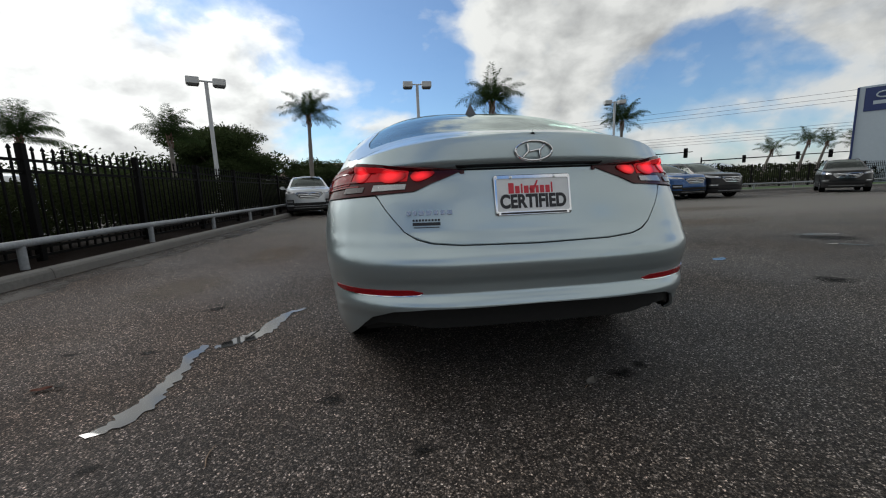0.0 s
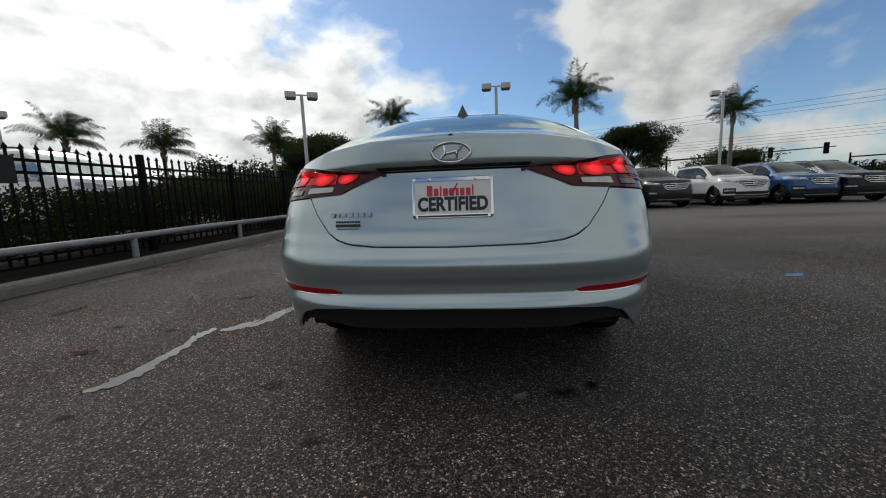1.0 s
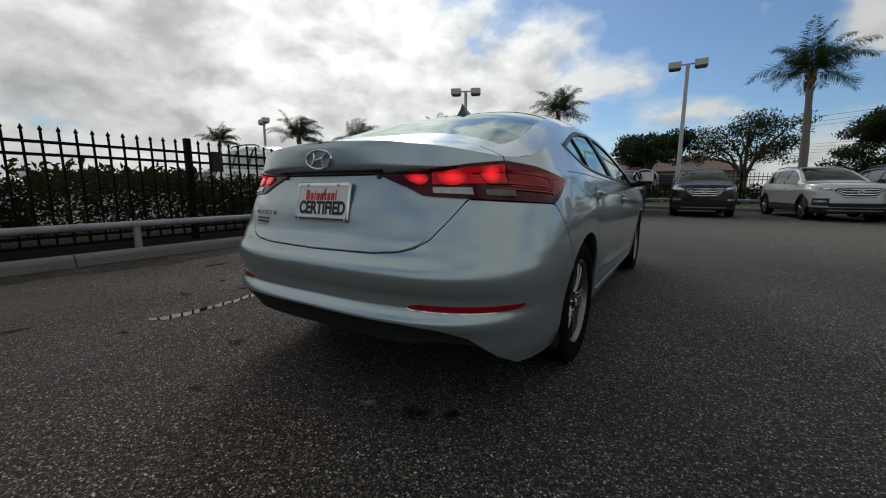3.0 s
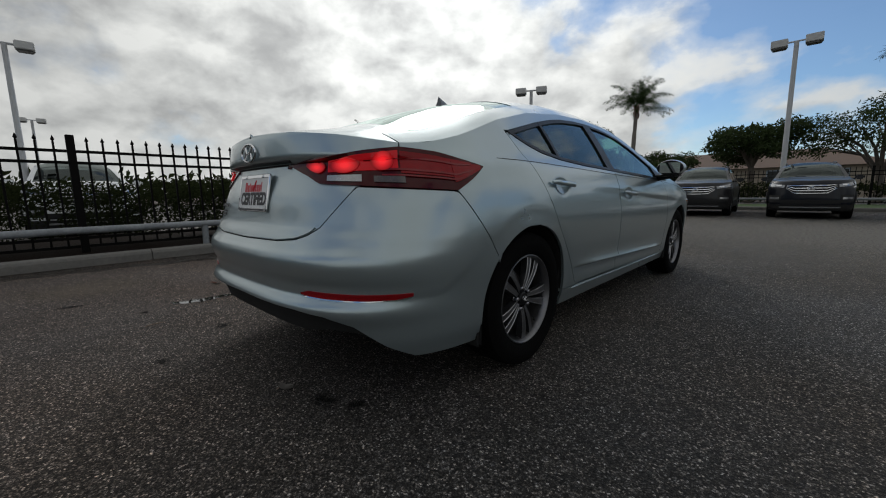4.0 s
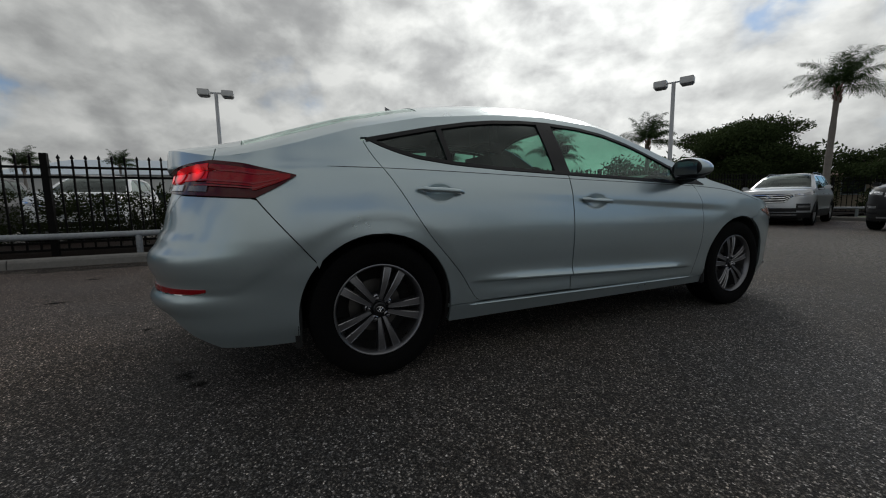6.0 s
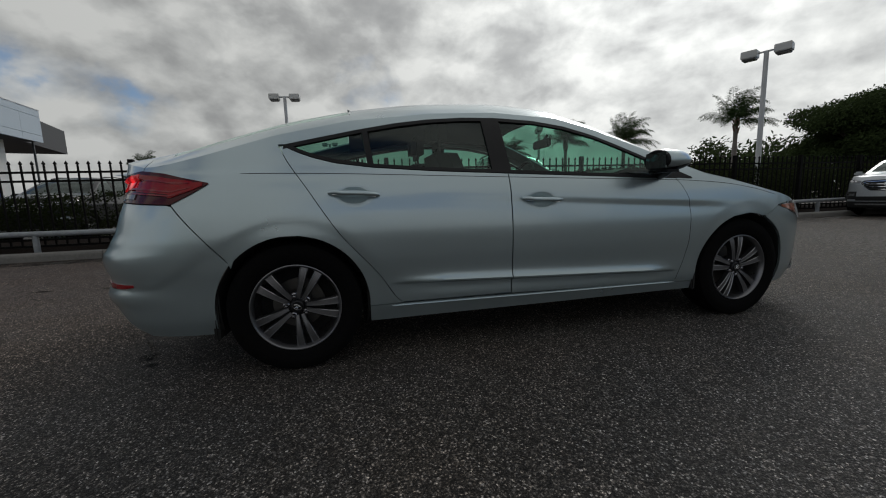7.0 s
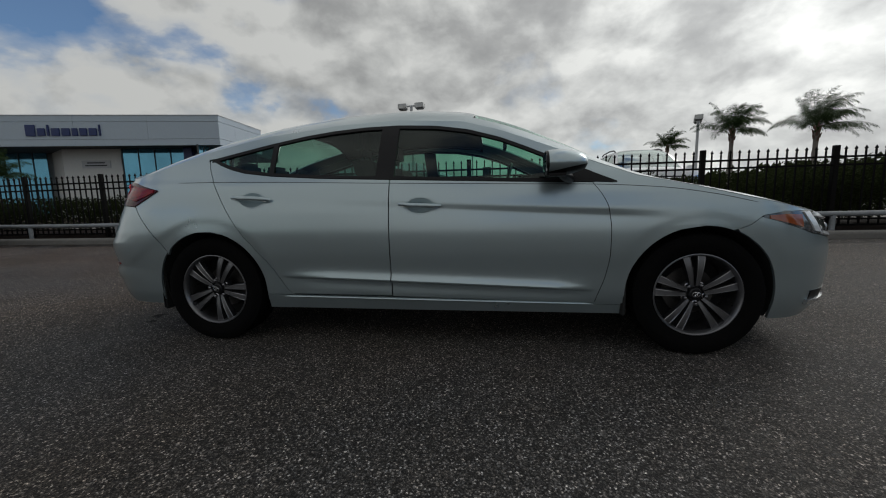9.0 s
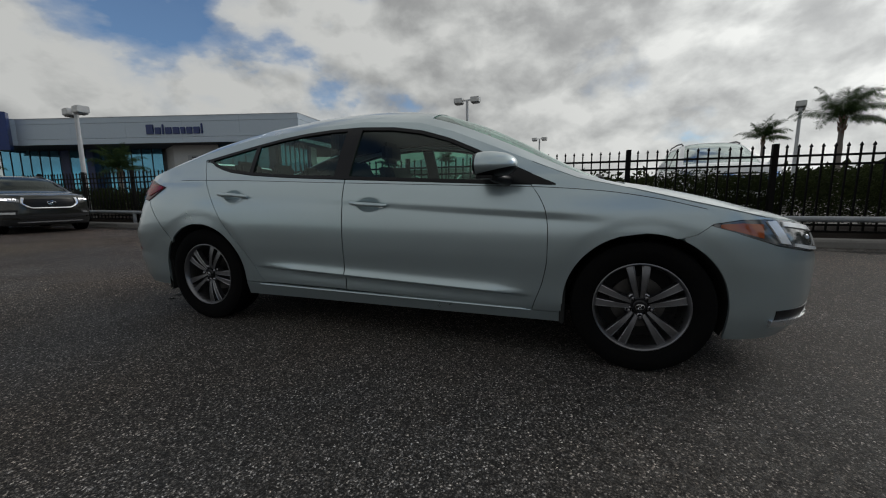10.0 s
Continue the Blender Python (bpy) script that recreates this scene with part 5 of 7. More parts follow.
def rounded_ring(a, b, c, d, r=0.012, z0=0.003, z1=0.007):
    bm = bmesh.new()

    def ring(w, h, z, rr):
        out = []
        for cx, cy, a0 in ((w - rr, h - rr, 0), (-w + rr, h - rr, 90), (-w + rr, -h + rr, 180), (w - rr, -h + rr, 270)):
            for k in range(5):
                t = radians(a0 + 90 * k / 4)
                out.append(bm.verts.new((cx + rr * math.cos(t), cy + rr * math.sin(t), z)))
        return out
    R = [ring(a, b, 0, r), ring(a, b, z1 - 0.002, r), ring(a - 0.002, b - 0.002, z1, r), ring(c, d, z1, r * 0.6), ring(c, d, z0, r * 0.6)]
    for p, q in zip(R, R[1:]):
        for k in range(len(p)):
            m = (k + 1) % len(p)
            bm.faces.new((p[k], p[m], q[m], q[k]))
    return bm


saloon()

# ---- parked sport utility vehicles ----
def suv_skin():
    width = curve((0.7, 0.90), (1.0, 0.925), (2.2, 0.905), (3.3, 0.91), (3.65, 0.925))
    prof = curve((0.2, -0.06), (0.32, -0.015), (0.5, 0.0), (0.75, -0.004), (0.88, 0.002), (0.98, -0.03), (1.06, -0.055), (1.2, -0.115), (1.4, -0.20), (1.55, -0.285), (1.66, -0.41))
    yr = curve((0.25, 0.10), (0.45, 0.03), (0.7, 0.02), (1.0, 0.10), (1.25, 0.28), (1.45, 0.45), (1.6, 0.5))
    yf = curve((0.22, 4.36), (0.35, 4.43), (0.55, 4.47), (0.85, 4.46), (0.97, 4.43), (1.03, 4.39), (1.10, 4.3))
    rail = [(0.0, 0.5, 1.60), (0.5, 0.6, 1.545), (0.58, 0.7, 1.535), (0.57, 1.2, 1.575), (0.56, 1.8, 1.59), (0.57, 2.3, 1.57), (0.64, 2.62, 1.47), (0.74, 2.95, 1.29), (0.82, 3.22, 1.14), (0.86, 3.45, 1.10), (0.87, 3.65, 1.075),
            (0.7, 3.98, 1.065), (0.5, 4.27, 1.04), (0.25, 4.38, 1.03), (0.0, 4.40, 1.03)]
    zc = curve((0.45, 1.60), (0.8, 1.63), (1.4, 1.65), (2.0, 1.645), (2.3, 1.62), (2.62, 1.52), (2.95, 1.35), (3.25, 1.18), (3.4, 1.14), (3.8, 1.12), (4.1, 1.10), (4.3, 1.065), (4.42, 1.025))
    k = curve((0.2, 3.0), (1.0, 2.8), (1.6, 2.6))
    kf = curve((0.2, 3.0), (0.7, 2.7), (1.1, 2.4))
    return Skin(0.7, 3.65, width, prof, yr, yf, k, kf, rail, zc)


SUV_SKIN = suv_skin()
SUV_MESH = {}


def shared(name, key, build, mat, parent, label=""):
    """A part whose mesh is made once per kind and paint."""
    k = (key, mat.name)
    if k not in SUV_MESH:
        me = bpy.data.meshes.new(name)
        bm = build()
        bm.to_mesh(me)
        bm.free()
        me.polygons.foreach_set("use_smooth", [True] * len(me.polygons))
        me.set_sharp_from_angle(angle=radians(38))
        me.materials.append(mat)
        SUV_MESH[k] = me
    ob = new(name, SUV_MESH[k])
    ob.parent = parent
    if label:
        ob["label"] = label
    return ob


def suv_wheel(parent, m):
    root = new("wheel")
    root.parent, root.matrix_basis = parent, m
    shared("tyre", "suv_tyre", lambda: tyre_mesh(0.345, 0.225, 0.225), RUBBER, root)
    shared("rim", "suv_rim", lambda: lathe([(-0.05, 0.20), (0.08, 0.215), (0.09, 0.228), (0.096, 0.226), (0.09, 0.205), (0.03, 0.195)], 32), ALLOY, root)
    shared("rim_back", "suv_rimb", lambda: lathe([(0.0, 0.0), (0.0, 0.2)], 32), LINER, root)

    def spokes():
        bm = bmesh.new()
        for k in range(5):
            a = math.tau * k / 5
            for s in (-0.11, 0.11):
                add_tube(bm, [(0.075, 0.03 * math.cos(a), 0.03 * math.sin(a)), (0.082, 0.215 * math.cos(a + s), 0.215 * math.sin(a + s))], [0.02, 0.014], 6)
        add_lathe(bm, [(0.05, 0.06), (0.085, 0.055), (0.09, 0.0)], 16)
        return bm
    shared("spoke_star", "suv_spokes", spokes, ALLOY, root)


def suv(m, paint, label, rows=4, chrome=True, group="parked cars", lights_on=False, glass=None):
    S = SUV_SKIN
    glass = glass or DARK_GLASS
    car = thing("suv_car", m, label, "car", group)
    U, R = S.u, S.rail
    uf = lambda y: 1 + (y - 0.7) / 2.95
    Y = lambda u: 0.7 + (u - 1) * 2.95
    AR, AF, RAD, AZ = 0.93, 3.60, 0.40, 0.345

    def arch(y, low):
        z = low
        for c in (AR, AF):
            d = abs(y - c)
            if d < RAD:
                z = max(z, AZ + math.sqrt(RAD * RAD - d * d))
        return z
    fan_y = lambda u: S.flat(u, 0.6).y
    belt = line((0.75, 1.12), (2.0, 1.085), (3.2, 1.045))
    wtop = lambda y: R(uf(y)) - 0.045
    clad = lambda u: 0.42 if u < 1 else max(0.42, arch(fan_y(u), 0.42) + 0.05) if u < 2.02 else 0.40
    shared("lower_cladding", "clad", lambda: skin_bm(S, 0, 3, lambda u: arch(fan_y(u), 0.25), clad, 150, 3, 0.008, 0.03, (1, -1)), BLACK_PLASTIC, car, "black plastic cladding")
    shared("body", "body", lambda: skin_bm(S, 0, 3, lambda u: clad(u), lambda u: min(R(u), belt(Y(u)) if 1.02 < u < 1.86 else R(u)), 150, 14, 0.0, 0.02, (1, -1)), paint, car)

    def upper():
        bm = bmesh.new()
        skin_patch(bm, S, 1.0, uf(3.3), lambda u: max(belt(Y(u)), wtop(Y(u))), R, 40, 2, 0.0, 0.02, (1, -1))
        for a, b in ((0.70, 0.86), (2.98, 3.3)):
            skin_patch(bm, S, uf(a), uf(b), lambda u: belt(Y(u)) - 0.02, lambda u: max(wtop(Y(u)), belt(Y(u))), 4, 8, 0.0, 0.02, (1, -1))
        top_patch(bm, S, 0.62, 2.36, -1, 1, 20, 16)
        for a, b in ((-1, -0.88), (0.88, 1)):
            top_patch(bm, S, 2.34, 3.3, a, b, 14, 2)
        return bm
    shared("roof", "roof", upper, paint, car)
    shared("bonnet", "bonnet", lambda: top_bm(S, 3.25, 4.395, -1, 1, 18, 24), paint, car)
    shared("windscreen", "wind", lambda: top_bm(S, 2.36, 3.26, -0.88, 0.88, 14, 14, -0.006, 0), glass, car)
    for s in (1, -1):
        for nm, a, b in (("quarter_window", 0.88, 1.28), ("rear_door_window", 1.33, 2.08), ("front_door_window", 2.14, 2.98)):
            shared(nm, nm + str(s), lambda a=a, b=b, s=s: skin_bm(S, uf(a), uf(b), lambda u: belt(Y(u)) + 0.005, lambda u: max(wtop(Y(u)), belt(Y(u)) + 0.01), 10, 6, -0.004, 0, (s,)), glass, car)
        shared("window_pillar", f"pil{s}", lambda s=s: skin_bm(S, uf(2.06), uf(2.16), lambda u: belt(Y(u)), lambda u: wtop(Y(u)), 2, 6, 0.0, 0.01, (s,)), BLACK_TRIM, car)
        shared("window_pillar", f"pil2{s}", lambda s=s: skin_bm(S, uf(1.27), uf(1.34), lambda u: belt(Y(u)), lambda u: wtop(Y(u)), 2, 6, 0.0, 0.01, (s,)), BLACK_TRIM, car)
        shared("roof_bar", f"bar{s}", lambda s=s: tube([(s * 0.57, 0.8, 1.60), (s * 0.565, 0.95, 1.635), (s * 0.555, 1.6, 1.655), (s * 0.56, 2.1, 1.635), (s * 0.575, 2.3, 1.59)], 0.016, 8), ALLOY_DARK, car)

        def mir(s=s):
            bm = bmesh.new()
            add_box(bm, *sorted((s * 0.95, s * 1.14)), 2.80, 2.94, 1.08, 1.21, 0.035)
            add_box(bm, *sorted((s * 0.84, s * 0.97)), 2.86, 2.93, 1.08, 1.12, 0.01)
            return bm
        shared("mirror", f"mir{s}", mir, paint, car)
        for y0 in (1.45, 2.3):
            shared("door_handle", f"han{s}{y0}", lambda s=s, y0=y0: tube([(s * (S.at(uf(y0 + 0.2 * t), 0.95).x + 0.012), y0 + 0.2 * t, 0.95) for t in (0, .3, .7, 1)], 0.012, 6), paint, car)
        shared("head_lamp", f"hl{s}", lambda s=s: skin_bm(S, U(.86, 3.8), U(.50, 4.30), line((U(.86, 3.8), 0.975), (U(.80, 4.0), 0.915), (U(.50, 4.30), 0.865)), lambda u: line((U(.86, 3.8), 1.02), (U(.8, 4.0), 1.005), (U(.50, 4.30), 0.935))(u), 18, 4, 0.008, 0.015, (s,)), LAMP_FACE, car, "slim clear head lamp")
        shared("projector", f"pj{s}", lambda s=s: skin_bm(S, U(.66, 4.18), U(.56, 4.27), lambda u: 0.915, lambda u: 0.945, 6, 3, 0.014, 0.01, (s,)), CHROME, car, "bright lamp projector")
        if lights_on:
            shared("daytime_lamp", f"drl{s}", lambda s=s: skin_bm(S, U(.78, 4.05), U(.56, 4.28), lambda u: 0.915, lambda u: 0.955, 8, 3, 0.014, 0.01, (s,)), DRL, car, "lit daytime lamp")
        shared("fog_lamp", f"fog{s}", lambda s=s: skin_bm(S, U(.84, 4.10), U(.62, 4.32), lambda u: 0.545, lambda u: 0.60, 8, 3, 0.008, 0.012, (s,)), CLEAR_LENS, car)
        shared("fog_surround", f"fogs{s}", lambda s=s: skin_bm(S, U(.86, 4.06), U(.58, 4.34), lambda u: 0.455, lambda u: 0.66, 8, 3, 0.004, 0.012, (s,)), BLACK_PLASTIC, car)
        for c in (AR, AF):
            def well(s=s, c=c):
                bm = bmesh.new()
                add_grid(bm, [[Vector((s * x, c + RAD * math.cos(a), max(AZ + RAD * math.sin(a), 0.22))) for x in (0.5, 0.7, 0.885)] for a in [radians(-20 + 220 * k / 24) for k in range(25)]], 0)
                return bm
            shared("wheel_well", f"well{s}{c}", well, LINER, car)
            suv_wheel(car, pose(s * 0.80, c, 0.345, 20, 0, 0 if s > 0 else 180))
    # grille: a six-sided mouth with bright bars
    gl = line((U(.50, 4.33), 0.875), (U(.44, 4.36), 0.80), (U(.32, 4.41), 0.685), (3.0, 0.675))
    gh = line((U(.50, 4.33), 0.885), (U(.46, 4.35), 0.945), (3.0, 0.955))
    g = shared("grille", "grille", lambda: skin_bm(S, U(.50, 4.33), 3.0, gl, gh, 20, 6, 0.010, 0.02, (1, -1)), BLACK_TRIM, car)
    if lights_on:
        # a wide bright U round the mouth
        bm = bmesh.new()
        for s in (1, -1):
            P = []
            for i in range(9):
                t = i / 8
                u = 3.0 + (U(.47, 4.33) - 3.0) * min(1.0, t * 1.35) ** 0.9
                q = S.at(u, 0.70 + 0.27 * max(0.0, (t - 0.55) / 0.45), 0.03)
                P.append((s * q.x, q.y, q.z))
            add_tube(bm, P, 0.032, 8)
        part("grille_surround", bm, CHROME, g, "bright chrome surround")
        rows = 0
    for k in range(rows):
        f0 = (k + 0.30) / rows
        shared("grille_bar", f"gbar{k}{rows}", lambda f0=f0: skin_bm(S, U(.465, 4.34), 3.0, lambda u: gl(u) + (gh(u) - gl(u)) * f0, lambda u: gl(u) + (gh(u) - gl(u)) * (f0 + 0.27 / rows), 14, 2, 0.022, 0.012, (1, -1)), CHROME if chrome else ALLOY_DARK, g)
    shared("lower_intake", "intake", lambda: skin_bm(S, U(.60, 4.34), 3.0, lambda u: 0.42, lambda u: 0.53, 12, 3, 0.004, 0.012, (1, -1)), BLACK_PLASTIC, car)
    shared("skid_strip", "skid", lambda: skin_bm(S, U(.62, 4.33), 3.0, lambda u: 0.315, lambda u: 0.345, 12, 2, 0.016, 0.012, (1, -1)), CLEAR_LENS, car)

    def emb():
        bm = bmesh.new()
        y = S.yf(0.84) + 0.028
        add_tube(bm, [(0.085 * math.cos(t), y, 0.845 + 0.045 * math.sin(t)) for t in [k * math.tau / 24 for k in range(25)]], 0.008, 6)
        add_tube(bm, [(-0.035, y, 0.87), (-0.015, y, 0.845), (0.015, y, 0.848), (0.035, y, 0.822)], 0.009, 6)
        return bm
    shared("emblem", "emb", emb, CHROME, g)
    shared("underbody", "under", lambda: box(-0.75, 0.75, 0.3, 4.2, 0.22, 0.5), LINER, car)

    def seats():
        bm = bmesh.new()
        for x in (-0.4, 0.4):
            add_box(bm, x - 0.25, x + 0.25, 1.95, 2.15, 0.6, 1.2, 0.05)
            add_box(bm, x - 0.13, x + 0.13, 1.92, 2.02, 1.22, 1.38, 0.04)
        add_box(bm, -0.7, 0.7, 0.95, 1.2, 0.6, 1.25, 0.06)
        add_box(bm, -0.72, 0.72, 3.0, 3.35, 0.7, 1.09, 0.05)
        return bm
    shared("cabin", "cabin", seats, CABIN, car)
    return car


DARK_GLASS = glass_sheet("suv_glass", (0.10, 0.13, 0.125), 1.17)
PALE_GLASS = glass_sheet("sky_mirroring_glass", (0.45, 0.50, 0.50), 2.6)
LAMP_FACE = plain("suv_lamp_face", (0.30, 0.31, 0.33), 0.15, 0.6, coat=0.6)
DRL = plain("lit_daytime_lamp", (0.9, 0.9, 0.9), 0.3, emit=((1.0, 0.97, 1.0), 2.0))
P_BLACK = car_paint("black_paint", (0.006, 0.0065, 0.0075), 0.1, 0.3, coat=0.4)
P_NAVY = car_paint("navy_paint", (0.005, 0.007, 0.013), 0.1, 0.3, coat=0.4)
P_GREY = car_paint("dark_grey_paint", (0.024, 0.024, 0.026), 0.3, 0.3, coat=0.4)
P_WHITE = car_paint("white_paint", (0.74, 0.75, 0.76), 0.0, 0.35)
P_BLUE = car_paint("blue_paint", (0.012, 0.075, 0.23), 0.5, 0.28)
P_LIGHT = car_paint("light_silver_paint", (0.52, 0.54, 0.56), 0.4, 0.3)
P_OLIVE = car_paint("dark_olive_paint", (0.018, 0.019, 0.016), 0.5, 0.28)
ROW_Y = 17.45
for x, turn, paint, word in ((-4.1, 13, P_LIGHT, "pale silver"), (-0.85, 3, P_GREY, "dark grey"), (1.7, 2, P_NAVY, "black-blue"), (4.7, 11, P_LIGHT, "pale silver"), (6.75, 6, P_GREY, "dark grey"), (9.35, 5, P_WHITE, "white"), (11.6, 5, P_BLUE, "bright blue"), (13.3, 4, P_BLACK, "black")):
    back = pose(x, ROW_Y + (0.5 if x < -2 else 0.0) - 2.2, 0, 0, 0, 180 + turn) @ pose(0, -2.1, 0) @ Matrix.Diagonal((0.93, 0.95, 0.94, 1))
    suv(back, paint, f"{word} sport utility car with chrome grille bars, parked", group="parked row of cars")
suv(pose(22.1, 16.0, 0, 0, 0, 133) @ Matrix.Diagonal((0.9, 0.9, 0.9, 1)), P_BLACK, "black sport utility car parked apart near the sign", group="parked row of cars")
suv(pose(-3.7, -12.6, 0, 0, 0, -10) @ Matrix.Diagonal((0.92, 0.94, 0.86, 1)), P_OLIVE, "dark olive sport utility car with chrome grille surround and lit lamps", rows=2, lights_on=True)
suv(pose(-6.3, -19.0, 0, 0, 0, -14), P_GREY, "grey car standing behind the olive one")
for x, y, r, paint, word in ((-17.2, 8.6, -95, P_BLACK, "black"), (-12.5, -3.2, -90, P_WHITE, "white"), (-12.5, -6.0, -90, P_GREY, "grey"), (-13.0, 0.2, -90, P_WHITE, "white")):
    suv(pose(x, y, 0, 0, 0, r), paint, f"{word} car parked beyond the hedge", group="cars beyond the hedge")

suv(pose(-11.9, 6.8, 0, 0, 0, -90) @ Matrix.Diagonal((1.14, 1.0, 1.32, 1)), P_WHITE, "tall white van parked close behind the hedge", group="cars beyond the hedge", glass=PALE_GLASS)


# ---- street lamps ----
def street_lamp(x, y, h, turn, label="grey steel lamp post with two box heads", size=1.0):
    span, k = 0.46 * size, size
    root = thing("street_lamp", pose(x, y, 0, 0, 0, turn), label, "lamp post", "car park lamp posts")
    part("pole", tube([(0, 0, 0), (0, 0, h * 0.5), (0, 0, h - 0.05)], [0.092 * k, 0.08 * k, 0.07 * k], 12), POLE, root)
    part("base", lathe([(0.0, 0.17), (0.28, 0.17), (0.30, 0.15), (0.30, 0.0)], 20, "z"), CONCRETE, root)
    part("crossbar", tube([(-span, 0, h - 0.06), (span, 0, h - 0.06)], 0.03, 8), POLE, root)
    for s in (1, -1):
        bm = bmesh.new()
        add_box(bm, s * span - 0.23 * k, s * span + 0.23 * k, -0.2 * k, 0.2 * k, -0.15 * k, 0.10 * k, 0.015)
        hd = part("lamp_head", bm, LAMP_BOX, root)
        hd.matrix_basis = pose(0, 0, h - 0.05)
        bm = box(s * span - 0.2 * k, s * span + 0.2 * k, -0.17 * k, 0.17 * k, -0.205 * k, -0.148 * k, 0.02)
        part("lamp_lens", bm, LAMP_LENS, hd, "dark lamp glass under the head")
    return root


for x, y, h, t, k in ((12.7, 20.8, 5.5, -10, 0.86), (-6.8, 13.8, 4.9, 25, 0.88), (0.95, 18.5, 5.95, 0, 1.0), (-11.9, -0.6, 4.4, 85, 0.72), (-36.0, 0.0, 6.0, 80, 1.0), (-18.85, 12.6, 4.6, -22, 0.9), (-5.88, -12.4, 3.75, 80, 0.85)):
    street_lamp(x, y, h, t, size=k)


# ---- trees ----
def leaf_mesh(name, quads, mat):
    """Many small leaves: centre, direction, side, length, width of each."""
    verts, faces = [], []
    for c, d, s, ln, w in quads:
        k = len(verts)
        verts += [c - s * w * 0.5, c + d * ln * 0.5 - s * w * 0.45, c + d * ln, c + d * ln * 0.5 + s * w * 0.45]
        faces.append((k, k + 1, k + 2, k + 3))
    me = bpy.data.meshes.new(name)
    me.from_pydata(verts, [], faces)
    me.materials.append(mat)
    return me


def rand_dir(rng):
    z = rng.uniform(-1, 1)
    a = rng.uniform(0, math.tau)
    r = math.sqrt(1 - z * z)
    return Vector((r * math.cos(a), r * math.sin(a), z))


def palm(x, y, trunk_h, seed, size=1.0, lean=(0.0, 0.0), label="queen palm with drooping feathery fronds", fronds=30, gust=1.0):
    rng = random.Random(seed)
    root = thing("palm_tree", pose(x, y, 0), label, "palm tree", "palms round the car park")
    L = Vector((lean[0], lean[1], 0))
    pts = [Vector((0, 0, 0)) + L * (t ** 1.6) + Vector((0, 0, trunk_h * t)) for t in [k / 14 for k in range(15)]]
    part("trunk", tube(pts, [0.17 * size * (1 - 0.42 * (k / 14)) + (0.05 * size if k == 0 else 0) + 0.008 * math.sin(k * 2.1) for k in range(15)], 12), PALM_BARK, root)
    top = pts[-1]
    # old leaf bases round the neck, then the green growing point
    bm = bmesh.new()
    for k in range(14):
        a = k * 2.4
        o = Vector((math.cos(a), math.sin(a), 0)) * 0.10 * size
        z = -0.55 * size + 0.052 * size * k
        q = top + Vector((0, 0, z)) + o
        add_tube(bm, [q, q + o * 0.35 + Vector((0, 0, 0.13 * size)), q + o * 0.9 + Vector((0, 0, 0.24 * size))], [0.055 * size, 0.045 * size, 0.012 * size], 5)
    part("leaf_base_collar", bm, BOOT, root, "brown fibrous leaf bases")
    part("crownshaft", tube([top + Vector((0, 0, -0.25 * size)), top + Vector((0, 0, 0.05)), top + Vector((0, 0, 0.42 * size))], [0.10 * size, 0.10 * size, 0.02 * size], 10), PALM, root)
    quads, bm = [], bmesh.new()
    wind = Vector((0.011, 0.018, 0.0)) * gust
    for k in range(fronds):
        a = math.tau * k / fronds * 2.618 + rng.uniform(-0.25, 0.25)
        up = 0.02 + 1.48 * ((k + rng.random()) / fronds) ** 0.68
        ln = size * rng.uniform(1.7, 2.3)
        out = Vector((math.cos(a), math.sin(a), 0))
        rach = []
        d = (out * math.cos(up) + Vector((0, 0, math.sin(up)))).normalized()
        p = top + Vector((0, 0, 0.10 * size))
        n = 20
        sag = rng.uniform(0.075, 0.125) * (0.75 + 0.5 * max(up, 0.0))
        for i in range(n + 1):
            rach.append(p.copy())
            p = p + d * ln / n
            d = (d + wind + Vector((0, 0, -sag * (0.25 + 1.1 * i / n)))).normalized()
        add_tube(bm, rach[::2], [0.013 * size * (1 - i / 12) + 0.002 for i in range(len(rach[::2]))], 5)
        for i in range(4, n + 1):
            t = i / n
            tang = (rach[i] - rach[i - 1]).normalized()
            side = tang.cross(Vector((0, 0, 1))).normalized()
            for q in range(5):
                for s in (1, -1):
                    dd = (side * s * 0.8 + tang * 0.55 + Vector((0, 0, rng.uniform(-1.15, 0.25)))).normalized()
                    ll = size * (0.46 * math.sin(math.pi * min(0.97, 0.20 + t * 0.74)) + 0.09) * rng.uniform(0.75, 1.15)
                    quads.append((rach[i] - tang * (ln / n) * 0.2 * q, dd, tang, ll, 0.020 * size))
    part("frond_stem", bm, PALM, root)
    ob = new("foliage", leaf_mesh("foliage", quads, PALM))
    ob.parent = root
    return root


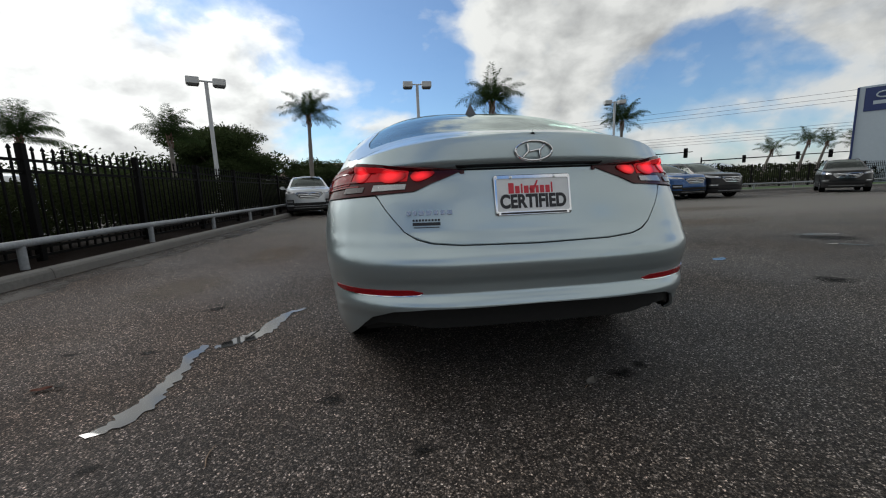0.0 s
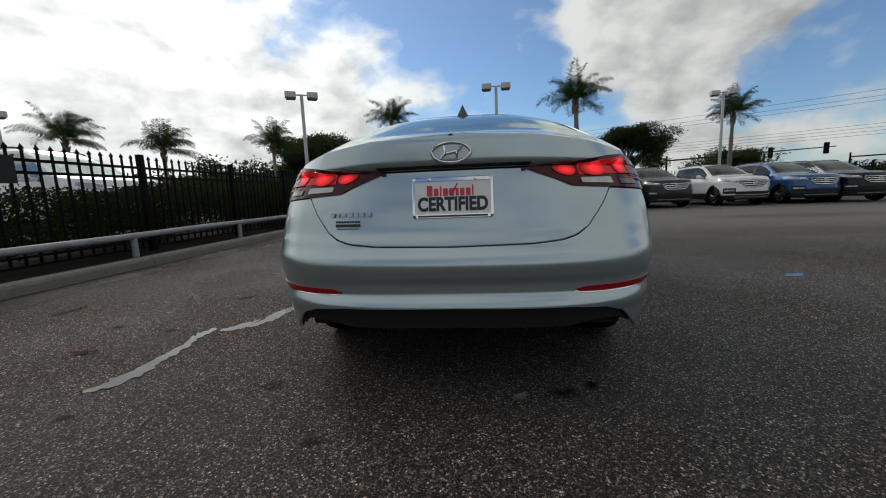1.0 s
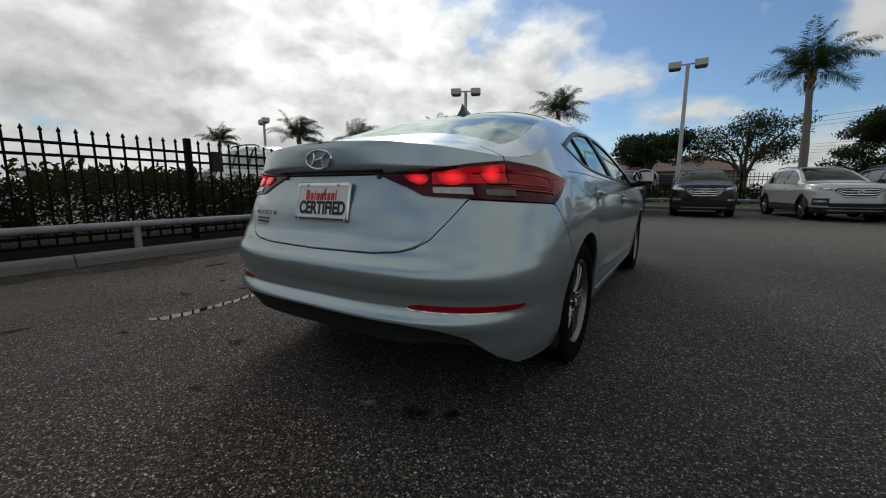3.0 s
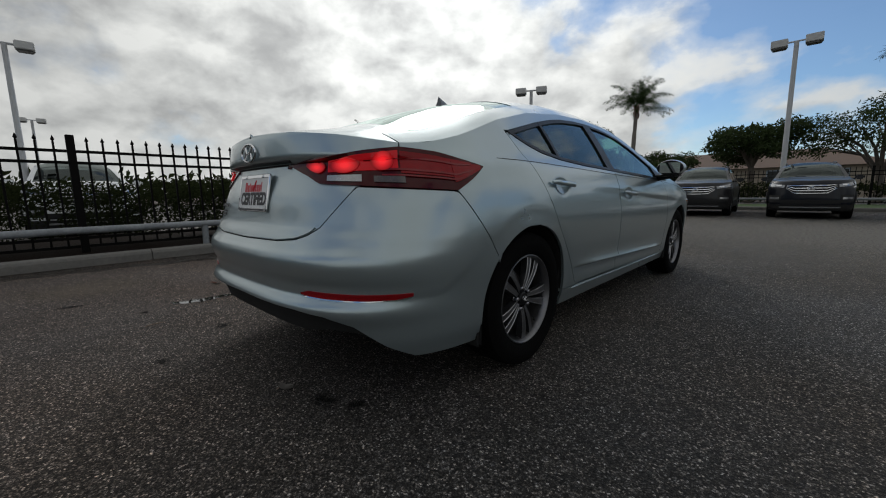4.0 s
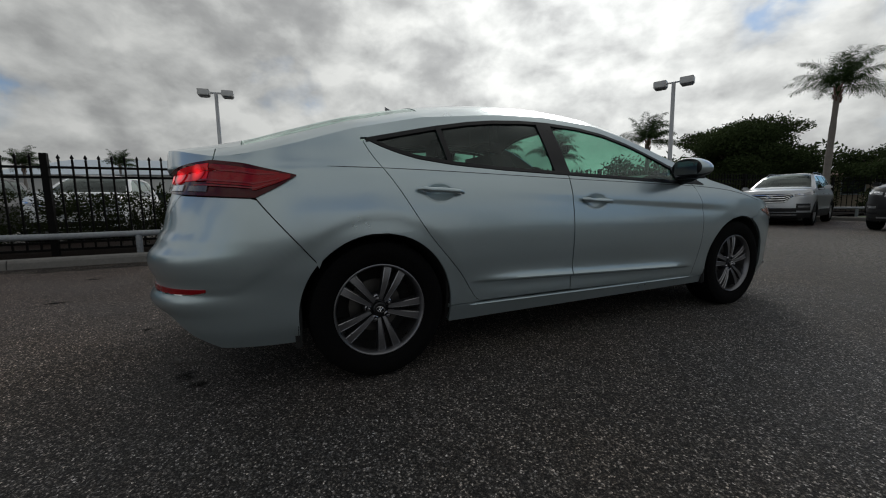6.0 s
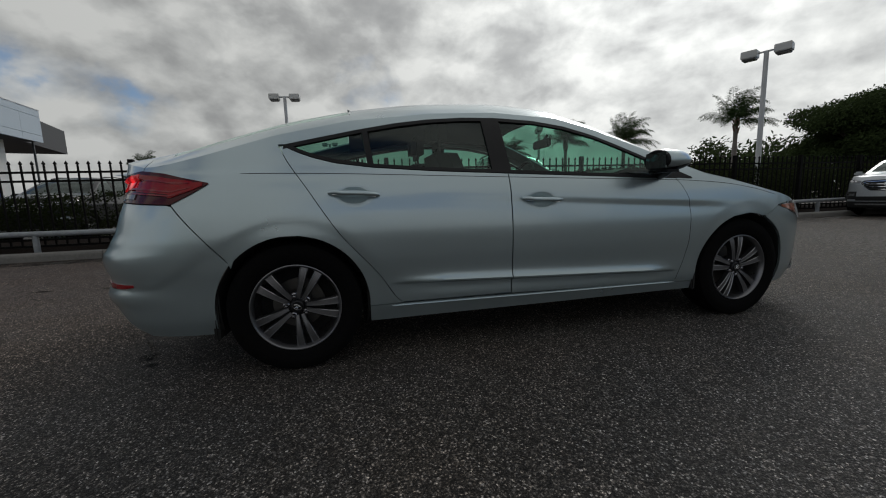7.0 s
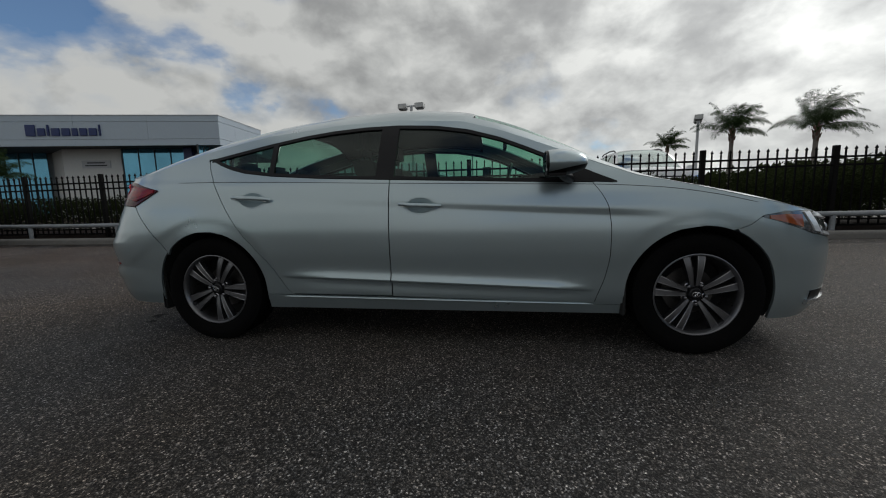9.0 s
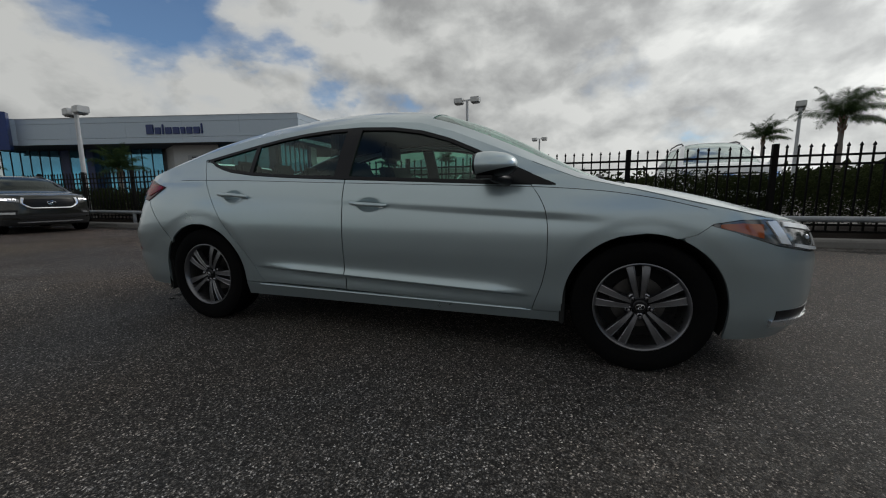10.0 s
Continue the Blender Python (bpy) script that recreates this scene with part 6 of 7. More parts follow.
def oak(x, y, h, r, seed, trunk=1.5, label="broad dark-leaved oak with an uneven crown", leaves=26000, leaf=0.17, dome=0):
    rng = random.Random(seed)
    root = thing("oak_tree", pose(x, y, 0), label, "tree", "oaks beyond the fence")
    bm = bmesh.new()
    add_tube(bm, [(0, 0, 0), (0.05, 0.03, trunk * 0.5), (0, 0.06, trunk)], [0.20, 0.15, 0.14], 9)
    blobs = []
    nlimb = 8
    for k in range(nlimb):
        a = math.tau * k / nlimb + rng.uniform(-0.3, 0.3)
        reach, hh = r * rng.uniform(0.30, 0.76), rng.uniform(0.22, 0.95)
        e = Vector((math.cos(a) * reach, math.sin(a) * reach, trunk + (h - trunk) * hh * (1.05 - 0.35 * reach / r)))
        m1 = Vector((e.x * 0.35, e.y * 0.35, trunk + (e.z - trunk) * 0.55))
        add_tube(bm, [(0, 0.05, trunk * 0.9), m1, e], [0.10, 0.065, 0.02], 6)
        blobs.append((e, r * rng.uniform(0.28, 0.42)))
        for _ in range(3):
            f = e + Vector((rng.uniform(-1, 1), rng.uniform(-1, 1), rng.uniform(-0.5, 0.5))) * r * 0.34
            f.z = min(f.z, h - 0.15)
            add_tube(bm, [m1, (m1 + f) / 2 + Vector((0, 0, 0.15)), f], [0.045, 0.03, 0.01], 5)
            blobs.append((f, r * rng.uniform(0.16, 0.30)))
    for k in range(11):
        a, q = math.tau * k / 11 + rng.uniform(-0.2, 0.2), r * rng.uniform(0.45, 0.85)
        blobs.append((Vector((math.cos(a) * q, math.sin(a) * q, trunk + (h - trunk) * rng.uniform(0.22, 0.50))), r * rng.uniform(0.16, 0.28)))
    for k in range(dome):
        f, a = rng.uniform(0.1, 1.4), rng.uniform(0, math.tau)
        q = r * 0.70 * math.cos(f)
        blobs.append((Vector((math.cos(a) * q, math.sin(a) * q, trunk + (h - trunk) * (0.18 + 0.66 * math.sin(f)))), r * rng.uniform(0.20, 0.32)))
    blobs.append((Vector((0, 0, h - r * 0.3)), r * 0.34))
    part("trunk", bm, BARK, root)
    quads = []
    tot = sum(b[1] ** 2 for b in blobs)
    for c, br in blobs:
        for _ in range(int(leaves * br * br / tot)):
            d = rand_dir(rng)
            p = c + Vector((d.x, d.y, d.z * 0.50)) * br * rng.uniform(0.35, 1.0) ** 0.6 * rng.uniform(0.85, 1.28)
            n = rand_dir(rng)
            s = n.orthogonal().normalized()
            quads.append((p, n, s, leaf * rng.uniform(0.7, 1.5), leaf * rng.uniform(0.4, 0.75)))
    ob = new("crown", leaf_mesh("crown", quads, OAK))
    ob.parent = root
    return root


palm(-4.55, 19.2, 4.5, 1, 0.76, (0.1, 0.0))
palm(5.1, 19.35, 5.05, 2, 1.0, (-0.15, 0.1), "tall queen palm with a bent trunk and windswept fronds", gust=2.0)
palm(13.6, 21.5, 4.35, 3, 0.8, (0.1, 0.1))
palm(-16.3, 12.85, 3.4, 4, 0.78)
palm(-13.0, 13.85, 2.95, 5, 0.72)
palm(-9.25, 15.8, 3.2, 6, 0.68)
palm(-26, 14.0, 3.9, 8, 0.7)
palm(-13.0, -22.1, 2.3, 9, 0.85, label="stout palm in front of the showroom glass")
palm(-13.0, -37.0, 2.8, 10, 0.9, label="low palm beside the showroom")
palm(-26.4, -11.2, 3.1, 14, 0.6, label="low stout palm beside the showroom")
palm(-37.5, -9.9, 4.2, 15, 0.7, label="small palm in front of the distant white building")
for k, (x, y, h) in enumerate(((42.0, 39.0, 3.5), (44.7, 37.3, 4.3), (46.7, 37.0, 4.1), (48.9, 35.8, 3.8))):
    palm(x, y, h, 20 + k, 1.05, (0.7, -0.4), "distant palm bending in the wind", 13)
oak(-13.4, 31.0, 6.3, 3.9, 31, 1.2, leaves=60000, leaf=0.16, dome=34)
oak(-7.0, 33, 3.7, 2.6, 32, leaves=14000, leaf=0.15, dome=10)
oak(-0.8, 27.2, 4.6, 2.5, 33, 2.1, label="small oak beside the house", leaves=8500)
oak(4.1, 27.6, 5.2, 2.9, 34, label="light-crowned tree with a forked trunk", leaves=6500, leaf=0.15)
oak(8.9, 23.4, 4.6, 2.5, 35, 1.0, leaves=36000, leaf=0.12, dome=34)
oak(16.2, 26.0, 3.0, 1.7, 36, 1.2, leaves=14000, leaf=0.13, dome=8)
oak(29.9, 50.4, 4.8, 5.5, 37, leaves=4500, leaf=0.3)
oak(-13, 33, 4.6, 5.0, 38, leaves=4500, leaf=0.28)
oak(-21, 31, 4.2, 5.0, 39, leaves=4500, leaf=0.28)


def hedge(name, x0, x1, y0, y1, h, count, seed, label, leaf=0.09, mat=None):
    """An uneven clipped hedge of small leaves on thin stems."""
    rng = random.Random(seed)
    quads = []
    for _ in range(count):
        x, y = rng.uniform(x0, x1), rng.uniform(y0, y1)
        top = h * (0.90 + 0.16 * noise.noise((x * 0.8, y * 0.8, seed)) + 0.10 * noise.noise((x * 2.7, y * 2.7, seed)))
        z = 0.10 + top * (0.16 + 0.84 * rng.random() ** 0.8)
        if noise.noise((x * 1.3, y * 1.6, z * 1.5 + seed)) < -0.31:
            continue
        n = rand_dir(rng)
        quads.append((Vector((x, y, z)), n, n.orthogonal().normalized(), leaf * rng.uniform(0.7, 1.5), leaf * rng.uniform(0.4, 0.8)))
    return tagged(new(name, leaf_mesh(name, quads, mat or HEDGE)), label, "hedge", kind="stuff")


hedge("hedge", -6.7, -5.5, -15, 3.6, 1.06, 70000, 3, "dark green hedge growing behind the black fence", 0.052)
hedge("hedge", -6.8, -5.5, 3.5, 10.2, 1.14, 32000, 12, "dense dark green hedge behind the black fence", 0.052)
hedge("hedge", -8.2, -5.7, 9.0, 24, 1.42, 70000, 4, "tall dark shrubs beyond the fence", 0.06)
hedge("hedge", -5.0, 45, BY + 4.8, BY + 6.4, 1.0, 22000, 5, "low dark shrubs along the back fence", 0.16)
hedge("hedge", -40, -20, 18, 27, 2.4, 6000, 6, "distant dark bushes", 0.4)
hedge("hedge", 26, 70, 38, 52, 2.2, 7000, 7, "distant green bushes across the street", 0.5)
hedge("hedge", -60, -16, 40, 52, 4.2, 6000, 9, "distant line of dark trees", 0.6)
hedge("hedge", -60, -33, -12, 30, 2.6, 8000, 10, "distant low trees beyond the next lot", 0.5)
hedge("hedge", -24, -6, -17.5, -15.5, 1.2, 7000, 8, "dark planting in front of the showroom", 0.16)


# ---- showroom ----
PANEL_WHITE = plain("white_metal_panel", (0.43, 0.50, 0.565), 0.4, vary=0.05)
WALL_WHITE = plain("white_render", (0.68, 0.68, 0.66), 0.7, vary=0.06)
DEEP_BLUE = plain("deep_blue_panel", (0.012, 0.03, 0.13), 0.35)
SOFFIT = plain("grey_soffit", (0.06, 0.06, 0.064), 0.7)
SHOW_GLASS = plain("showroom_glass", (0.15, 0.43, 0.60), 0.03, 0.75, spec=0.9, vary=0.1, scale=0.6)
MULLION = plain("dark_mullion", (0.05, 0.055, 0.06), 0.5)


def showroom():
    """Three facade planes under one deep fascia; local x runs along the main front, y behind it."""
    corner, turn, Lf = Vector((-24.9, -18.75, 0)), 105.0, 25.5
    n = Vector((math.cos(radians(turn)), math.sin(radians(turn)), 0))
    a = corner - n * Lf
    root = thing("showroom", pose(a.x, a.y, 0, 0, 0, turn), "white-panelled car showroom with blue glass and a deep fascia", "building")
    H0, H1 = 5.4, 7.6

    def wing(m, length, count, depth, lift):
        fas = new("fascia")
        fas.parent, fas.matrix_basis = root, m
        for z0, z1 in ((H0, H0 + 0.46), (H0 + 0.48, H1 - 0.46), (H1 - 0.44, H1)):
            for k in range(count):
                part("panel", box(length * k / count + 0.004, length * (k + 1) / count - 0.004, 0.0, 0.12, z0, z1, 0.004), PANEL_WHITE, fas)
        part("coping", box(-0.02, length + 0.02, -0.03, 0.16, H1 + 0.001, H1 + 0.06, 0.01), POLE, fas)
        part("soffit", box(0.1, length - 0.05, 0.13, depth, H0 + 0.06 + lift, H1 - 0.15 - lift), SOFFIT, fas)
        return fas
    wing(pose(0, 0, 0), Lf, 5, 15, 0.0)
    right = pose(Lf, 0, 0, 0, 0, 82)
    wing(right, 6.7, 3, 6.0, 0.008)
    left = pose(0, 0, 0, 0, 0, 38) @ pose(-8, 0, 0)
    wing(left, 8.0, 2, 6.0, 0.016)

    def bay(m, x0, x1, y, count, low=2.5):
        b = new("window")
        b.parent, b.matrix_basis = root, m
        for k in range(count):
            p0, p1 = x0 + (x1 - x0) * k / count, x0 + (x1 - x0) * (k + 1) / count
            for z0, z1 in ((0.3, low), (low + 0.06, H0 + 0.05)):
                part("pane", box(p0 + 0.03, p1 - 0.03, y, y + 0.04, z0, z1), SHOW_GLASS, b)
            part("mullion", box(p0 - 0.03, p0 + 0.03, y - 0.05, y + 0.06, 0.0, H0 + 0.05), MULLION, b)
        part("transom", box(x0, x1, y - 0.04, y - 0.005, low, low + 0.06), MULLION, b)
    flat = pose(0, 0, 0)
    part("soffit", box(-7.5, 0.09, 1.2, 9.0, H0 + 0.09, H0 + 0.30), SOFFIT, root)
    part("wall", box(-0.88, 0.15, 4.25, 4.6, 0.0, H0 + 0.04), DEEP_BLUE, root, "deep blue wall between the windows")
    part("wall", box(-7.4, 10.0, 4.9, 5.1, 0.0, H0 + 0.045), WALL_WHITE, root)
    bay(flat, 16.95, 21.85, 2.3, 4)
    bay(right, -0.3, 3.95, 1.6, 6)
    bay(flat, 0.2, 9.9, 4.2, 9, 1.6)
    bay(flat, -7.2, -0.9, 4.2, 6, 1.6)
    part("wall", box(12.6, 16.9, 2.2, 9.0, 0.0, H0 + 0.058), WALL_WHITE, root, "white rendered wall block")
    bm = bmesh.new()
    foot = ((10.0, 4.6), (12.6, 2.21), (12.59, 8.9), (10.0, 8.9))
    lo, hi = [bm.verts.new((x, y, 0)) for x, y in foot], [bm.verts.new((x, y, H0 + 0.056)) for x, y in foot]
    for k in range(4):
        q = (k + 1) % 4
        bm.faces.new((lo[k], lo[q], hi[q], hi[k]))
    bm.faces.new(lo[::-1])
    bm.faces.new(hi)
    part("wall", bm, WALL_WHITE, root, "splayed white rendered wall", smooth=False)
    part("wall", box(0.5, 21.9, 9.05, 9.3, 0.0, H0 + 0.05), WALL_WHITE, root)
    for m, x0, x1, y0, y1 in ((flat, 21.95, 22.6, 1.6, 2.25), (flat, 2.7, 3.5, 3.4, 4.1), (right, 4.0, 4.4, 1.5, 1.9)):
        ob = part("column", box(x0, x1, y0, y1, 0, H0 + 0.055, 0.02), DEEP_BLUE, root, "deep blue column")
        ob.matrix_basis = m
    ob = part("wall", box(4.42, 5.6, 1.6, 5.5, 0, H0 + 0.05), WALL_WHITE, root)
    ob.matrix_basis = right
    ob = part("post", box(6.35, 6.45, 0.4, 0.5, 0, H0 + 0.05), MULLION, root)
    ob.matrix_basis = right
    fin = part("blue_fin", box(6.5, 7.7, -0.9, -0.035, 4.9, 8.1, 0.02), DEEP_BLUE, root, "deep blue sign fin")
    fin.matrix_basis = left
    # the dealer's name as plain raised bars
    sgn = new("sign")
    sgn.parent = root
    x = 12.1
    for w, h in ((0.62, 0.95), (0.50, 0.66), (0.16, 0.95), (0.54, 0.66), (0.54, 0.66), (0.38, 0.66), (0.48, 0.66), (0.52, 0.66), (0.14, 0.95)):
        part("letter_bar", box(x, x + w * 1.08, -0.09, -0.004, 6.12, 6.12 + h * 0.86, 0.03), DEEP_BLUE, sgn)
        x += w * 1.08 + 0.11
    plaque = part("wall_sign", box(14.0, 16.1, 2.12, 2.192, 3.95, 4.55, 0.01), POLE, root, "pale sign board on the wall")
    for k, (x0, x1) in enumerate(((14.4, 15.7), (14.25, 15.85))):
        part("letter_bar", box(x0, x1, 2.105, 2.118, 4.32 - 0.22 * k, 4.42 - 0.22 * k), MULLION, plaque)
    return root


showroom()


# ---- far things: sign tower, signals, wires, houses ----
def sign_tower():
    root = thing("sign_tower", pose(34.8, 23.5, 0, 0, 0, -53), "tall white sign tower with a deep blue panel", "sign")
    part("tower", box(-1.15, 1.15, -0.3, 0.3, 0, 7.0, 0.05), PANEL_WHITE, root)
    part("panel", box(-0.75, 1.12, -0.34, -0.305, 5.2, 6.85, 0.01), DEEP_BLUE, root, "deep blue panel")
    part("edge", box(-1.17, -1.04, -0.36, -0.305, 0.1, 6.95, 0.01), DEEP_BLUE, root)
    bm = bmesh.new()
    add_tube(bm, [(0.2 + 0.36 * math.cos(t), -0.36, 6.3 + 0.2 * math.sin(t)) for t in [k * math.tau / 24 for k in range(25)]], 0.045, 6)
    add_box(bm, -0.3, 0.75, -0.36, -0.345, 5.65, 5.9)
    part("mark", bm, PANEL_WHITE, root)
    return root


sign_tower()


def signal_mast(x, y, turn, h, reach, heads):
    root = thing("traffic_signal", pose(x, y, 0, 0, 0, turn), "black traffic signal mast with hanging lights", "traffic light", "traffic signals")
    part("pole", tube([(0, 0, 0), (0, 0, h + 0.6)], [0.16, 0.11], 10), FENCE_BLACK, root)
    part("arm", tube([(0, 0, h), (reach, 0, h + 0.35)], [0.10, 0.05], 8), FENCE_BLACK, root)
    for q in heads:
        z = h + 0.35 * q / reach
        hd = part("signal_head", box(q - 0.22, q + 0.22, -0.2, 0.12, z - 0.72, z + 0.5, 0.03), FENCE_BLACK, root)
        for k in range(3):
            bm = lathe([(-0.22, 0.0), (-0.22, 0.12), (-0.30, 0.13)], 12)
            bmesh.ops.rotate(bm, verts=bm.verts, cent=(0, 0, 0), matrix=Matrix.Rotation(radians(90), 3, "Z"))
            bmesh.ops.translate(bm, verts=bm.verts, vec=(q, 0, z + 0.27 - 0.38 * k))
            part("visor", bm, LINER, hd)
    return root


signal_mast(24.6, 53.3, -29, 3.9, 16, (10.5, 15.2))
signal_mast(52.1, 59.7, -29, 3.7, 22, (6, 13, 17))


def wires():
    for z, dy in ((9.6, 0), (9.1, 0.5), (8.7, 1.0), (6.5, 0.2), (6.2, 0.7), (5.9, 1.2), (5.6, 1.6)):
        a, b = Vector((-2, 74 + dy, z * 0.98)), Vector((75, 10 + dy, z * 1.02))
        pts = [a.lerp(b, t) + Vector((0, 0, -1.3 * 4 * t * (1 - t) * 0.5)) for t in [q / 16 for q in range(17)]]
        tagged(mesh_object("power_line", tube(pts, 0.016, 4), FENCE_BLACK), "thin black overhead power line", "power line", "overhead wires")


wires()
for x, y, t in ((-2, 74, 0), (75, 10.6, 0)):
    root = thing("utility_pole", pose(x, y, 0, 0, 0, 40), "wooden utility pole carrying wires", "utility pole")
    part("pole", tube([(0, 0, 0), (0, 0, 10.2)], [0.17, 0.12], 8), BARK, root)
    part("crossarm", box(-1.1, 1.1, -0.06, 0.06, 9.3, 9.5), BARK, root)
BEIGE = plain("beige_wall", (0.40, 0.34, 0.26), 0.8, vary=0.1)
ROOF_BROWN = plain("brown_shingle_roof", (0.16, 0.11, 0.085), 0.85, vary=0.25, scale=5)


def house(x, y, w, d, h, turn, wall_m, roof_m, label):
    root = thing("house", pose(x, y, 0, 0, 0, turn), label, "house")
    part("wall", box(-w / 2, w / 2, -d / 2, d / 2, 0, h), wall_m, root)
    bm = bmesh.new()
    e = 0.4
    P = [[Vector((sx * (w / 2 + e), sy * (d / 2 + e), h - 0.1)) for sx in (-1, 1)] for sy in (-1, 1)]
    r0, r1 = Vector((-w / 2 + d * 0.3, 0, h + d * 0.16)), Vector((w / 2 - d * 0.3, 0, h + d * 0.16))
    vs = [bm.verts.new(p) for p in (P[0][0], P[0][1], P[1][1], P[1][0], r0, r1)]
    for q in ((0, 1, 5, 4), (1, 2, 5), (2, 3, 4, 5), (3, 0, 4), (3, 2, 1, 0)):
        bm.faces.new([vs[i] for i in q])
    part("roof", bm, roof_m, root, smooth=False)
    for k in range(int(w / 3.2)):
        x0 = -w / 2 + 1.2 + k * 3.2
        wn = part("window", box(x0, x0 + 1.2, -d / 2 - 0.05, -d / 2 + 0.05, 0.9, 2.1), PANEL_WHITE, root)
        part("pane", box(x0 + 0.08, x0 + 1.12, -d / 2 - 0.07, -d / 2 - 0.052, 0.98, 2.02), DARK_PANE, wn)
    return root


DARK_PANE = plain("dark_window_pane", (0.02, 0.025, 0.03), 0.08)
house(-3.4, 41.8, 17, 9, 2.4, 4, BEIGE, ROOF_BROWN, "low beige house with a brown roof beyond the fence")
house(55.6, 64.1, 11, 7, 2.2, -34, WALL_WHITE, PANEL_WHITE, "long white building across the street")
house(-43, -11, 14, 10, 3.6, 80, WALL_WHITE, PANEL_WHITE, "distant white building beyond the next lot")


box_thing = thing("electrical_box", pose(FX, 2.45, 1.14), "small black electrical box fixed to the fence pickets", "electrical box")
part("case", box(0.014, 0.11, -0.08, 0.08, 0.0, 0.30, 0.008), FENCE_BLACK, box_thing)
part("lid", box(0.112, 0.122, -0.085, 0.085, -0.005, 0.305, 0.003), BLACK_PLASTIC, box_thing)


# ---- water lying on the asphalt ----
def puddle(name, outline, label, z=0.004):
    bm = bmesh.new()
    bm.faces.new([bm.verts.new((x, y, z)) for x, y in outline])
    return tagged(mesh_object(name, bm, WATER, smooth=False), label, "puddle")


def blob(cx, cy, rx, ry, turn, seed, n=40):
    out = []
    for k in range(n):
        a = math.tau * k / n
        r = 1 + 0.28 * noise.noise((math.cos(a) * 1.3, math.sin(a) * 1.3, seed)) + 0.18 * noise.noise((math.cos(a) * 4, math.sin(a) * 4, seed + 9))
        p = Matrix.Rotation(radians(turn), 2) @ Vector((rx * r * math.cos(a), ry * r * math.sin(a)))
        out.append((cx + p.x, cy + p.y))
    return out


def streak(pts, seed):
    """A ragged ribbon of water along a worn joint."""
    left, right = [], []
    n = 60
    for k in range(n + 1):
        t = k / n * (len(pts) - 1)
        i = min(int(t), len(pts) - 2)
        f = t - i
        x, y, w = (pts[i][q] * (1 - f) + pts[i + 1][q] * f for q in range(3))
        d = Vector((pts[i + 1][0] - pts[i][0], pts[i + 1][1] - pts[i][1])).normalized()
        s = Vector((-d.y, d.x))
        e = 0.02 * noise.noise((k * 0.35, seed, 0))
        wl, wr = (max(0.004, w * (1 + 0.7 * noise.noise((k * 0.6, seed, q)))) for q in (2.0, 5.0))
        left.append((x + s.x * (wl + e), y + s.y * (wl + e)))
        right.append((x - s.x * (wr - e), y - s.y * (wr - e)))
    return left + right[::-1]


puddle("puddle", streak([(-1.74, 0.09, 0.02), (-1.68, 0.18, 0.045), (-1.65, 0.30, 0.045), (-1.655, 0.42, 0.036), (-1.67, 0.56, 0.030), (-1.68, 0.70, 0.024), (-1.70, 0.84, 0.042), (-1.70, 0.95, 0.02)], 1.5), "thin ragged streak of water along a joint in the asphalt")
puddle("puddle", streak([(-1.63, 0.90, 0.02), (-1.56, 0.94, 0.05), (-1.48, 1.02, 0.06), (-1.42, 1.12, 0.055), (-1.40, 1.28, 0.055), (-1.37, 1.46, 0.03), (-1.25, 1.56, 0.018)], 4.2), "short ragged puddle where the joint widens")
puddle("puddle", blob(2.88, 2.27, 0.10, 0.05, 20, 2.0), "small shallow puddle on the asphalt")
puddle("puddle", streak([(4.75, 2.72, 0.010), (4.86, 2.66, 0.028), (4.95, 2.56, 0.034), (5.06, 2.44, 0.016)], 5.0), "narrow puddle on the asphalt")
puddle("puddle", streak([(5.25, 3.50, 0.012), (5.45, 3.42, 0.035), (5.8, 3.30, 0.02)], 6.0), "narrow puddle on the asphalt")


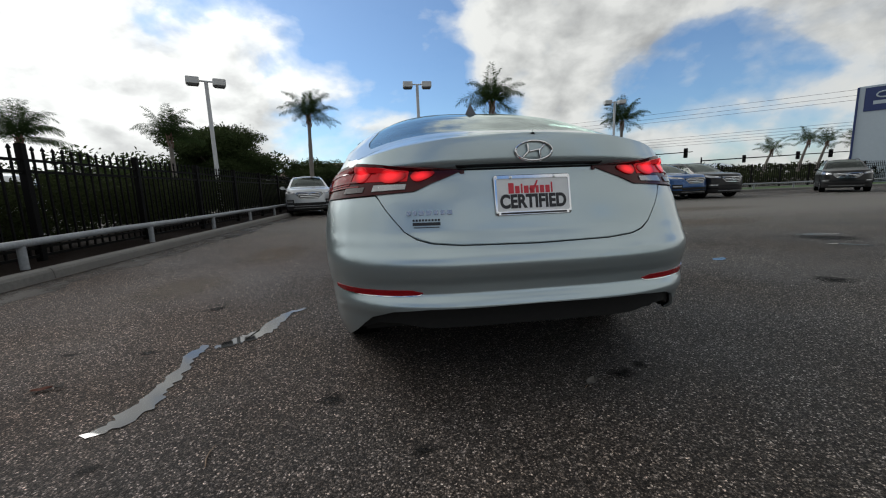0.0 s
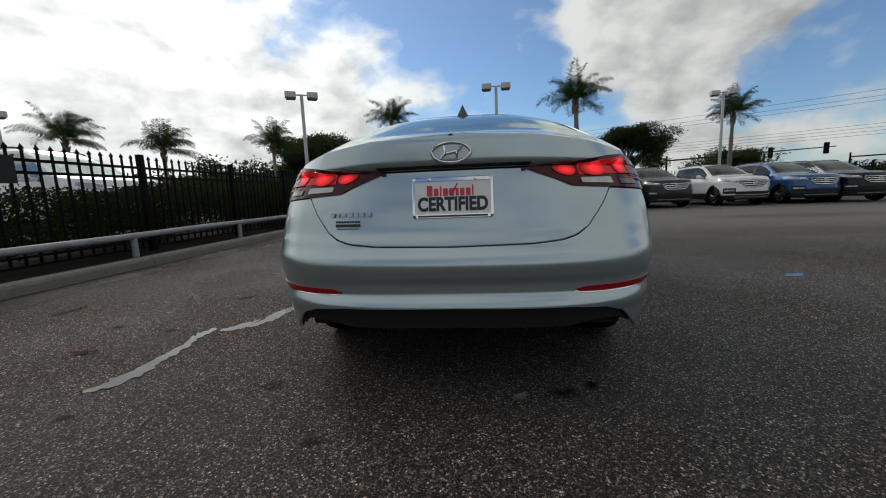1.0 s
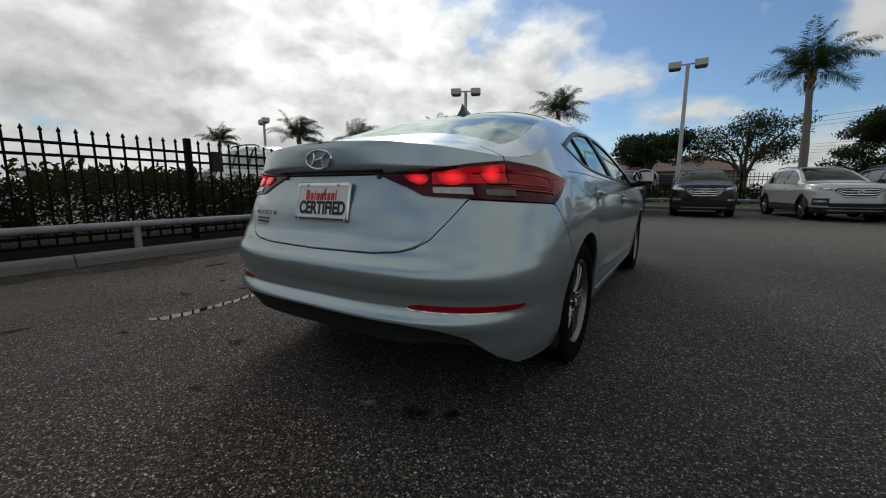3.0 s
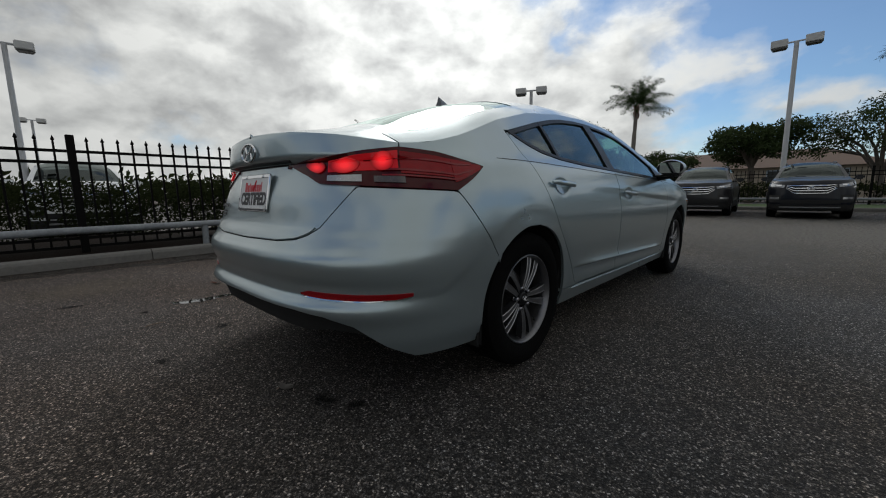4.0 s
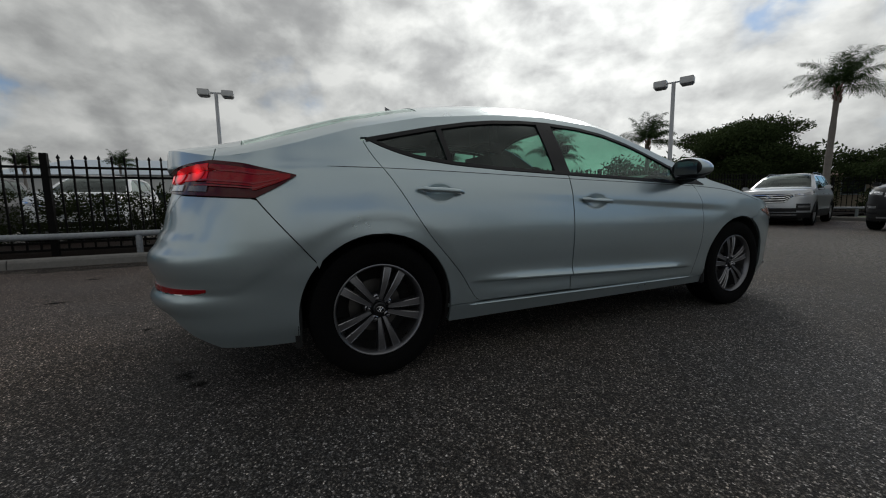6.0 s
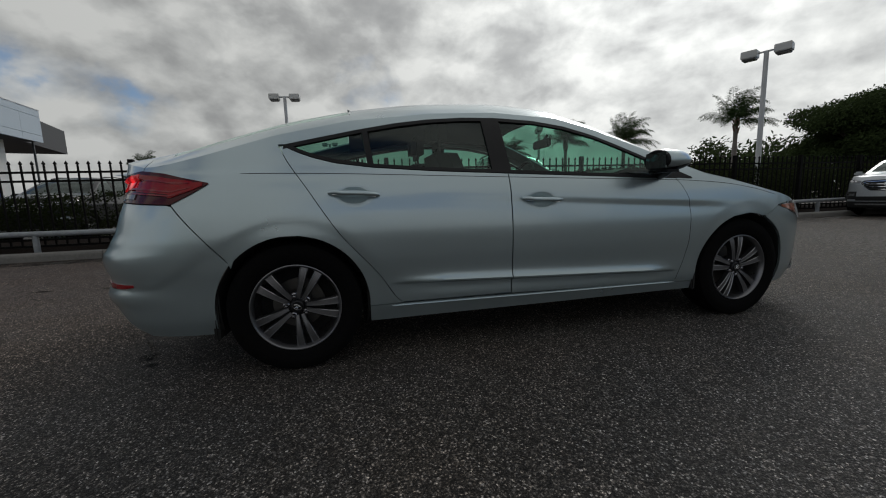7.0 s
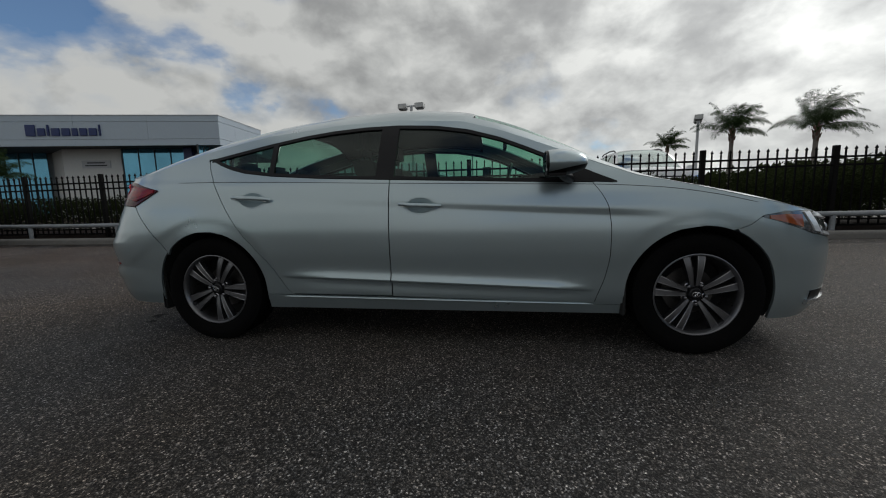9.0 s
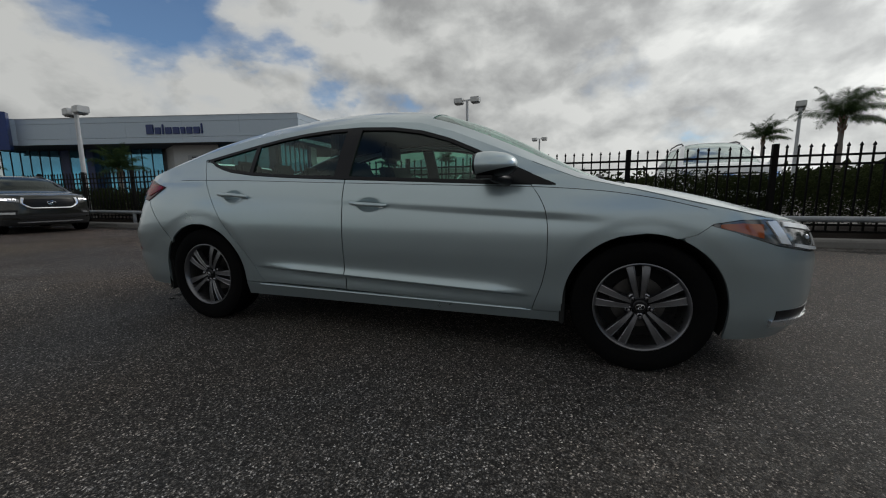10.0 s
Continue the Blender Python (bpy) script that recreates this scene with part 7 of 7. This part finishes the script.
# ---- stains and the damp gutter ----
def fading_stain(name, color, rough=0.7, most=0.80, start=0.95):
    """A patch that thins out raggedly towards its rim."""
    m, N, L, b = material(name)
    tc = N.new("ShaderNodeTexCoord")
    b.inputs["Base Color"].default_value = (*color, 1)
    b.inputs["Roughness"].default_value, b.inputs["Specular IOR Level"].default_value = rough, 0.12
    d = N.new("ShaderNodeVectorMath")
    d.operation = "LENGTH"
    sep, comb = N.new("ShaderNodeSeparateXYZ"), N.new("ShaderNodeCombineXYZ")
    mp = N.new("ShaderNodeMapping")
    mp.inputs["Location"].default_value = (-1, -1, 0)
    mp.inputs["Scale"].default_value = (2, 2, 0)
    L.new(tc.outputs["Generated"], mp.inputs[0])
    L.new(mp.outputs[0], sep.inputs[0])
    L.new(sep.outputs[0], comb.inputs[0])
    L.new(sep.outputs[1], comb.inputs[1])
    L.new(comb.outputs[0], d.inputs[0])
    n = N.new("ShaderNodeTexNoise")
    n.inputs["Scale"].default_value, n.inputs["Detail"].default_value, n.inputs["Roughness"].default_value = 22, 6, 0.65
    geo = N.new("ShaderNodeNewGeometry")
    L.new(geo.outputs["Position"], n.inputs["Vector"])
    add = N.new("ShaderNodeMath")
    add.operation = "MULTIPLY_ADD"
    L.new(n.outputs[0], add.inputs[0])
    add.inputs[1].default_value = 1.5
    L.new(d.outputs["Value"], add.inputs[2])
    mr = N.new("ShaderNodeMapRange")
    mr.inputs["From Min"].default_value, mr.inputs["From Max"].default_value = start, start + 0.6
    mr.inputs["To Min"].default_value, mr.inputs["To Max"].default_value = most, 0.0
    L.new(add.outputs[0], mr.inputs[0])
    tr, mixn = N.new("ShaderNodeBsdfTransparent"), N.new("ShaderNodeMixShader")
    L.new(mr.outputs[0], mixn.inputs[0])
    L.new(tr.outputs[0], mixn.inputs[1])
    L.new(b.outputs[0], mixn.inputs[2])
    L.new(mixn.outputs[0], N["Material Output"].inputs[0])
    return m


STAIN = fading_stain("oil_stain", (0.012, 0.012, 0.012))
PALE_FAR = fading_stain("pale_far_asphalt", (0.20, 0.19, 0.175), 0.95, 0.75, 1.1)
DUST = fading_stain("pale_dust", (0.165, 0.135, 0.108), 0.95, 0.45, 0.95)


def damp_material():
    """Wet silt lying in the low places, with the asphalt showing through."""
    m, N, L, b = material("damp_asphalt")
    b.inputs["Base Color"].default_value = (0.022, 0.018, 0.015, 1)
    b.inputs["Roughness"].default_value, b.inputs["Specular IOR Level"].default_value = 0.6, 0.2
    geo, mr = N.new("ShaderNodeNewGeometry"), N.new("ShaderNodeMapRange")
    n, fine, add = N.new("ShaderNodeTexNoise"), N.new("ShaderNodeTexNoise"), N.new("ShaderNodeMath")
    n.inputs["Scale"].default_value, n.inputs["Detail"].default_value, n.inputs["Roughness"].default_value = 1.6, 7, 0.62
    fine.inputs["Scale"].default_value, fine.inputs["Detail"].default_value = 120, 3
    add.operation = "MULTIPLY_ADD"
    for q in (n, fine):
        L.new(geo.outputs["Position"], q.inputs["Vector"])
    L.new(fine.outputs[0], add.inputs[0])
    add.inputs[1].default_value = 0.25
    L.new(n.outputs[0], add.inputs[2])
    mr.inputs["From Min"].default_value, mr.inputs["From Max"].default_value = 0.46, 0.72
    mr.inputs["To Min"].default_value, mr.inputs["To Max"].default_value = 0.15, 0.85
    L.new(add.outputs[0], mr.inputs[0])
    tr, mixn = N.new("ShaderNodeBsdfTransparent"), N.new("ShaderNodeMixShader")
    L.new(mr.outputs[0], mixn.inputs[0])
    L.new(tr.outputs[0], mixn.inputs[1])
    L.new(b.outputs[0], mixn.inputs[2])
    L.new(mixn.outputs[0], N["Material Output"].inputs[0])
    return m


DAMP = damp_material()


def stain(outline, mat, label, z=0.003, name="stain"):
    bm = bmesh.new()
    bm.faces.new([bm.verts.new((x, y, z)) for x, y in outline])
    return tagged(mesh_object(name, bm, mat, smooth=False), label, "stain", kind="structure")


for x, y, rx, ry, t, sd in ((0.44, 0.16, 0.11, 0.06, 10, 1.0), (0.57, 0.22, 0.06, 0.04, 40, 2.0), (-0.865, 0.19, 0.09, 0.06, 30, 3.0), (-1.60, -0.10, 0.06, 0.035, 20, 4.0), (-2.44, 0.97, 0.09, 0.04, 10, 5.0), (-1.98, 0.91, 0.08, 0.045, 5, 6.0),
                            (-1.95, 1.72, 0.16, 0.05, 50, 7.0), (-4.0, 7.2, 0.45, 0.10, 80, 8.0), (2.98, 1.28, 0.24, 0.12, -35, 9.0), (5.3, 3.1, 0.7, 0.22, -40, 10.0), (-3.28, 1.34, 0.22, 0.06, 80, 11.0), (-2.2, -0.45, 0.12, 0.04, 70, 12.0),
                            (-1.75, -1.1, 0.16, 0.05, 70, 13.0), (-1.8, -1.72, 0.16, 0.05, 75, 14.0), (-3.0, -1.25, 0.14, 0.05, 70, 15.0), (-0.5, -0.2, 0.06, 0.04, 0, 16.0)):
    stain(blob(x, y, rx, ry, t, sd), STAIN, "small dark oil stain on the asphalt")
for x, y, rx, ry, t, sd in ((-2.6, 2.6, 0.9, 0.5, 60, 21.0), (-2.3, 4.4, 1.3, 0.5, 80, 22.0), (-2.9, -0.3, 0.9, 0.6, 50, 23.0), (-0.9, -5.6, 2.6, 1.6, 30, 26.0), (5.2, 5.6, 2.2, 0.8, 10, 24.0), (7.5, 8.5, 3.0, 1.0, 5, 25.0)):
    stain(blob(x, y, rx, ry, t, sd), DUST, "pale dusty wear on the asphalt", 0.002)


# wide ragged ellipse that makes the asphalt before the parked row paler
stain(blob(10.0, 9.2, 24.0, 6.5, 0, 31.0, 90), PALE_FAR, "wide paler patch across the far asphalt", 0.001)


def gutter():
    left, right = [], []
    for k in range(301):
        y = -20 + 38 * k / 300
        right.append((KX + 0.02, y))
        left.append((KX + 0.52 + 0.34 * noise.noise((y * 0.45, 0, 3)) + 0.16 * noise.noise((y * 2.3, 0, 7)) + 0.07 * noise.noise((y * 7.1, 0, 9)), y))
    return stain(left[::-1] + right, DAMP, "damp dark strip of asphalt along the kerb", 0.0025, "gutter")


gutter()


# ---- litter on the asphalt ----
DRY_LEAF = plain("dry_pale_leaf", (0.13, 0.12, 0.11), 0.85, vary=0.25, scale=40, bump=0.4, bump_scale=200)
RED_LEAF = plain("dry_red_leaf", (0.13, 0.045, 0.03), 0.85, vary=0.3, scale=40, bump=0.4, bump_scale=200)
TWIG = plain("dry_twig", (0.24, 0.17, 0.12), 0.85, vary=0.25, scale=40)


def fallen_leaf(x, y, turn, long, wide, curl, mat, seed, label):
    """A crumpled leaf blade with a raised midrib and a stalk."""
    bm = bmesh.new()
    P = []
    for i in range(11):
        t = i / 10
        half = wide * 0.5 * math.sin(math.pi * (0.06 + 0.90 * t)) ** 0.8
        row = []
        for j in range(-3, 4):
            q = j / 3
            z = 0.006 + curl * (q * q + 0.6 * (2 * t - 1) ** 2) + 0.35 * curl * noise.noise((t * 4, q * 2, seed))
            row.append(Vector(((t - 0.5) * long, q * half, max(z, 0.005))))
        P.append(row)
    add_grid(bm, P, 0.0015)
    leaf = thing("fallen_leaf", pose(x, y, 0, 0, 0, turn), label, "leaf")
    part("blade", bm, mat, leaf)
    part("stalk", tube([(-long * 0.5, 0, 0.006 + curl * 0.5), (-long * 0.62, 0.004, 0.006), (-long * 0.75, 0.002, 0.004)], [0.0016, 0.0013, 0.001], 6), TWIG, leaf)
    return leaf


fallen_leaf(0.25, 0.09, 35, 0.062, 0.036, 0.016, DRY_LEAF, 3.0, "crumpled pale dry leaf lying on the asphalt")
fallen_leaf(-2.23, 0.53, 20, 0.075, 0.034, 0.007, RED_LEAF, 5.0, "dry reddish-brown leaf lying on the asphalt")
fallen_leaf(-2.165, 0.545, 70, 0.038, 0.020, 0.007, DRY_LEAF, 7.0, "small pale dry leaf beside a reddish one")
twig = thing("twig", pose(-1.22, -0.10, 0, 0, 0, 101), "thin curved dry twig lying on the asphalt", "twig")
part("stem", tube([(-0.055, 0.0, 0.004), (-0.02, 0.006, 0.006), (0.02, 0.004, 0.005), (0.055, -0.008, 0.004)], [0.0022, 0.0025, 0.002, 0.0012], 6), TWIG, twig)
